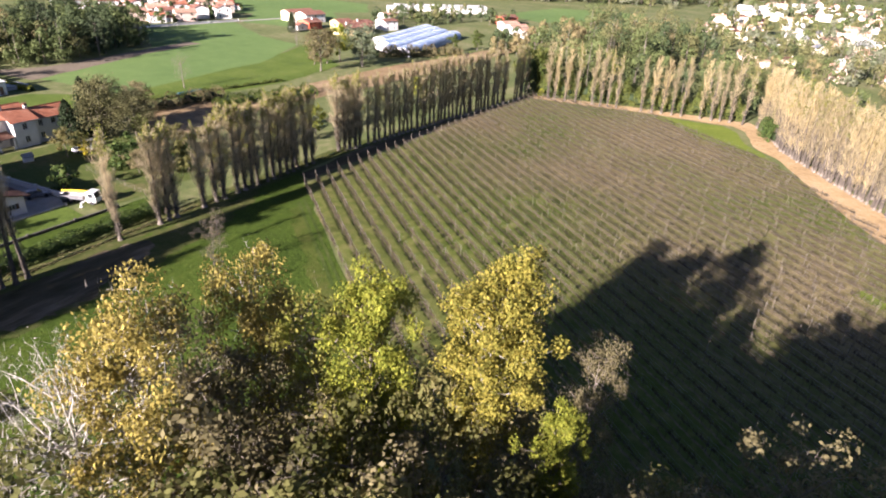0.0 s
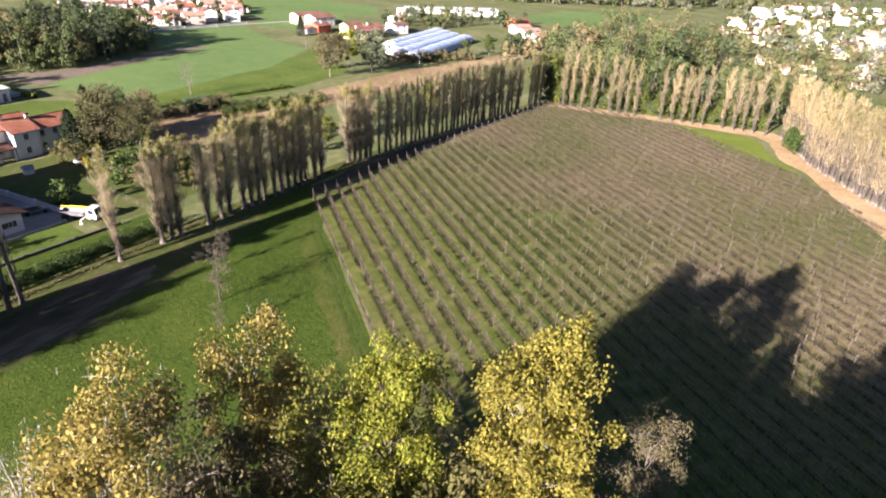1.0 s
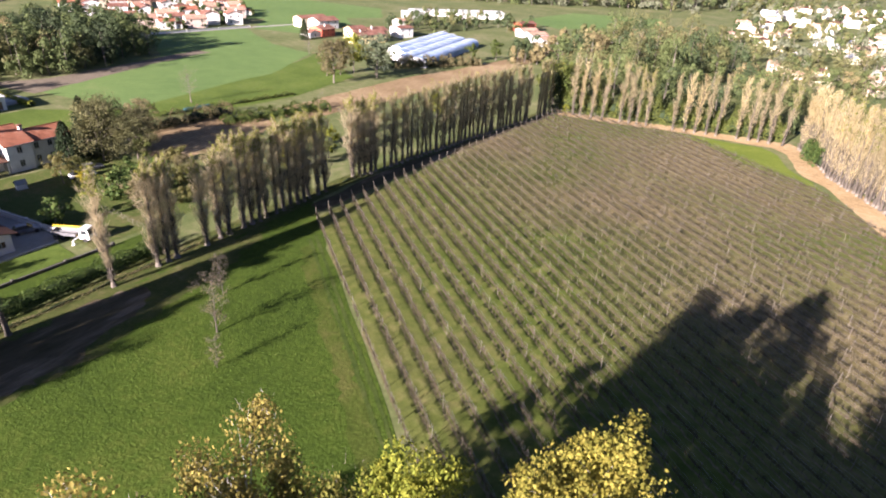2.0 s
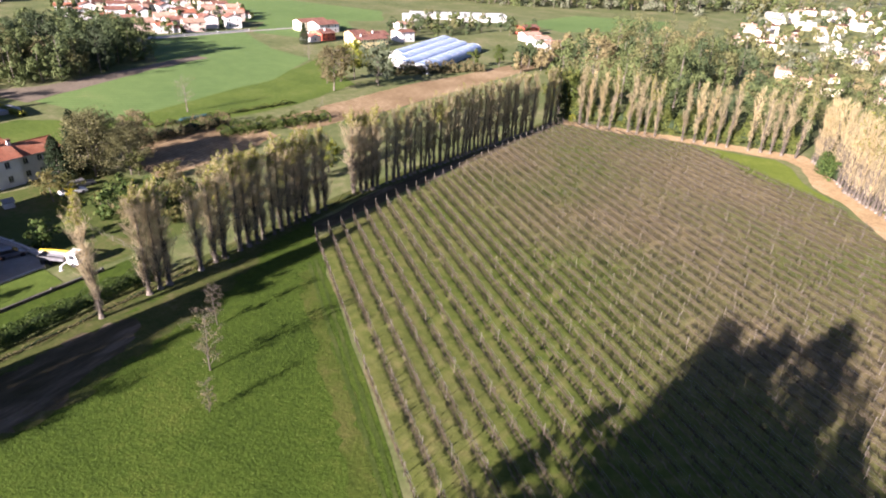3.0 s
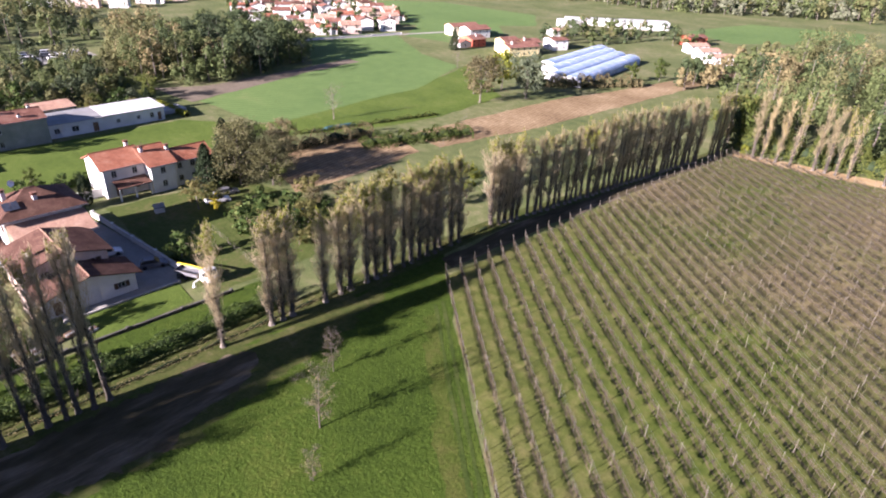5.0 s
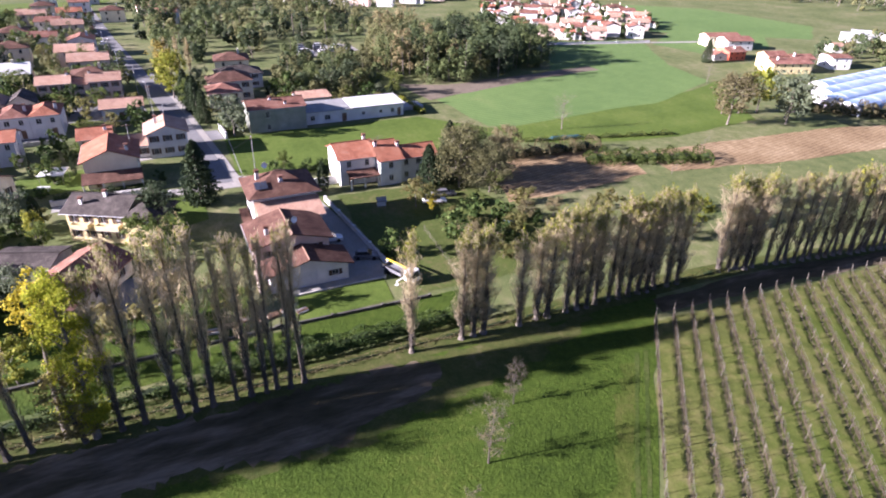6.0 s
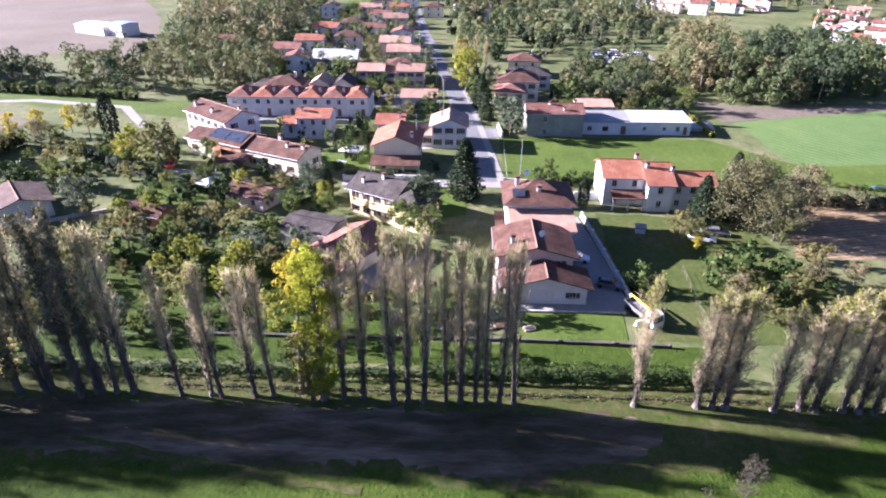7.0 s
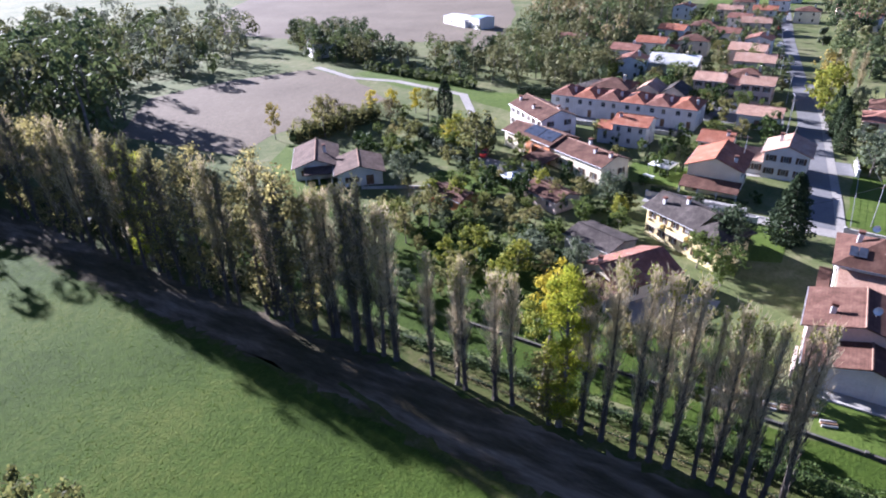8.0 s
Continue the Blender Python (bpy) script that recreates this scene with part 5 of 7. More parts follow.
block(h, 12.2, -2.0, 7.9, 6.0, 5.2, 1.5, "gx", "white_wall", "tile_orange", (3, 2, 0, 1), shutters=False, chimneys=((12.6, 0.8, 7.6),))
canopy(h, 1.2, 7.4, -3.0, 0.0, 2.55, 3.3, "tile_brown", 3)
q = Geo()
q.box(-5.2, -0.2, 2.0, 2.3, 0, 1.7, 0.03)
q.make("garden_wall", "white_wall", h)

# brown-roofed house stepping down to the garage
h = house("large house with brown tiled roofs stepping down to a garage", -20.6, 7.3)
block(h, 0.3, 0, 11.6, 4.6, 3.0, 1.6, "gy", "white_wall", "tile_brown", (0, 0, 0, 2), 1, over=0.8,
      extra=(("f", 5.0, 0.1, 3.6, 2.3, "garage"), ("f", 9.6, 1.1, 1.0, 0.9), ("f", 1.4, 0.1, 1.0, 2.0, "door")))
block(h, -0.6, 4.9, 11.0, 8.6, 5.2, 1.5, "gy", "pink_wall", "tile_brown", (0, 0, 2, 2), 2, over=0.7, chimneys=((1.6, 7.5, 7.0),), extra=(("f", 8.6, 3.4, 1.4, 1.0), ("f", 2.2, 3.4, 1.2, 1.0)))
block(h, 2.2, 13.6, 9.4, 4.6, 5.2, 1.3, "shed", "cream_wall", "tile_pale", (0, 0, 1, 1), 2, over=0.6, extra=(("f", 3.0, 2.2, 1.0, 1.2), ("f", 6.0, 2.2, 1.0, 1.9, "door"), ("f", 8.4, 2.2, 1.0, 1.2)))
block(h, 1.4, 18.3, 10.6, 9.2, 7.7, 2.2, "hip", "white_wall", "tile_brown", (0, 3, 3, 2), 2, over=0.8, chimneys=((3.2, 23.5, 10.0), (6.6, 20.6, 9.6)))
canopy(h, -0.4, 1.2, 19.5, 25.5, 2.6, 2.9, "tile_brown", 2)
dish(h, 5.6, 6.2, 8.3)
dish(h, 4.6, 23.6, 11.0)
q = Geo()
for i in range(2):
    q.box(2.2 + i * 1.05, 3.2 + i * 1.05, 19.3, 21.0, 0, 0.05)
q.make("solar_panel", "solar", h, "", Matrix.Translation((0, -0.2, 8.75)) @ Matrix.Translation((0, 20, 0)) @ pose(0, 0, 0, 25) @ Matrix.Translation((0, -20, 0)))
q = Geo()
q.box(-1.2, -0.9, 0.0, 5.2, 0, 1.4, 0.03)
q.make("garden_wall", "pink_wall", h)

# yellow house with the dark roof
h = house("pale yellow two-storey house with balconies and a dark tiled roof", -50.0, -19.6, 61)
h.scale = (0.86, 0.82, 0.88)
block(h, 0, 0, 11.5, 9.5, 6.1, 1.8, "gx", "yellow_wall", "tile_grey", (4, 3, 2, 0), over=0.8, chimneys=((2.4, 2.0, 8.0), (6.2, 4.2, 8.8)))
block(h, 11.5, -0.6, 6.0, 9.0, 5.8, 1.7, "hip", "yellow_wall", "tile_grey", (2, 2, 0, 2), over=0.8)
for i, (x0, x1) in enumerate(((1.0, 4.6), (6.0, 10.6))):
    q = Geo()
    q.box(x0, x1, -1.2, 0.0, 2.95, 3.1)
    b = q.make("balcony", "concrete", h)
    q = Geo()
    q.box(x0, x1, -1.2, -1.12, 3.1, 3.95)
    q.box(x0, x0 + 0.08, -1.12, 0, 3.1, 3.95)
    q.box(x1 - 0.08, x1, -1.12, 0, 3.1, 3.95)
    q.make("parapet", "yellow_wall", b)

# low house with the red roof
h = house("low house with faded red roof and dark veranda", -28.8, -22.4, 57)
h.scale = (0.8, 0.82, 0.9)
block(h, -2.0, 1.0, 10.5, 13.0, 3.2, 2.0, "gy", "cream_wall", "tile_red", (0, 2, 2, 2), 1, over=0.8, chimneys=((0.6, 2.6, 4.9),), extra=(("f", 3, 0.1, 1.4, 2.1, "door"), ("f", 6.4, 0.9, 1.5, 1.2)))
canopy(h, 1.0, 9.2, -2.8, 0.9, 2.4, 3.2, "tile_brown", 3)

# orange-roofed house with the porch
h = house("cream house with orange roof and deep tiled porch", -73.0, -18.2)
block(h, 0, 0, 9.6, 11.0, 5.7, 1.9, "gy", "cream_wall", "tile_orange", (0, 2, 2, 2), 2, over=0.7, chimneys=((8.0, 2.6, 7.4),), extra=(("f", 2.0, 0.2, 1.1, 2.1, "door"), ("f", 5.0, 1.0, 1.0, 1.2)))
canopy(h, -0.6, 10.2, -4.2, 0, 2.5, 3.4, "tile_brown", 4)
q = Geo()
q.box(-0.6, 12.0, -5.6, -5.4, 0, 0.9)
q.make("garden_wall", "concrete", h)

# pale house by the road
h = house("white house with faded roof beside the road", -87.4, -6.4)
block(h, 0, 0, 8.2, 9.0, 5.6, 1.6, "gy", "white_wall", "tile_pale", (3, 2, 2, 2), 2, over=0.6, chimneys=((2.2, 5.0, 8.0),))
block(h, -4.2, 1.2, 4.1, 6.0, 2.9, 0.9, "shed", "white_wall", "tile_pale", (2, 0, 1, 0), 1)
h = house("small house with orange roof", -90.6, -20.0)
block(h, 0, 0, 6.4, 8.6, 4.9, 1.3, "gx", "cream_wall", "tile_orange", (2, 1, 1, 1), 2, chimneys=((5.4, 3.0, 6.7),))
h = house("low white house with pale tiled roof", -121.0, -16.8)
block(h, 0, 0, 9.8, 8.0, 3.6, 1.4, "gx", "white_wall", "tile_pale", (0, 2, 1, 1), 1, extra=(("f", 4.6, 0.1, 1.2, 2.3, "door"), ("f", 6.6, 1.2, 0.8, 0.8), ("f", 8.6, 1.2, 0.8, 0.8), ("f", 1.6, 1.2, 0.9, 1.0)))
h = house("white two-storey house with orange roof and low wing", -93.2, -44.2)
block(h, 4.0, 0, 8.0, 8.0, 5.4, 1.4, "gx", "white_wall", "tile_orange", (3, 2, 0, 1), 2, chimneys=((5.0, 2.6, 7.2),), shutters=False)
block(h, 0.2, 0.6, 3.8, 6.4, 3.7, 1.0, "gx", "white_wall", "tile_orange", (1, 0, 1, 0), 1, shutters=False)

# white house behind, long house with the brick arch
h = house("white two-storey house with brown roof behind the arched house", -97.5, -69.5, 52)
block(h, 0, 0, 17.5, 9.5, 5.7, 1.9, "gx", "white_wall", "tile_brown", (6, 4, 2, 2), 2, chimneys=((1.4, 2.2, 7.6), (9.5, 1.8, 7.4), (16.2, 5.2, 8.2)))
h = house("long low house with brown roof and brick arch", -81.4, -63.0, 64)
block(h, 0, 0, 8.6, 7.8, 4.0, 1.5, "gx", "cream_wall", "tile_brown", (2, 2, 1, 0), 1)
block(h, 8.6, -0.4, 8.4, 8.6, 4.6, 1.5, "gx", "brick_wall", "tile_brown", (0, 2, 0, 0), 1, extra=(("f", 4.2, 0.05, 4.2, 3.0, "open"),), wall_label="orange brick wall with a wide arch")
block(h, 17.0, 0, 15.6, 7.8, 4.2, 1.5, "gx", "cream_wall", "tile_brown", (0, 3, 0, 2), 1, chimneys=((24.0, 5.0, 6.6), (28.0, 2.6, 6.2), (32.0, 3.0, 6.2)), extra=(("f", 3, 1.0, 1.0, 1.2), ("f", 7, 0.1, 1.1, 2.1, "door"), ("f", 10, 1.0, 1.0, 1.2), ("f", 13.5, 1.0, 1.0, 1.2)))
canopy(h, 14.0, 21.0, -6.0, -0.5, 2.4, 3.3, "tile_brown", 3)
q = Geo()
for i in range(2):
    slab(q, (6.8 + 5 * i, 0.3, 5.14), (11.6 + 5 * i, 0.3, 5.14), (11.6 + 5 * i, 3.6, 6.3), (6.8 + 5 * i, 3.6, 6.3), 0.04)
q.make("solar_panel", "solar", h)
arch = Geo()
for i in range(14):
    a0, a1 = math.pi * i / 14, math.pi * (i + 0.88) / 14
    pts = [(12.8 + 2.1 * math.cos(a), -0.47, 2.2 + 1.5 * math.sin(a)) for a in (a0, a1)] + [(12.8 + 2.7 * math.cos(a), -0.47, 2.2 + 2.1 * math.sin(a)) for a in (a1, a0)]
    arch.face(pts)
    arch.face([(x, -0.4, z) for x, y, z in reversed(pts)])
arch.make("arch_ring", "tile_pale", h, "ring of pale bricks over the arch")

# terrace of six
for i in range(6):
    h = house("terraced house with red gabled roof and white front", -112.6 - 0.05 * i, -64.4 + 6.55 * i, group="terraced houses")
    block(h, 0, 0, 6.5, 10.5, 5.3, 1.5, "hip", "white_wall", "tile_orange" if i % 2 else "tile_red", (0, 2, 1 if i == 0 else 0, 1 if i == 5 else 0), 2, over=0.25, chimneys=((5.6, 4.0, 7.2),), shutters=False,
          extra=(("f", 1.9, 0.1, 2.2, 2.2, "garage"), ("f", 4.8, 0.1, 1.1, 2.1, "door"), ("f", 1.9, 3.4, 1.2, 1.3), ("f", 4.8, 3.4, 1.0, 1.3)))
    if i == 3:
        q = Geo()
        slab(q, (0.5, 7.4, 5.82), (0.5, 3.2, 5.82), (2.4, 4.0, 6.7), (2.4, 6.6, 6.7), 0.04)
        q.make("solar_panel", "solar", h)
h = house("grey-roofed wide house behind the terrace", -121.0, -66.0, 75)
block(h, 0, 6, 14, 11, 4.2, 2.0, "hip", "cream_wall", "tile_grey", (3, 2, 2, 2), 1)
h = house("pair of small gabled houses with pale roofs", -128.0, -45.0)
block(h, 0, 0, 6.0, 8, 5.2, 1.8, "gy", "cream_wall", "tile_pale", (2, 1, 1, 0), 2)
block(h, 7.0, 0, 6.0, 8, 5.2, 1.8, "gy", "cream_wall", "tile_grey", (2, 1, 0, 1), 2)
h = house("long pink house of two gabled halves", -146.5, -33.4)
block(h, 0, 0, 8.2, 8.5, 5.4, 1.5, "gx", "pink_wall", "tile_pale", (3, 2, 1, 0), 2, chimneys=((7.6, 4.2, 7.6),))
block(h, 8.2, 1.0, 4.6, 6.5, 4.6, 1.2, "gx", "pink_wall", "tile_pale", (1, 1, 0, 0), 2)
block(h, 12.8, 0, 8.4, 8.5, 5.4, 1.5, "gx", "pink_wall", "tile_pale", (3, 2, 0, 1), 2, chimneys=((13.4, 4.2, 7.6),))

# grey-walled house and long white building on the field
h = house("grey-green rendered house with red tiled roof", -97.8, 17.0)
block(h, 0, 0, 14.2, 9.5, 5.8, 1.4, "gx", "grey_wall", "tile_red", (0, 3, 2, 0), 2, over=0.3, chimneys=((6.0, 4.0, 7.6), (9.4, 1.6, 7.0), (12.4, 5.0, 7.9)), shutters=False, extra=(("f", 4.6, 3.6, 1.0, 1.6), ("f", 4.6, 0.5, 0.9, 1.4)))
h = house("long low white building with pale flat roof", -100.0, 31.3)
block(h, 0, 0, 13.0, 9.0, 3.2, 0.5, "shed", "white_wall", "grey_sheet", (0, 2, 0, 0), 1, over=0.3, extra=(("f", 2.0, 1.0, 1.2, 1.2), ("f", 6.0, 0.9, 1.6, 1.3), ("f", 10.6, 0.1, 1.3, 2.2, "door")), shutters=False)
block(h, 13.0, 0.2, 14.6, 8.8, 3.3, 0.5, "shed", "white_wall", "white_sheet", (0, 2, 0, 1), 1, over=0.3, extra=(("f", 3.0, 1.2, 0.9, 0.9), ("f", 8.0, 1.2, 0.9, 0.9), ("f", 11.4, 1.0, 1.0, 1.3), ("f", 13.3, 0.1, 1.0, 2.1, "door")), shutters=False)
h = house("low concrete terrace beside the white building", -104.0, 60.0, name="terrace", category="terrace")
q = Geo()
q.box(0, 6.5, 0, 5.5, 0, 1.0, 0.04)
q.make("platform", "concrete", h)
h = house("house with brown hipped roof behind the grey house", -122.0, 10.2)
block(h, 0, 0, 8.6, 9.0, 5.0, 1.6, "hip", "cream_wall", "tile_red", (2, 2, 2, 2), 2)
block(h, 1.0, 9.0, 12, 8, 6.0, 1.8, "hip", "cream_wall", "tile_brown", (3, 2, 2, 2), 2)
h = house("house with dark grey hipped roof among trees", -146.0, 15.0)
block(h, 0, 0, 13.5, 9.0, 4.6, 1.8, "hip", "white_wall", "tile_grey", (3, 2, 2, 2), 2)
h = house("small white outbuilding with pink roof", -116.5, 33.5, name="shed", category="shed")
block(h, 0, 0, 9, 6, 2.7, 0.6, "shed", "white_wall", "tile_pale", (0, 0, 0, 0), 1, extra=(("f", 2.6, 0.1, 3.0, 2.1, "open"), ("f", 7.0, 0.9, 0.9, 0.9)))

# bungalow in the garden
h = house("single-storey house with pale ridge lines on a grey-brown roof", -40.6, -81.5, 132)
block(h, 0, 0, 9.5, 10.0, 3.0, 1.5, "gy", "white_wall", "tile_taupe", (0, 2, 2, 2), 1, over=0.7, extra=(("f", 3.0, 0.9, 1.4, 1.2), ("f", 6.8, 0.1, 1.6, 2.2, "door")))
block(h, -9.0, 6.0, 9.0, 14.0, 3.0, 1.6, "gy", "white_wall", "tile_taupe", (2, 2, 3, 0), 1, over=0.7, chimneys=((-2.5, 12.0, 5.6),))
canopy(h, -7.0, -1.0, 2.6, 6.0, 2.4, 3.0, "tile_taupe", 3)

# sheds and pavilions of the gardens
h = house("garden shed with weathered grey roof", -38.8, -29.8, 70, "shed", "shed")
block(h, 0, 0, 9, 7, 2.5, 0.8, "gx", "concrete", "tile_grey", (1, 0, 1, 1), 1, over=0.3, shutters=False)
h = house("low tiled garden outbuilding", -44.0, -60.5, 75, "shed", "shed")
block(h, 0, 0, 8.5, 5.0, 2.3, 0.9, "gx", "brick_wall", "tile_brown", (2, 0, 0, 1), 1, over=0.3, shutters=False)
h = house("brown tiled outbuilding by the trees", -53.5, -44.5, 66, "shed", "shed")
block(h, 0, 0, 9.0, 6.0, 2.5, 1.0, "gx", "pink_wall", "tile_brown", (2, 1, 1, 1), 1, over=0.4, shutters=False)


def gazebo(label, x, y, rot, w=3.4, roof="paint_white"):
    ob = thing("gazebo", label, "gazebo", "", pose(x, y, 0, 0, 0, rot))
    for px in (0, w):
        for py in (0, w):
            q = Geo()
            q.tube([(px, py, 0), (px, py, 2.2)], [0.05, 0.05], 6)
            q.make("post", "steel", ob)
    q = Geo()
    c = (w / 2, w / 2, 3.0)
    e = 0.25
    for a, b in (((-e, -e), (w + e, -e)), ((w + e, -e), (w + e, w + e)), ((w + e, w + e), (-e, w + e)), ((-e, w + e), (-e, -e))):
        q.face([(*a, 2.2), (*b, 2.2), c])
        q.face([(*a, 2.0), (*b, 2.0), (*b, 2.2), (*a, 2.2)])
    q.make("canopy", roof, ob)


gazebo("white canvas garden gazebo", -58.5, -52.0, 60)
gazebo("white party tent on the lawn", -78.5, -27.0, 80, 4.2)

# ---- the northern hamlet ----
h = house("yellow house with red tiled roofs by the greenhouses", -101.0, 205.0, 72)
h.scale = (0.95, 0.95, 0.78)
block(h, 0, 0, 16, 10, 4.8, 1.6, "gx", "yellow_wall", "tile_red", (5, 3, 2, 2), 2, chimneys=((3, 3, 7.5),), far=True)
block(h, 3, 9, 8, 8, 6.2, 1.6, "gx", "yellow_wall", "tile_red", (2, 2, 1, 1), 2, far=True)
block(h, 12, 6, 9, 8, 5.4, 1.6, "gx", "yellow_wall", "tile_red", (2, 2, 1, 1), 2, chimneys=((13, 8, 8),), far=True)
h = house("red rendered house with white gable wing", -126.0, 207.0, 80)
h.scale = (0.78, 0.85, 0.62)
block(h, 3, 0, 10, 11, 5.4, 2.0, "gx", "red_wall", "tile_red", (3, 2, 1, 2), 2, chimneys=((8, 3, 8.5),), far=True)
block(h, -5, 1, 8, 8, 3.6, 1.6, "gy", "white_wall", "tile_red", (1, 1, 1, 0), 1, chimneys=((-2, 6, 6.5),), far=True)
h = house("large white house with red roof", -142.0, 226.0, 75)
h.scale = (0.85, 0.85, 0.68)
block(h, 0, 0, 14, 11, 6.0, 2.0, "gx", "white_wall", "tile_red", (3, 2, 2, 2), 2, far=True)
block(h, -4, 12, 18, 9, 6.4, 1.6, "gx", "cream_wall", "tile_red", (4, 2, 1, 1), 2, far=True)
h = house("plain white house with shallow red roof", -99.0, 234.0, 68)
h.scale = (0.85, 0.85, 0.68)
block(h, 0, 0, 9, 10, 6.4, 1.0, "gx", "white_wall", "tile_red", (2, 1, 1, 1), 2, far=True)
h = house("white house with pale pink roof", -122.0, 268.0, 70)
h.scale = (0.85, 0.85, 0.68)
block(h, 0, 0, 10, 9, 4.2, 1.2, "gx", "white_wall", "tile_pale", (3, 1, 1, 1), 1, far=True)
h = house("plain white rectangular building block", -139.0, 300.0, 60)
h.scale = (0.85, 0.85, 0.68)
block(h, 0, 0, 13, 9, 5.0, 0.4, "shed", "white_wall", "white_sheet", (3, 2, 1, 1), 1, far=True)
h = house("long white factory hall with bright roof", -122.0, 322.0, 40, "factory", "factory")
h.scale = (0.78, 0.8, 0.6)
block(h, 0, 0, 42, 18, 6.0, 0.8, "gx", "white_wall", "white_sheet", (8, 4, 2, 2), 1, shutters=False, far=True)
block(h, -30, 10, 28, 14, 5.0, 0.8, "gx", "white_wall", "white_sheet", (5, 3, 2, 2), 1, shutters=False, far=True)
h = house("red house with stepped roof", -66.0, 300.0, 60)
h.scale = (0.85, 0.85, 0.68)
block(h, 0, 0, 12, 9, 6.0, 1.5, "gx", "red_wall", "tile_red", (3, 2, 1, 1), 2, far=True)
for i, (x, y) in enumerate(((-57, 282), (-47, 270), (-38, 262))):
    h = house("white house with pink roof in a short row", x, y, 55, group="white row houses")
    h.scale = (0.85, 0.85, 0.68)
    block(h, 0, 0, 11, 8, 5.0 + 0.4 * (i % 2), 1.3, "gx", "white_wall", "tile_pale", (3, 1, 1, 1), 2, far=True)


def greenhouse(label, x, y, rot, length, n=18):
    """A tunnel greenhouse: hoops under film, gable ends."""
    ob = thing("greenhouse", label, "greenhouse", "greenhouse spans", pose(x, y, 0, 0, 0, rot))
    w, s, r = 7.2, 1.7, 1.7
    prof = [(0, 0), (0, s)] + [(w / 2 - w / 2 * math.cos(math.pi * k / 8), s + r * math.sin(math.pi * k / 8)) for k in range(1, 8)] + [(w, s), (w, 0)]
    f = Geo()
    for i in range(n):
        y0, y1 = length * i / n, length * (i + 1) / n - 0.05
        for (xa, za), (xb, zb) in zip(prof, prof[1:]):
            f.face([(xa, y0, za), (xa, y1, za), (xb, y1, zb), (xb, y0, zb)])
    tagged(f.make("film_cover", "film", ob, "bluish translucent film"), kind="stuff")
    for i in range(0, n + 1, 2):
        q = Geo()
        q.tube([(a, length * i / n, b + 0.03) for a, b in prof], [0.05] * len(prof), 4)
        q.make("hoop", "steel", ob)
    for yy in (0, length):
        q = Geo()
        q.face([(a, yy, b) for a, b in (prof if yy else reversed(prof))])
        q.make("gable_end", "white_sheet", ob)
    q = Geo()
    q.box(w / 2 - 1.1, w / 2 + 1.1, -0.08, -0.02, 0, 2.3)
    q.make("door", "frame", ob)


for x, y, ln in ((-79.5, 196, 52), (-72.3, 188, 56), (-65.1, 180, 60), (-57.9, 180, 58)):
    greenhouse("long tunnel greenhouse under pale blue film", x, y, 8, ln)


# ---- hedges, woods and garden trees ----
def hedge(label, a, b, wide, high, leafage="leaf_hedge", dense=26, size=0.14, lump=0.25, seed=1, name="hedge"):
    """A hedge from a to b: uneven leafy surface over a solid dark core."""
    rng = np.random.default_rng(seed)
    ln = math.hypot(b[0] - a[0], b[1] - a[1])
    ob = thing(name, label, "hedge", "", pose(a[0], a[1], 0, 0, 0, math.degrees(math.atan2(b[1] - a[1], b[0] - a[0]))))
    n = int(ln * (2 * high + wide) * dense)
    u = rng.uniform(0, ln, n)
    prof = 1 + lump * (np.sin(u * 1.9 + seed) * 0.5 + np.sin(u * 0.83 + 2 * seed) * 0.5) + rng.normal(size=n) * 0.05
    w = rng.uniform(0, 1, n) * math.pi
    pos = np.stack([u, np.sign(np.cos(w)) * np.abs(np.cos(w)) ** 0.6 * wide / 2 * prof, 0.1 + np.abs(np.sin(w)) ** 0.6 * (high - 0.1) * prof - rng.uniform(0, 0.25, n) * high * rng.uniform(size=n)], 1)
    pos[:, 2] = np.maximum(pos[:, 2], 0.05)
    g = Geo()
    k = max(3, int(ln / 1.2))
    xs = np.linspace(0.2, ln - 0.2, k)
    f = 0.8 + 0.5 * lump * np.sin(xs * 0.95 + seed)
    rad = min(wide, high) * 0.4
    # Solid dark filler tube, so that nothing shows through the leaves.
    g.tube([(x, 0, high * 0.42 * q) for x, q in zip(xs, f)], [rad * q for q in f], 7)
    g.make("core", "leaf_dark", ob, "solid dark core that keeps the hedge opaque")
    c = Geo()
    c.leaves(pos, size, rng, np.stack([rng.normal(size=n) * 0.3, np.cos(w), np.sin(w) + 0.2], 1))
    c.make("foliage", leafage, ob)
    return ob


def in_poly(x, y, poly):
    hit = False
    for (ax, ay), (bx, by) in zip(poly, poly[1:] + poly[:1]):
        if (ay > y) != (by > y) and x < (bx - ax) * (y - ay) / (by - ay) + ax:
            hit = not hit
    return hit


def scatter(poly, n, gap, seed):
    """Up to n places inside an outline, none nearer to another than gap."""
    r = random.Random(seed)
    xs, ys = [p[0] for p in poly], [p[1] for p in poly]
    out, tries = [], 0
    while len(out) < n and tries < n * 60:
        tries += 1
        x, y = r.uniform(min(xs), max(xs)), r.uniform(min(ys), max(ys))
        if in_poly(x, y, poly) and all((x - a) ** 2 + (y - b) ** 2 > gap * gap for a, b in out):
            out.append((x, y))
    return out


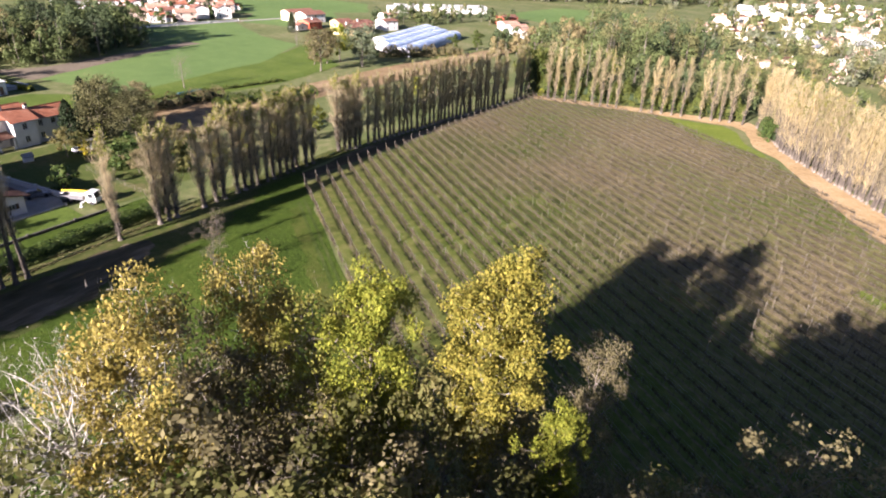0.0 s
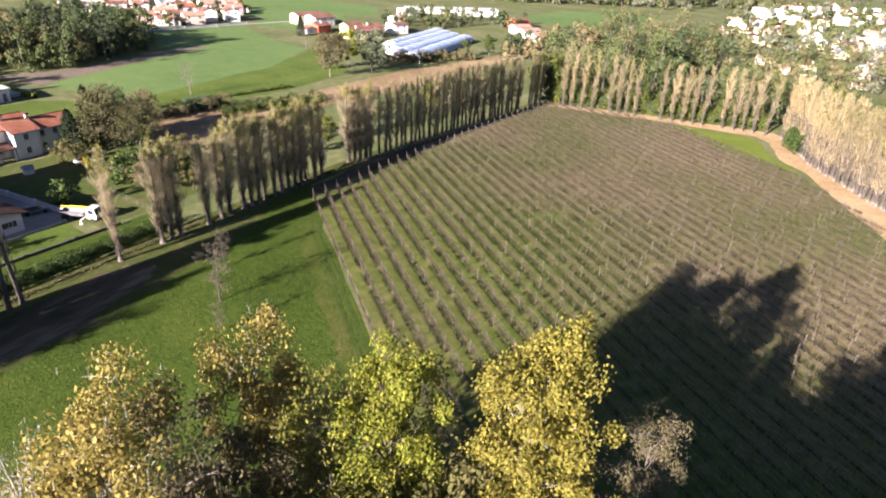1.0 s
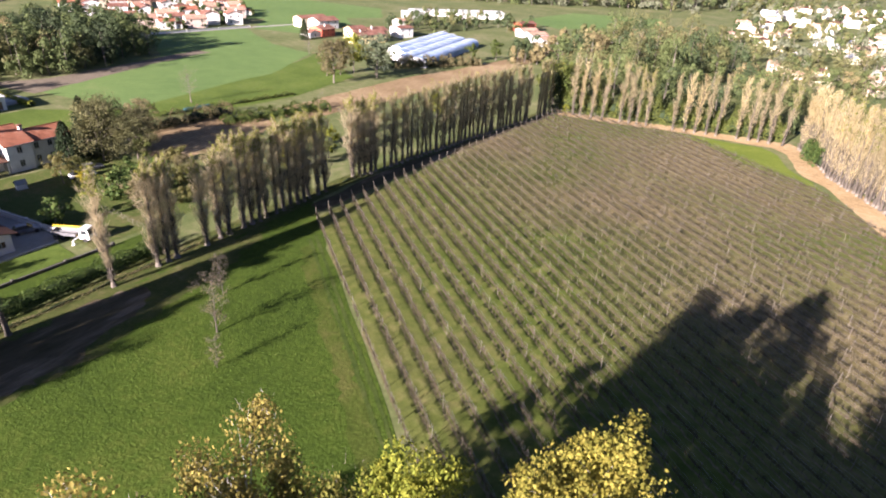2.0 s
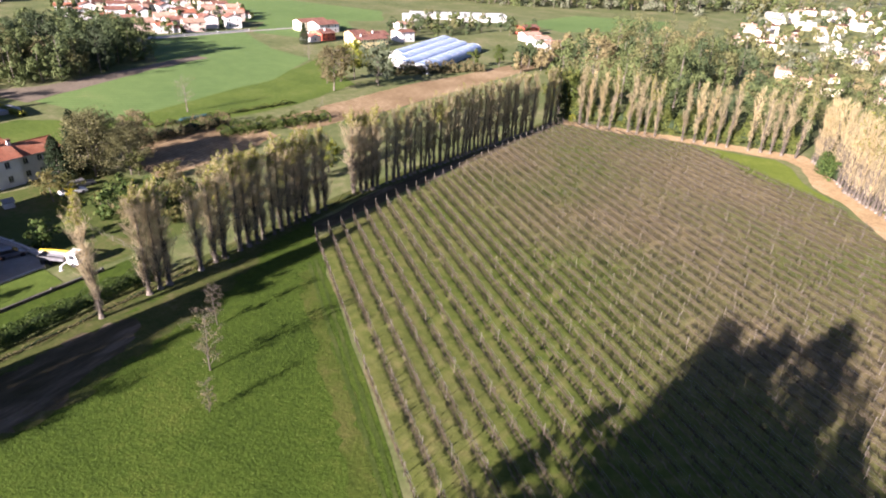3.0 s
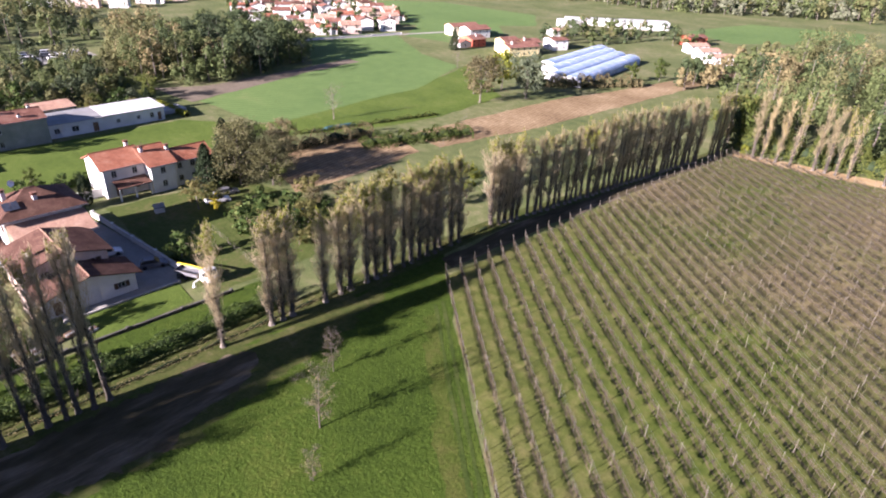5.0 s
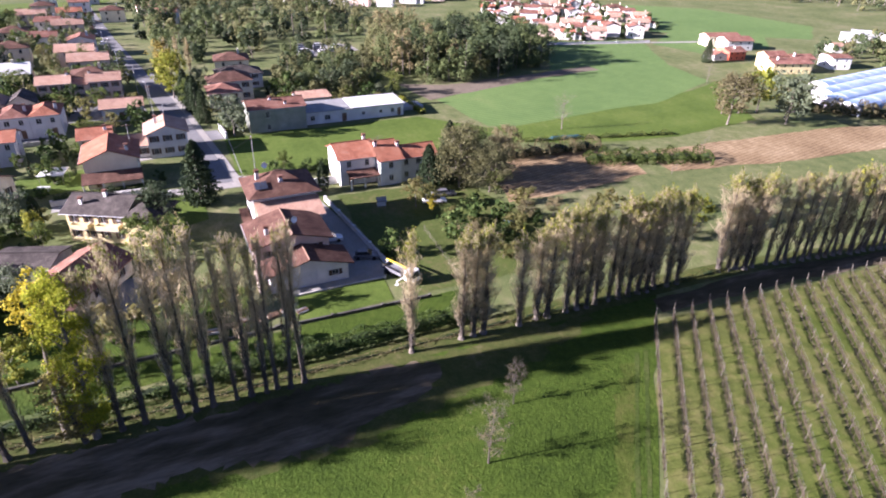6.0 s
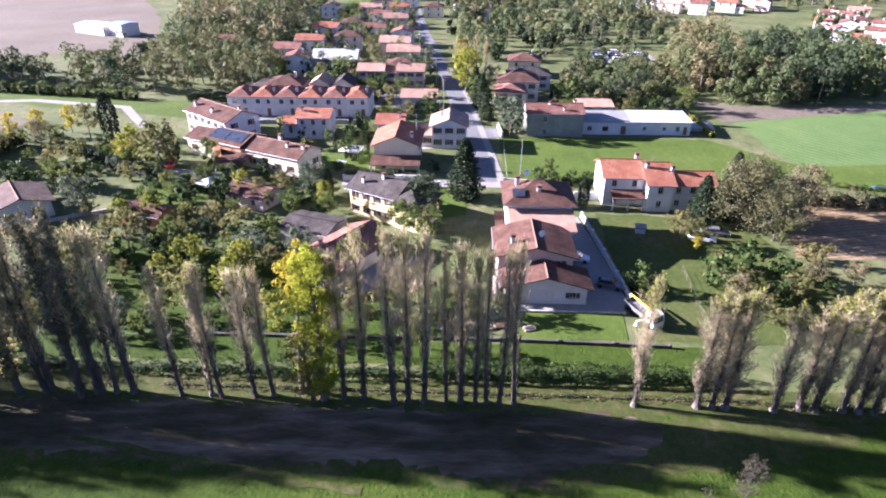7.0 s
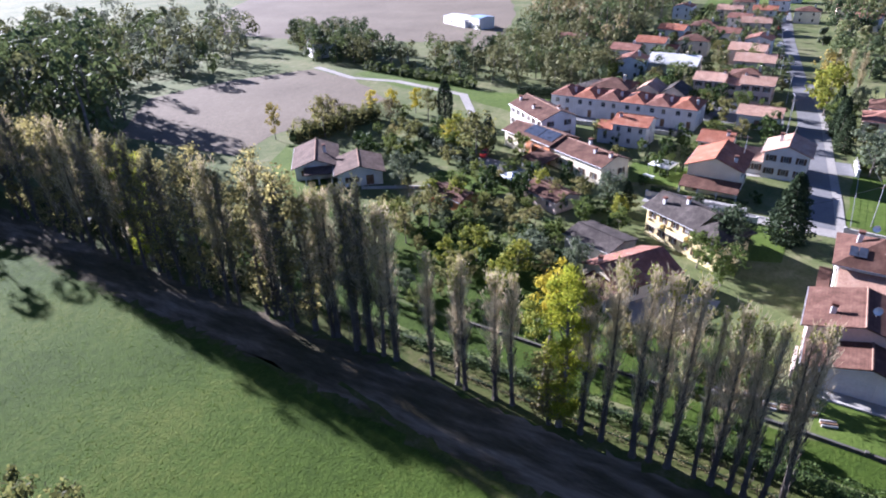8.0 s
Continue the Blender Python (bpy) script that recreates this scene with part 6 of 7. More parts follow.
def wood(label, spots, low, high, leafages, seed, leaf_n=420, size=0.55, slim=0.3, name="wood"):
    """A stand of trees too many to count: stems, and crowns of clumped leaves, each tree with its own build."""
    rng = np.random.default_rng(seed)
    ob = thing(name, label, "trees", "", None, "stuff")
    stems = Geo()
    parts_of = {k: Geo() for k in leafages}
    for x, y in spots:
        h = rng.uniform(low, high)
        r = h * slim * rng.uniform(0.7, 1.25)
        stems.tube([(x, y, 0), (x + rng.uniform(-0.4, 0.4), y + rng.uniform(-0.4, 0.4), h * 0.5), (x, y, h * 0.9)], [h * 0.018, h * 0.012, 0.03], 5, False)
        kind = leafages[rng.integers(len(leafages))]
        n = int(leaf_n * rng.uniform(0.7, 1.1))
        nc = max(7, min(22, n // 48))
        k = rng.uniform(0.08, 0.94, nc)
        pf = (1 - k) ** 0.7 if kind == "wood_dark" and rng.uniform() < 0.5 else np.sin(np.pi * (0.14 + 0.78 * k)) ** 0.7
        a = rng.uniform(0, 6.283, nc)
        q = rng.uniform(0.3, 1.0, nc) ** 0.5
        cc = np.stack([x + np.cos(a) * r * pf * q, y + np.sin(a) * r * pf * q, h * k], 1)
        pick = rng.integers(0, nc, n)
        d = rng.normal(size=(n, 3)) + (0, 0, 0.35)
        d /= np.linalg.norm(d, axis=1)[:, None]
        pos = cc[pick] + d * (r * rng.uniform(0.28, 0.46, nc) * (22 / nc) ** 0.3)[pick][:, None] * rng.uniform(0.84, 1.06, n)[:, None]
        pos[:, 2] = np.maximum(pos[:, 2], 0.2)
        parts_of[kind].leaves(pos, size, rng, d, 0.2)
    stems.make("trunks", "bark", ob)
    for k, g in parts_of.items():
        if g.v:
            g.make("crowns", k, ob)
    return ob


DARK = ["wood_dark", "wood_green", "wood_deep"]
MIXED = ["wood_green", "wood_olive", "wood_dark", "wood_dark", "wood_green", "wood_deep", "wood_olive"]
AUTUMN = ["wood_olive", "wood_tan", "wood_green", "wood_green", "wood_dark"]
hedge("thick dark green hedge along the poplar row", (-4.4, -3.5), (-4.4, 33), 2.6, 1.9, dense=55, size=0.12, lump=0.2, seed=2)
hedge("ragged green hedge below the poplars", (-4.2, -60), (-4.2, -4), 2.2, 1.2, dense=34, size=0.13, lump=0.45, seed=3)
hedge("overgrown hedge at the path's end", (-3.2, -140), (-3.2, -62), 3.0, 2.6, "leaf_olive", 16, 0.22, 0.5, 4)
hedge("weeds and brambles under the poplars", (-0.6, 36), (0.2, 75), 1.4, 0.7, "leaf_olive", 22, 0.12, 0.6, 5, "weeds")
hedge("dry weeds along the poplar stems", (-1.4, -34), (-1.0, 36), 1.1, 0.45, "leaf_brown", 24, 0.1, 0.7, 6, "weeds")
hedge("clipped bright green hedge by the terrace", (-98.2, 64.2), (-115, 63.6), 1.6, 1.5, "leaf_lime", 20, 0.2, 0.06, 7)
hedge("tall dark hedge behind the white building", (-112, 34), (-117, 63), 2.0, 2.6, "leaf_dark", 16, 0.25, 0.1, 8)
hedge("long dark clipped hedge behind the terraced houses", (-126.5, -82), (-139, -38), 2.2, 2.6, "leaf_dark", 14, 0.28, 0.04, 9)
hedge("dark field hedge between meadow and stubble", (-67, 78), (-58, 118), 1.5, 0.9, "leaf_green", 22, 0.16, 0.6, 10)
hedge("dark scrub beside the stubble field", (-50, 84), (-40, 112), 6.0, 2.0, "leaf_green", 22, 0.19, 0.5, 11, "scrub")
hedge("grey-brown scrub on the field's edge", (-58, 66), (-56, 92), 4.0, 2.6, "leaf_brown", 20, 0.19, 0.6, 12, "scrub")
hedge("garden hedge round the arched house", (-61, -64), (-57, -42), 2.0, 2.2, "leaf_hedge", 20, 0.2, 0.2, 13)
hedge("dark garden hedge beyond the bungalow lawn", (-64, -62), (-76, -84), 2.4, 2.6, "leaf_dark", 16, 0.24, 0.25, 14)
hedge("field-edge bushes by the ploughed field", (-58, -112), (-86, -106), 5.0, 4.5, "leaf_olive", 10, 0.32, 0.4, 15)
hedge("green garden hedge behind the lane", (-69, -24), (-69, -6), 1.4, 1.3, "leaf_hedge", 20, 0.18, 0.2, 16)
hedge("low hedge at the meadow's edge", (-67, 22), (-68, 64), 1.6, 1.4, "leaf_hedge", 18, 0.18, 0.4, 17)
hedge("trees and bushes behind the far poplars", (12, 155.5), (72, 162.5), 3.5, 6.0, "leaf_green", 18, 0.22, 0.5, 18)
hedge("round green bush by the earth track", (78.5, 150.5), (82, 143), 4.0, 4.6, "leaf_hedge", 22, 0.25, 0.1, 19, "bush")
hedge("bushes below the greenhouses", (-60, 172), (-38, 200), 4.0, 3.4, "leaf_brown", 10, 0.3, 0.5, 20, "scrub")
hedge("tall hedge by the forecourt", (-104, 11), (-100, 14), 3.0, 4.0, "leaf_green", 14, 0.25, 0.3, 21)
hedge("field hedge by the farm lane", (-128, -98), (-136, -150), 3.0, 2.8, "leaf_green", 10, 0.32, 0.5, 22)

wood("dense dark wood at the field's end", scatter([(-131, 104), (-138, 127), (-148, 138), (-172, 142), (-200, 142), (-200, 104), (-172, 92)], 62, 4.8, 1), 10, 15, DARK + ["wood_dark"], 1, 1200, 0.38, 0.34)
wood("mixed autumn wood beside the fields", scatter([(-134, 74), (-131, 86), (-131, 104), (-172, 92), (-215, 104), (-225, 96), (-172, 74), (-150, 72)], 48, 5.0, 41), 9, 16, ["wood_olive", "wood_green", "wood_tan", "wood_green", "wood_dark", "wood_olive"], 41, 1200, 0.37, 0.34)
wood("trees behind the houses and the car park", scatter([(-128, 64), (-122, 42), (-128, 34), (-152, 33), (-182, 40), (-182, 80), (-150, 64)], 52, 4.6, 2), 4, 10, MIXED, 2, 1000, 0.3, 0.36)
wood("mixed trees beyond the village", scatter([(-176, 6), (-186, 34), (-216, 45), (-226, 92), (-420, 120), (-420, -20), (-250, -8), (-190, 2)], 130, 6.4, 3), 7, 14, MIXED, 3, 480, 0.58, 0.4)
wood("tall dark wood at the meadow's end", scatter([(-50, -166), (-30, -146), (-8, -150), (8, -158), (80, -160), (80, -190), (10, -225), (-52, -240), (-62, -200)], 120, 5.2, 4), 23, 29, ["wood_green", "wood_olive", "wood_dark", "wood_green"], 4, 560, 0.72, 0.22)
wood("hazy trees round the distant farm", scatter([(-58, -206), (-100, -204), (-130, -196), (-156, -228), (-200, -330), (-120, -420), (-40, -330)], 85, 6.5, 5), 10, 18, ["wood_green", "wood_grey", "wood_olive"], 5, 440, 0.68, 0.36)
wood("tree belt along the farm lane", scatter([(-140, -152), (-150, -146), (-186, -205), (-172, -226), (-142, -184)], 44, 4.4, 6), 8, 13, ["wood_green", "wood_dark", "wood_olive"], 6, 760, 0.42, 0.36)
wood("tree belt between two fields", scatter([(-131, -70), (-139, -98), (-142, -140), (-164, -138), (-200, -108), (-240, -136), (-262, -80), (-200, -76), (-152, -62)], 100, 5.0, 7), 6, 12, ["wood_green", "wood_dark", "wood_olive", "wood_olive"], 7, 460, 0.48, 0.38)
wood("big trees behind the village", scatter([(-205, -76), (-262, -84), (-330, -80), (-400, -130), (-300, -150), (-245, -130)], 80, 5.5, 8), 12, 20, ["wood_olive", "wood_green", "wood_tan"], 8, 320, 0.6)
wood("trees between the village houses", scatter([(-130, -70), (-160, -64), (-330, -60), (-330, -30), (-250, -24), (-200, -14), (-152, -9), (-150, -34), (-130, -48)], 95, 6.5, 9), 4, 9, ["wood_green", "wood_dark", "wood_olive"], 9, 320, 0.34)
wood("tall autumn trees behind the far poplars", scatter([(6, 162), (40, 166), (72, 169), (60, 215), (26, 300), (-10, 290), (-14, 230)], 62, 5.6, 10), 10, 19, AUTUMN + ["wood_dark", "wood_olive"], 10, 1300, 0.37, 0.34)
wood("lower garden trees beyond the poplar corner", scatter([(72, 172), (100, 162), (150, 190), (130, 300), (60, 330), (40, 310), (62, 215)], 95, 5.5, 42), 4.5, 9.5, ["wood_green", "wood_olive", "wood_tan", "wood_dark"], 42, 700, 0.27, 0.36)
wood("long dark belt of trees on the horizon", scatter([(-240, 452), (-190, 436), (-120, 446), (-40, 505), (10, 590), (70, 610), (40, 650), (-120, 540), (-230, 480)], 150, 6.0, 43), 11, 17, ["wood_dark", "wood_green", "wood_grey", "wood_olive"], 43, 200, 0.95, 0.36)
wood("distant belt of trees", scatter([(-160, 430), (20, 520), (40, 700), (200, 760), (140, 900), (-200, 620), (-420, 480), (-420, 400)], 190, 8.0, 11), 11, 17, ["wood_green", "wood_olive", "wood_grey"], 11, 220, 0.85)
wood("distant trees beyond the town", scatter([(-345, 160), (-420, 120), (-560, 200), (-520, 400), (-380, 360)], 120, 8.0, 12), 10, 16, ["wood_green", "wood_grey", "wood_olive"], 12, 220, 0.85)
wood("trees of the northern hamlet", scatter([(-112, 226), (-118, 262), (-130, 296), (-92, 320), (-60, 320), (-64, 296), (-88, 280), (-98, 252)], 36, 5.0, 13), 5, 9, ["wood_green", "wood_dark", "wood_olive"], 13, 320, 0.5)
wood("trees along the fields by the greenhouses", scatter([(-34, 205), (-22, 205), (-4, 300), (-30, 300)], 40, 4.0, 14), 5, 10, AUTUMN, 14, 340, 0.5)
wood("trees among the town houses", scatter([(20, 345), (130, 350), (170, 640), (20, 640)], 150, 7.0, 15), 5, 10, ["wood_green", "wood_dark", "wood_grey", "wood_olive"], 15, 200, 0.8)
wood("grey-green trees between the town gardens", scatter([(66, 240), (130, 236), (150, 330), (120, 352), (20, 352), (34, 318)], 52, 5.5, 44), 6, 12, ["wood_grey", "wood_olive", "wood_green"], 44, 320, 0.5, 0.36)
wood("bushes among the distant houses", scatter([(-182, 172), (-178, 226), (-215, 250), (-300, 268), (-335, 205), (-240, 156)], 110, 5.5, 16), 3, 7, ["wood_green", "wood_dark"], 16, 200, 0.7)

# single trees, garden by garden
plant("spruce", -58.4, 1.6, 12.5, 1.15, label="large dark pointed evergreen by the lane")
plant("cedar", -51.0, -6.5, 8, 0.8)
plant("big_olive", -46.6, 50.5, 13, 1.0)
plant("big_olive", -42.0, 55.0, 10, 1.0)
plant("big_olive", -51.0, 54.0, 11, 1.0)
plant("cedar", -46.5, -5.5, 9, 1.0)
plant("green", -42.0, -9.0, 6.5, 1.1)
plant("green_b", -38.5, -5.0, 6, 1.0)
for i, (x, y) in enumerate(scatter([(-13, 38), (-33, 40), (-38, 58), (-14, 66)], 14, 3.6, 25)):
    plant(("brush", "olive", "bush", "brown")[i % 4], x, y, rnd.uniform(2.5, 5.0), rnd.uniform(1.0, 1.3))
plant("spruce", -51.0, 50.0, 13, 0.9)
plant("spruce", -48.6, 44.5, 9.5, 1.1)
plant("olive", -41.0, 38.5, 6, 1.1, label="rounded brownish garden tree on shaded lawn")
plant("olive", -39.2, 41.0, 5, 1.1)
plant("green", -40.8, 55.6, 5, 1.0)
plant("brown", -52, 62, 8, 1.0)
plant("brown", -58, 68, 8, 1.0)
plant("cypress", -55.2, 24.4, 6, 1.5)
for i in range(5):
    plant("bush", -66.5 + rnd.uniform(-1, 1), 17 + 3.2 * i, rnd.uniform(2, 3.6))
plant("green", -68.7, 19.3, 4.5)
plant("bare", -70, 41, 5, 0.9)
plant("bare", -72.5, 93, 9, 0.9, label="bare tree on the field edge")
plant("grey", -97.2, 12.8, 10, 1.1, label="large grey-green street tree")
for x, y, k, hh in ((-112, 7.5, "spruce", 9), (-118, 6.2, "cypress", 11), (-124, 5.6, "spruce", 10), (-128, 4.6, "green", 8), (-134, 4.5, "spruce", 10), (-141, 1.6, "lime", 13), (-147, 1.0, "lime", 12), (-153, 0.6, "gold", 13), (-158, 2.0, "poplar_leafy", 15), (-160, 5.0, "poplar_leafy", 15), (-162, 8.0, "poplar_leafy", 14)):
    plant(k, x, y, hh)
plant("olive", -67.6, -63.0, 12, 1.1, label="large yellowing willow by the yard")
plant("lime", -72.0, -71.0, 9, 1.0)
plant("yellow", -74.5, -74.5, 6, 1.2)
plant("cypress", -93.0, -87.6, 11, 1.6)
for x, y in ((-88.4, -110), (-92, -105), (-95.5, -99.4)):
    plant("yellow", x, y, 7.5, 0.8, label="golden yellow autumn tree in a short row")
plant("olive", -91, -92, 9, 0.9)
plant("brown", -84, -100, 7, 1.0)
plant("green", -70.5, -53.4, 7.5, 0.9, label="dark round tree before the arch")
plant("cypress", -75.6, -64.4, 8.5, 1.7)
plant("grey", -56.5, -28.4, 7.5, 0.85)
plant("cypress", -57.4, -25.2, 6, 1.4)
plant("grey", -47.2, -69.6, 7.5, 1.05, label="large round grey-green tree by the bungalow")
plant("green", -58, -76, 6, 1.1)
plant("green", -60, -82, 6, 1.1)
plant("olive", -66, -108, 11, 0.9)
plant("gold", -58, -118, 9, 0.7)
plant("olive", -70, -104, 8, 1.0)
plant("brown", -74, -112, 8, 1.0)
plant("yellow", -38, 40.5, 3.4, 0.9, label="small bright yellow tree on the lawn")
for x, y, k, hh in ((-24.4, 27.6, "bush", 4.4), (-20.0, 44, "brush", 3), (-22, 47, "bush", 3), (-24, 51, "brush", 3.4), (-16, 46, "brush", 3), (-13, 52, "lime", 5), (-14, 60, "lime", 5), (-18, 56, "brush", 3.4), (-26, 56, "bush", 2.6), (-30, 50, "bush", 2.2), (-29, 44, "brush", 2.0), (-34, 58, "brush", 3.5), (-20, 64, "olive", 7), (-12, 68, "lime", 6), (-18, 72, "olive", 6), (-12, 80, "lime", 7), (-20, 84, "brush", 4), (-26, 72, "brush", 4), (-12, 92, "olive", 7), (-16, 102, "brush", 5), (-14, 112, "olive", 6), (-10, 122, "lime", 7), (-12, 136, "olive", 7)):
    plant(k, x, y, hh)
for i, (x, y) in enumerate(scatter([(-8.5, -66), (-8.5, 0), (-22, 4), (-34, -30), (-40, -66)], 34, 4.2, 21)):
    plant(("lime", "green", "olive", "grey", "green", "brush", "bare", "lime")[i % 8], x, y, rnd.uniform(3.5, 7.5), rnd.uniform(0.8, 1.2))
for i, (x, y) in enumerate(scatter([(-40, -22), (-36, -34), (-44, -62), (-58, -58), (-62, -40), (-52, -24)], 26, 3.8, 22)):
    plant(("green", "olive", "bush", "lime", "brush", "green_b")[i % 6], x, y, rnd.uniform(2.5, 6), rnd.uniform(0.8, 1.2))
for i, (x, y) in enumerate(scatter([(-6, -70), (-22, -70), (-26, -80), (-16, -100), (-8, -130)], 14, 4.2, 23)):
    plant(("olive", "green", "brown", "olive")[i % 4], x, y, rnd.uniform(4, 8), rnd.uniform(0.8, 1.2))
for i, (x, y) in enumerate(scatter([(-108, -8), (-124, -6), (-152, -12), (-180, -14), (-182, -72), (-150, -66), (-126, -50), (-124, -12)], 46, 4.0, 26)):
    plant(("green", "bush", "cypress", "brush", "olive", "bush", "green_b")[i % 7], x, y, rnd.uniform(2.2, 5.5))
for i, (x, y) in enumerate(scatter([(-60, -60), (-80, -66), (-92, -86), (-74, -98), (-58, -92)], 22, 3.6, 27)):
    plant(("green", "brush", "olive", "bush", "cypress")[i % 5], x, y, rnd.uniform(2.2, 5.5))
for i, (x, y) in enumerate(scatter([(-76, -34), (-90, -46), (-108, -40), (-108, -14), (-92, -8), (-76, -8)], 22, 4.5, 24)):
    plant(("bush", "green", "bush", "brush", "cypress")[i % 5], x, y, rnd.uniform(2, 5))
for x, y, k, hh in ((-59, 138, "brown", 14), (-64.5, 155, "lime", 13), (-66, 150, "olive", 12), (-53.5, 154, "grey", 14), (-57, 158, "olive", 11), (-68, 145, "green", 8), (-126, 198, "spruce", 9), (-100, 172, "bare", 6), (-44, 204, "green", 7), (-38, 214, "green", 8)):
    plant(k, x, y, hh)
plant("green_b", 9.8, 155.5, 13, 0.9, label="dense green tree at the corner of the rows")
plant("green_b", 13.5, 157.5, 12, 0.9)
plant("cypress", 11.0, 152.6, 11, 1.6)
plant("lime", 16.0, 150.5, 3.0, 0.9)


def footprints():
    """The ground that the buildings stand on, as boxes (x0, x1, y0, y1)."""
    out = []
    for ob in [o for o in scene.objects if o.parent is None and o.name.split(".")[0] in ("house", "shed", "terrace")]:
        pts = [ob.matrix_basis @ c.matrix_basis @ Vector(q) for c in ob.children if c.name.split(".")[0] in ("wall", "porch_roof", "roof") for q in c.bound_box]
        if pts:
            out.append((min(p.x for p in pts), max(p.x for p in pts), min(p.y for p in pts), max(p.y for p in pts)))
    return out


BUILT = footprints()


def shrubs(poly, n, gap, seed, kinds, low, high, wide=(0.9, 1.25)):
    """Garden shrubs and trees scattered over a plot, none within a building or on the road."""
    r = random.Random(seed)
    for i, (x, y) in enumerate(scatter(poly, n, gap, seed)):
        if any(a - 1.2 < x < b + 1.2 and c - 1.2 < y < d + 1.2 for a, b, c, d in BUILT):
            continue
        plant(kinds[i % len(kinds)], x, y, r.uniform(low, high), r.uniform(*wide))


shrubs([(-14, -30), (-26, -6), (-48, -2), (-62, -12), (-64, -40), (-60, -66), (-42, -72), (-30, -60)], 44, 3.6, 61, ("bush", "green", "brush", "green_b", "bush", "olive", "cedar", "bush"), 2.2, 5.5)
shrubs([(-64, -42), (-72, -34), (-88, -40), (-104, -52), (-106, -24), (-90, -4), (-68, -2), (-70, -22)], 36, 3.6, 62, ("bush", "green", "bush", "cypress", "brush"), 1.8, 4.2)
shrubs([(-108, -2), (-124, -8), (-178, -14), (-182, -70), (-150, -64), (-124, -52), (-108, -22)], 54, 4.2, 63, ("bush", "green", "green_b", "bush", "cypress", "olive"), 2.4, 6.0)
shrubs([(-104, 14), (-110, 62), (-128, 66), (-150, 34), (-150, 6), (-112, 8)], 52, 3.8, 64, ("green", "bush", "green_b", "olive", "spruce", "grey"), 2.6, 7.5)
shrubs([(-26, -70), (-62, -70), (-90, -92), (-96, -112), (-60, -108), (-34, -100)], 14, 5.0, 65, ("olive", "green", "bush", "brush", "green_b"), 2.4, 6.0)
shrubs([(-180, -6), (-184, -20), (-300, -34), (-330, -66), (-200, -74)], 44, 6.5, 67, ("green", "olive", "green", "bush"), 3.0, 7.0)


# ---- distant houses ----
def far_house(label, w, d, eave, wall, tile, roof="gx", win=(2, 0, 0, 0), wing=0.0):
    ob = house(label, 0, 0, 0, group="distant houses")
    block(ob, -w / 2, -d / 2, w, d, eave, w * 0.16, roof, wall, tile, win, 2 if eave > 4 else 1, over=0.4, far=True)
    if wing:
        block(ob, w / 2, -d / 2 + 1, wing, d - 2, eave * 0.62, 1.0, "gx", wall, tile, (1, 0, 0, 0), 1, over=0.3, far=True)
    q = Geo()
    q.box(w * 0.2, w * 0.2 + 0.7, -0.3, 0.4, eave, eave + w * 0.16 + 1.1)
    q.make("chimney", wall, ob)
    return ob


FAR_HOUSES = [
    far_house("distant white house with red tiled roof", 10, 9, 5.6, "white_wall", "tile_red"),
    far_house("distant white house with orange roof and low wing", 11, 9, 5.4, "white_wall", "tile_orange", "gx", (2, 0, 0, 0), 4.5),
    far_house("distant cream house with hipped brown roof", 11, 10, 5.6, "cream_wall", "tile_brown", "hip"),
    far_house("distant pink house with faded roof", 12, 8.5, 5.2, "pink_wall", "tile_pale"),
    far_house("distant tall white house with gabled red front", 9, 10, 6.0, "white_wall", "tile_red", "gy", (2, 0, 0, 0)),
    far_house("distant low white building with pale roof", 16, 10, 4.0, "cream_wall", "white_sheet", "gx", (3, 0, 0, 0)),
]
FIRST = [(-201.5, -93, 100), (-205, -62, 92), (-214, -48, 95), (-203, -27, 88), (-166, -58, 95), (-176, -46, 90)]
for ob, (x, y, a) in zip(FAR_HOUSES, FIRST):
    ob.matrix_basis = pose(x, y, 0, 0, 0, a)
spots = [(-252, -52, 92, 2), (-280, -42, 85, 0), (-310, -52, 90, 3), (-312, -36, 95, 1), (-308, -74, 88, 4), (-296, 8, 80, 0), (-270, -34, 95, 3), (-236, -40, 90, 0), (-238, -62, 85, 1), (-340, -50, 95, 2), (-352, -34, 90, 0), (-372, -52, 85, 4), (-390, -36, 92, 1), (-330, 0, 95, 3),
         (-312, -17, 90, 2), (-158, -20, 90, 2), (-184, -22, 92, 3), (-186, -66, 88, 0), (-222, -26, 90, 4), (-150, -185, 60, 4), (-130, -52, 90, 2), (-168, 22, 85, 2)]
for x, y, a, k in spots:
    copy_thing(FAR_HOUSES[k], pose(x, y, 0, 0, 0, a))
for i, (x, y) in enumerate(scatter([(-186, 174), (-183, 222), (-214, 246), (-300, 264), (-332, 202), (-240, 160)], 58, 11, 31)):
    k = rnd.uniform(0.62, 0.88)
    copy_thing(FAR_HOUSES[(i * 7) % 5], pose(x, y, 0, 0, 0, rnd.choice([60, 64, 68, 150])) @ Matrix.Diagonal((k, k, k, 1)))
for i, (x, y) in enumerate(scatter([(24, 350), (112, 352), (170, 640), (30, 640)], 70, 12, 32)):
    k = rnd.uniform(0.5, 0.75)
    copy_thing(FAR_HOUSES[(3, 5, 2, 3, 5)[i % 5]], pose(x, y, 0, 0, 0, rnd.choice([10, 15, 100, 170])) @ Matrix.Diagonal((k, k, k, 1)))
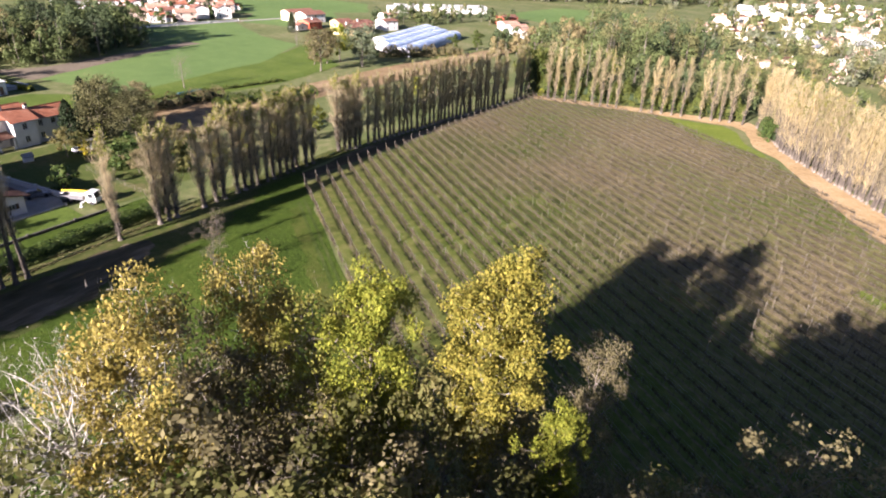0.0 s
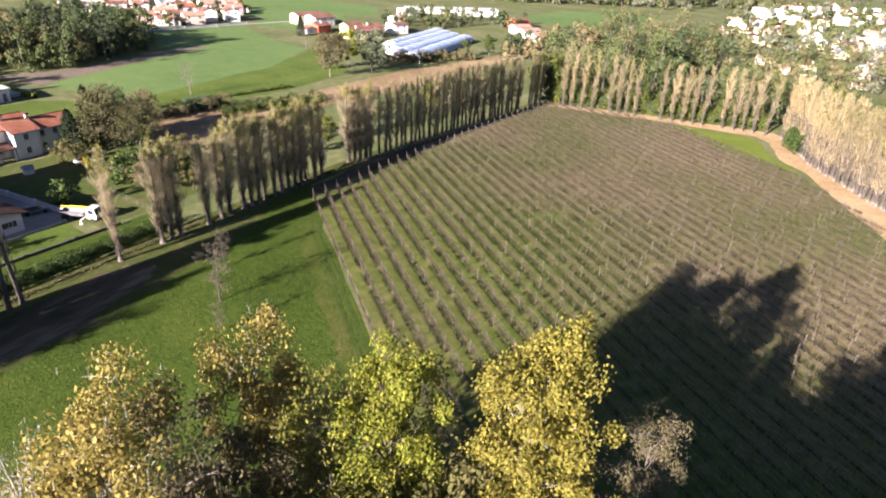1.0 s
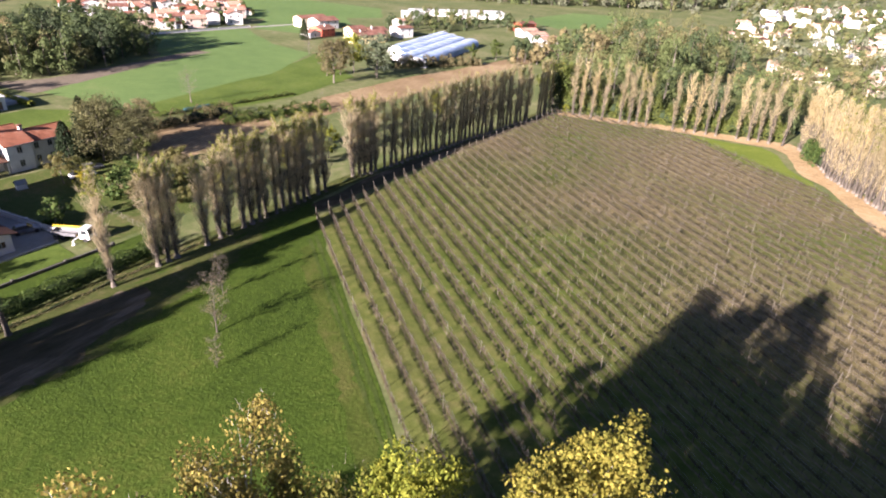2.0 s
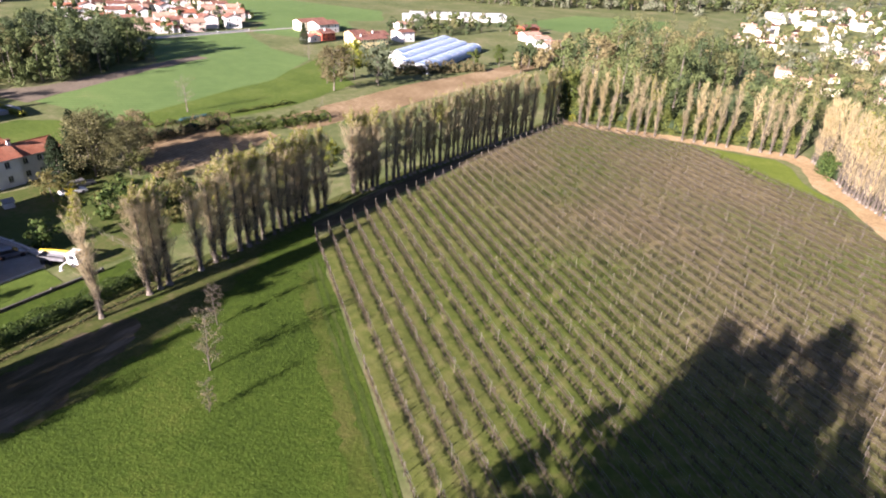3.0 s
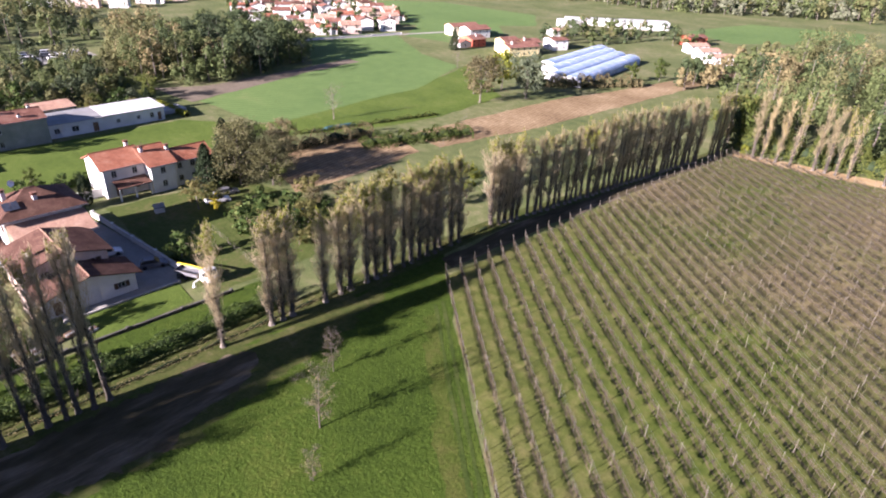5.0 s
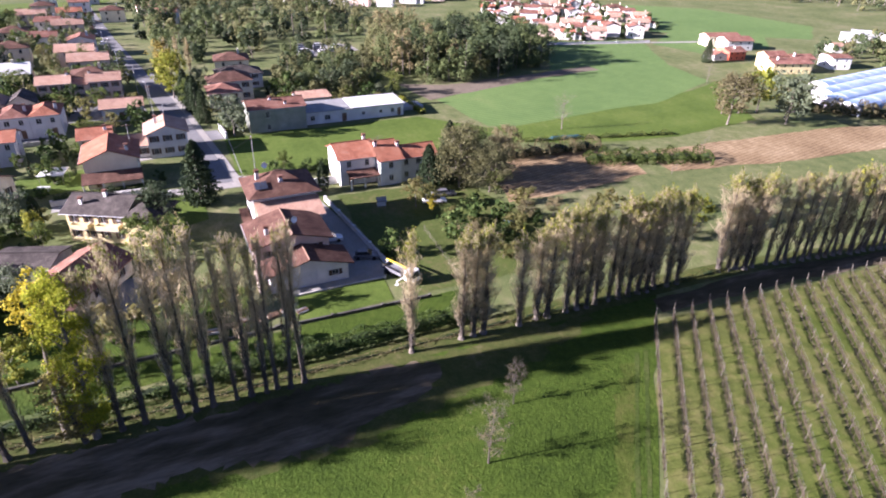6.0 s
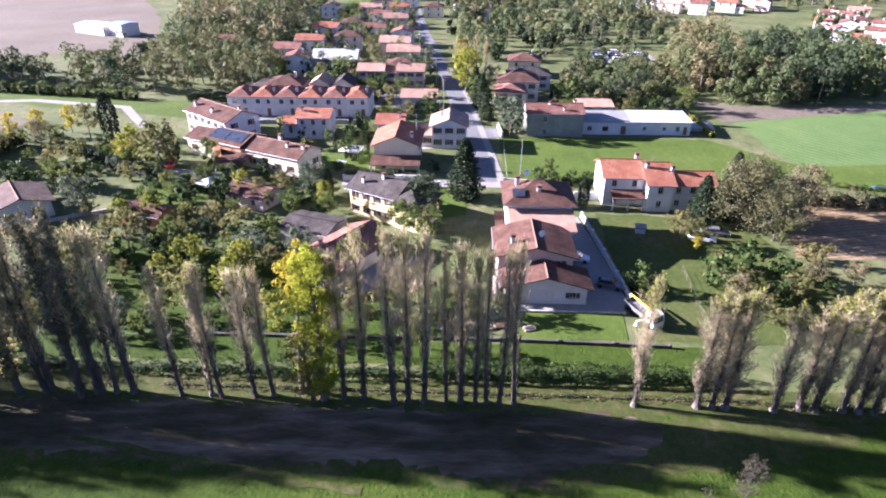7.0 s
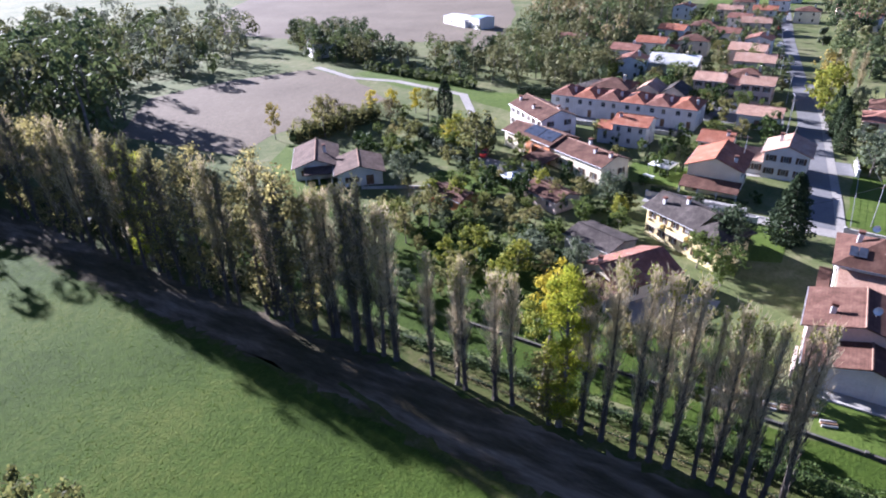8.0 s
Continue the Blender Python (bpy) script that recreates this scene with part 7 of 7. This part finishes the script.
for i, (x, y) in enumerate(scatter([(62, 262), (84, 246), (128, 244), (140, 330), (50, 345)], 18, 13, 33)):
    k = rnd.uniform(0.45, 0.62)
    copy_thing(FAR_HOUSES[(3, 2, 3, 5)[i % 4]], pose(x, y, 0, 0, 0, rnd.choice([10, 15, 100])) @ Matrix.Diagonal((k, k, k, 1)))
for i, (x, y) in enumerate(scatter([(-400, 270), (-340, 300), (-300, 380), (-420, 420)], 26, 14, 34)):
    copy_thing(FAR_HOUSES[(i * 3 + 1) % 6], pose(x, y, 0, 0, 0, rnd.choice([60, 64, 150])))
for i, (x, y) in enumerate(scatter([(-320, 100), (-420, 60), (-440, 200), (-345, 190)], 26, 14, 35)):
    copy_thing(FAR_HOUSES[(i * 3) % 5], pose(x, y, 0, 0, 0, rnd.choice([60, 64, 150])))

h = house("white and blue farm hall on the bare field", -248, -186, 62, "barn", "barn")
block(h, 0, 0, 22, 12, 3.6, 0.8, "gx", "white_wall", "white_sheet", (4, 2, 1, 1), 1, over=0.3, far=True)
block(h, 24, 2, 9, 9, 5.4, 0.6, "gx", "white_wall", "film", (1, 0, 0, 0), 1, over=0.2, far=True)


# ---- vehicles ----
def car(label, x, y, rot, paint, long=4.1):
    """A parked car: rounded body, glazed cabin, lamps and wheels."""
    ob = thing("car", label, "car", "", pose(x, y, 0, 0, 0, rot))
    prof = [(-long / 2, 0.35), (-long / 2 + 0.03, 0.75), (-long / 2 + 0.35, 0.88), (long / 2 - 1.2, 0.92), (long / 2 - 0.25, 0.72), (long / 2, 0.55), (long / 2 - 0.02, 0.32)]
    g = Geo()
    rings = []
    for w in (-0.84, -0.78, 0.78, 0.84):
        k = 1.0 if abs(w) < 0.8 else 0.985
        rings.append([(a * k, w, 0.3 + (b - 0.3) * (1.0 if abs(w) < 0.8 else 0.93)) for a, b in prof])
    for ra, rb in zip(rings, rings[1:]):
        for i in range(len(prof)):
            j = (i + 1) % len(prof)
            g.face([ra[i], rb[i], rb[j], ra[j]])
    g.face(rings[0]), g.face(list(reversed(rings[-1])))
    g.make("body", paint, ob)
    lo = [(-long / 2 + 0.25, 0.87), (long / 2 - 1.15, 0.91)]
    hi = [(-long / 2 + 0.75, 1.38), (long / 2 - 1.9, 1.42)]
    g = Geo()
    v = [(lo[0][0], -0.76, lo[0][1]), (lo[1][0], -0.76, lo[1][1]), (lo[1][0], 0.76, lo[1][1]), (lo[0][0], 0.76, lo[0][1]), (hi[0][0], -0.6, hi[0][1]), (hi[1][0], -0.6, hi[1][1]), (hi[1][0], 0.6, hi[1][1]), (hi[0][0], 0.6, hi[0][1])]
    for q in ((0, 1, 5, 4), (1, 2, 6, 5), (2, 3, 7, 6), (3, 0, 4, 7)):
        g.face([v[i] for i in q])
    g.make("cabin_glass", "glass", ob)
    g = Geo()
    g.box(hi[0][0] - 0.04, hi[1][0] + 0.04, -0.62, 0.62, 1.37, 1.44, 0.03)
    g.make("roof", paint, ob)
    for sx in (-long / 2 + 0.75, long / 2 - 0.8):
        for sy in (-0.8, 0.8):
            g = Geo()
            g.tube([(sx, sy - 0.1, 0.32), (sx, sy + 0.1, 0.32)], [0.32, 0.32], 14)
            g.face([(sx + 0.32 * math.cos(a * math.pi / 7), sy - 0.1, 0.32 + 0.32 * math.sin(a * math.pi / 7)) for a in range(14)])
            wl = g.make("wheel", "rubber", ob)
            g = Geo()
            g.tube([(sx, sy - 0.11, 0.32), (sx, sy + 0.11, 0.32)], [0.18, 0.18], 10)
            g.make("rim", "steel", wl)
    for sy in (-0.6, 0.6):
        g = Geo()
        g.box(long / 2 - 0.12, long / 2 - 0.02, sy - 0.15, sy + 0.15, 0.55, 0.68, 0.02)
        g.make("headlight", "frame", ob)
    return ob


car("white car parked beside the house", -33.6, 19.9, 80, "paint_white")
car("white car at the edge of the garden", -41.6, 42.6, 75, "paint_white", 4.6)
car("pale van under the garden trees", -43.8, 45.6, 80, "paint_grey", 4.8)
car("red car in the yard of the arched house", -72.0, -63.6, 20, "paint_red")
car("dark car on the lane", -63.8, -10.5, 88, "paint_grey")
car("dark car by the garage", -25.6, 23.6, 70, "paint_grey")
for i in range(11):
    car("parked pale van among the trees", -190 - (i % 4) * 5.0, 53 + (i // 4) * 8 + (i % 2), 75 + (i % 3) * 6, "paint_white" if i % 3 else "paint_grey", 5.6).scale = (1.1, 1.1, 1.5)
for i in range(6):
    car("car parked along the village road", -176 - i * 22, -11.6 - i * 2.9, 172, ("paint_white", "paint_grey", "paint_red")[i % 3])

# lorry with a loading crane
m = pose(-17.6, 26.6, 0, 0, 0, 24)
m = m @ Matrix.Diagonal((0.8, 0.8, 0.8, 1))
t = thing("crane_lorry", "white lorry with a yellow loading crane and stabilisers", "lorry", "", m)
g = Geo()
g.box(-4.2, 3.6, -0.45, 0.45, 0.75, 1.0, 0.03)
g.make("chassis", "paint_grey", t)
g = Geo()
g.box(-4.2, 1.0, -1.2, 1.2, 1.05, 1.2, 0.02)
for x0, x1, y0, y1 in ((-4.2, 1.0, -1.2, -1.12), (-4.2, 1.0, 1.12, 1.2), (-4.2, -4.12, -1.12, 1.12), (0.92, 1.0, -1.12, 1.12)):
    g.box(x0, x1, y0, y1, 1.2, 1.7)
g.make("flatbed", "paint_grey", t)
g = Geo()
prof = [(1.75, 0.6), (3.75, 0.6), (3.8, 1.5), (3.45, 2.75), (1.85, 2.8), (1.75, 2.4)]
for a, b in zip(prof, prof[1:] + prof[:1]):
    g.face([(a[0], -1.15, a[1]), (b[0], -1.15, b[1]), (b[0], 1.15, b[1]), (a[0], 1.15, a[1])])
g.face([(x, -1.15, z) for x, z in reversed(prof)]), g.face([(x, 1.15, z) for x, z in prof])
cab = g.make("cab", "paint_white", t)
g = Geo()
g.face([(3.815, -1.0, 1.55), (3.815, 1.0, 1.55), (3.5, 0.95, 2.6), (3.5, -0.95, 2.6)])
g.make("windscreen", "glass", cab)
for sy in (-1.165, 1.165):
    g = Geo()
    g.face([(2.2, sy, 1.6), (3.5, sy, 1.6), (3.25, sy, 2.5), (2.2, sy, 2.5)])
    g.make("side_window", "glass", cab)
for sx in (-3.2, -1.9, 2.8):
    for sy in (-1.0, 1.0):
        g = Geo()
        g.tube([(sx, sy - 0.15, 0.5), (sx, sy + 0.15, 0.5)], [0.5, 0.5], 14)
        g.face([(sx + 0.5 * math.cos(a * math.pi / 7), sy - 0.15, 0.5 + 0.5 * math.sin(a * math.pi / 7)) for a in range(14)])
        wl = g.make("wheel", "rubber", t)
        g = Geo()
        g.tube([(sx, sy - 0.17, 0.5), (sx, sy + 0.17, 0.5)], [0.26, 0.26], 10)
        g.make("rim", "steel", wl)
g = Geo()
g.box(1.1, 1.65, -0.4, 0.4, 1.0, 2.7, 0.05)
g.make("crane_column", "paint_yellow", t)
g = Geo()
g.tube([(1.4, 0, 2.6), (-1.0, 0.2, 2.5), (-4.6, 0.5, 2.2)], [0.22, 0.2, 0.14], 4)
g.make("crane_boom", "paint_yellow", t, "yellow folded crane boom")
g = Geo()
g.tube([(-0.6, 0.5, 2.3), (-4.4, 0.9, 2.0)], [0.14, 0.1], 4)
g.make("crane_boom", "paint_white", t, "white crane extension")
for sy in (-1, 1):
    g = Geo()
    g.box(1.2, 1.45, min(0, sy * 2.6), max(0, sy * 2.6), 0.75, 0.95)
    g.box(1.2, 1.45, sy * 2.5 - 0.1, sy * 2.5 + 0.1, 0.1, 0.95)
    g.box(1.05, 1.6, sy * 2.5 - 0.28, sy * 2.5 + 0.28, 0.0, 0.1)
    g.make("stabiliser", "paint_white", t)


# ---- walls, fences and poles ----
def low_wall(label, a, b, high, thick=0.25, material="concrete", name="garden_wall", piers=6.0):
    ln = math.hypot(b[0] - a[0], b[1] - a[1])
    ob = thing(name, label, "wall", "", pose(a[0], a[1], 0, 0, 0, math.degrees(math.atan2(b[1] - a[1], b[0] - a[0]))))
    g = Geo()
    g.box(0, ln, -thick / 2, thick / 2, 0, high, 0.02)
    g.make("wall", material, ob)
    g = Geo()
    g.box(-0.03, ln + 0.03, -thick / 2 - 0.05, thick / 2 + 0.05, high, high + 0.06)
    g.make("coping", "dark_stone" if material == "dark_stone" else "stone", ob)
    n = max(1, int(ln / piers))
    for i in range(n + 1):
        g = Geo()
        x = ln * i / n
        g.box(x - 0.2, x + 0.2, -thick / 2 - 0.1, thick / 2 + 0.1, 0, high + 0.22, 0.02)
        g.make("pier", material, ob)


def fence(label, a, b, high=1.2, gap=2.5, material="steel"):
    ln = math.hypot(b[0] - a[0], b[1] - a[1])
    ob = thing("fence", label, "fence", "", pose(a[0], a[1], 0, 0, 0, math.degrees(math.atan2(b[1] - a[1], b[0] - a[0]))))
    n = max(1, int(ln / gap))
    for i in range(n + 1):
        g = Geo()
        g.tube([(ln * i / n, 0, 0), (ln * i / n, 0, high)], [0.04, 0.035], 6)
        g.make("post", material, ob)
    for z in (0.35, 0.7, 1.05):
        g = Geo()
        g.tube([(0, 0, z * high / 1.1), (ln, 0, z * high / 1.1)], [0.015, 0.015], 4)
        g.make("rail", material, ob)


low_wall("low grey concrete wall before the lawn", (-11.6, 7.0), (-10.9, 28.4), 0.4, 0.2, "dark_stone")
low_wall("low grey wall behind the hedge", (-11.3, -34), (-11.6, 6.6), 0.35, 0.2, "dark_stone")
low_wall("pale parapet along the driveway", (-21.6, 25.9), (-50, 23.4), 0.9, 0.3, "white_wall")
low_wall("pale kerb wall round the lawn", (-18.5, 9.0), (-18.5, 24.2), 0.25, 0.2, "stone", "kerb", 30)
low_wall("white garden wall on the lane", (-66.6, -24), (-66.6, -6.0), 1.0, 0.25, "white_wall")
low_wall("white garden wall beside the road", (-63.2, -6.8), (-63.2, -3.6), 1.2, 0.25, "white_wall")
low_wall("grey wall at the road's end", (-66.2, 9.8), (-65.6, 16.6), 1.0)
low_wall("pale stone wall with gate piers by the crossing", (-96, 10.8), (-103.5, 10.2), 1.5, 0.35, "white_wall", piers=2.5)
low_wall("white wall before the orange house", (-68, -20.5), (-67.8, -8), 0.8, 0.2, "white_wall")
low_wall("white boundary wall at the terrace gardens", (-105.5, -58), (-106.8, -26), 1.0, 0.2, "concrete")
low_wall("long white wall behind the hedge", (-139.5, -56), (-142.5, -38), 1.2, 0.3, "white_wall", piers=12)
low_wall("pale wall by the distant houses", (-180.5, 160), (-170, 207), 0.9, 0.3, "white_wall", piers=15)
low_wall("white wall round the bungalow terrace", (-42.5, -76.5), (-49.5, -64.5), 0.5, 0.3, "concrete")
fence("wire fence between garden and lane", (-68.0, 10.5), (-96, 11.0), 1.3)
fence("thin fence along the stubble field", (-36, 97), (-50, 122), 1.6, 3.0, "post")
fence("garden fence beside the vegetable plot", (-12, 34.5), (-31, 36), 1.1, 3.0, "post")


def pole(label, x, y, high, lamp=False, name="utility_pole"):
    ob = thing(name, label, "pole", "", pose(x, y, 0, 0, 0, rnd.uniform(0, 360)))
    g = Geo()
    g.tube([(0, 0, 0), (0, 0, high)], [0.09, 0.06], 8)
    g.make("shaft", "steel", ob)
    g = Geo()
    if lamp:
        g.tube([(0, 0, high), (0.5, 0, high + 0.25), (1.4, 0, high + 0.3)], [0.05, 0.045, 0.04], 6)
        arm = g.make("arm", "steel", ob)
        g = Geo()
        g.box(1.2, 1.9, -0.14, 0.14, high + 0.2, high + 0.34, 0.04)
        g.make("lamp_head", "steel", arm)
    else:
        g.box(-0.9, 0.9, -0.06, 0.06, high - 0.5, high - 0.38)
        g.make("crossarm", "wood", ob)


pole("slim grey pole on the meadow's edge", -71.0, 13.6, 8)
for i in range(6):
    pole("concrete lamp post along the village road", -98 - 26 * i, -2.2 - 3.0 * i - (0 if i < 3 else 2), 8.5, True, "street_lamp")
pole("tall concrete power pole between houses", -82.0, -9.6, 10)
pole("concrete power pole by the road", -115.5, -4.6, 10)
g = Geo()
g.tube([(-71.0, 13.6, 7.6), (-80, 12.2, 7.4), (-96, 10.2, 8.0)], [0.03] * 3, 4)
g.tube([(-71.0, 13.6, 7.6), (-62, 6, 6.8), (-50, -4, 7.2)], [0.03] * 3, 4)
tagged(g.make("power_cable", "rubber"), "thin slack cable between pole and houses", "cable")

# garden clutter
t = thing("paddling_pool", "bright blue round garden pool with raised rim", "pool", "", pose(-29.0, 52.0, 0))
g = Geo()
g.lathe([(0.9, 0.0), (0.98, 0.1), (0.98, 0.5), (0.92, 0.6), (0.86, 0.5), (0.85, 0.12)], 20)
g.make("rim", "paint_blue", t)
g = Geo()
g.lathe([(0.0, 0.35), (0.86, 0.35)], 20)
g.make("water", "film", t)
t = thing("tarpaulin", "green tarpaulin over a garden heap", "tarpaulin", "", pose(-29.4, 56.6, 0))
g = Geo()
g.lathe([(1.3, 0.0), (1.1, 0.4), (0.7, 0.75), (0.25, 0.95), (0.0, 1.0)], 12)
g.make("cover", "leaf_hedge", t)
t = thing("playhouse", "small white garden playhouse on dark lawn", "playhouse", "", pose(-43.8, 31.8, 0, 0, 0, 80))
block(t, 0, 0, 1.6, 1.2, 1.1, 0.5, "gx", "white_wall", "grey_sheet", (0, 0, 0, 0), 1, over=0.15, far=True)
t = thing("boat_cover", "long teal cover in the hedge", "cover", "", pose(-65.4, 84, 0, 0, 0, 78))
g = Geo()
g.tube([(0, 0, 0.5), (1, 0, 0.7), (8, 0.3, 0.7), (10, 0.3, 0.45)], [0.1, 0.5, 0.5, 0.1], 8)
g.make("cover", "tarp", t)
t = thing("garden_table", "white garden table on the sunny lawn", "table", "", pose(-75.6, -27.5, 0, 0, 0, 70))
g = Geo()
g.box(0, 2.4, 0, 1.0, 0.7, 0.76, 0.01)
g.make("tabletop", "paint_white", t)
for px in (0.15, 2.15):
    for py in (0.1, 0.8):
        g = Geo()
        g.box(px, px + 0.08, py, py + 0.08, 0, 0.7)
        g.make("leg", "paint_white", t)
for i in range(7):
    t = thing("timber_stack", "stack of grey timber and garden lumber", "timber", "", pose(-13.6 - 0.5 * (i % 3), -2 + 2.0 * i, 0, 0, 0, 85 + 4 * i))
    for j in range(4):
        g = Geo()
        g.box(0, 1.6, 0.22 * j, 0.22 * j + 0.18, 0, 0.3 + 0.12 * (j % 2), 0.01)
        g.make("plank", "wood" if (i + j) % 3 else "concrete", t)
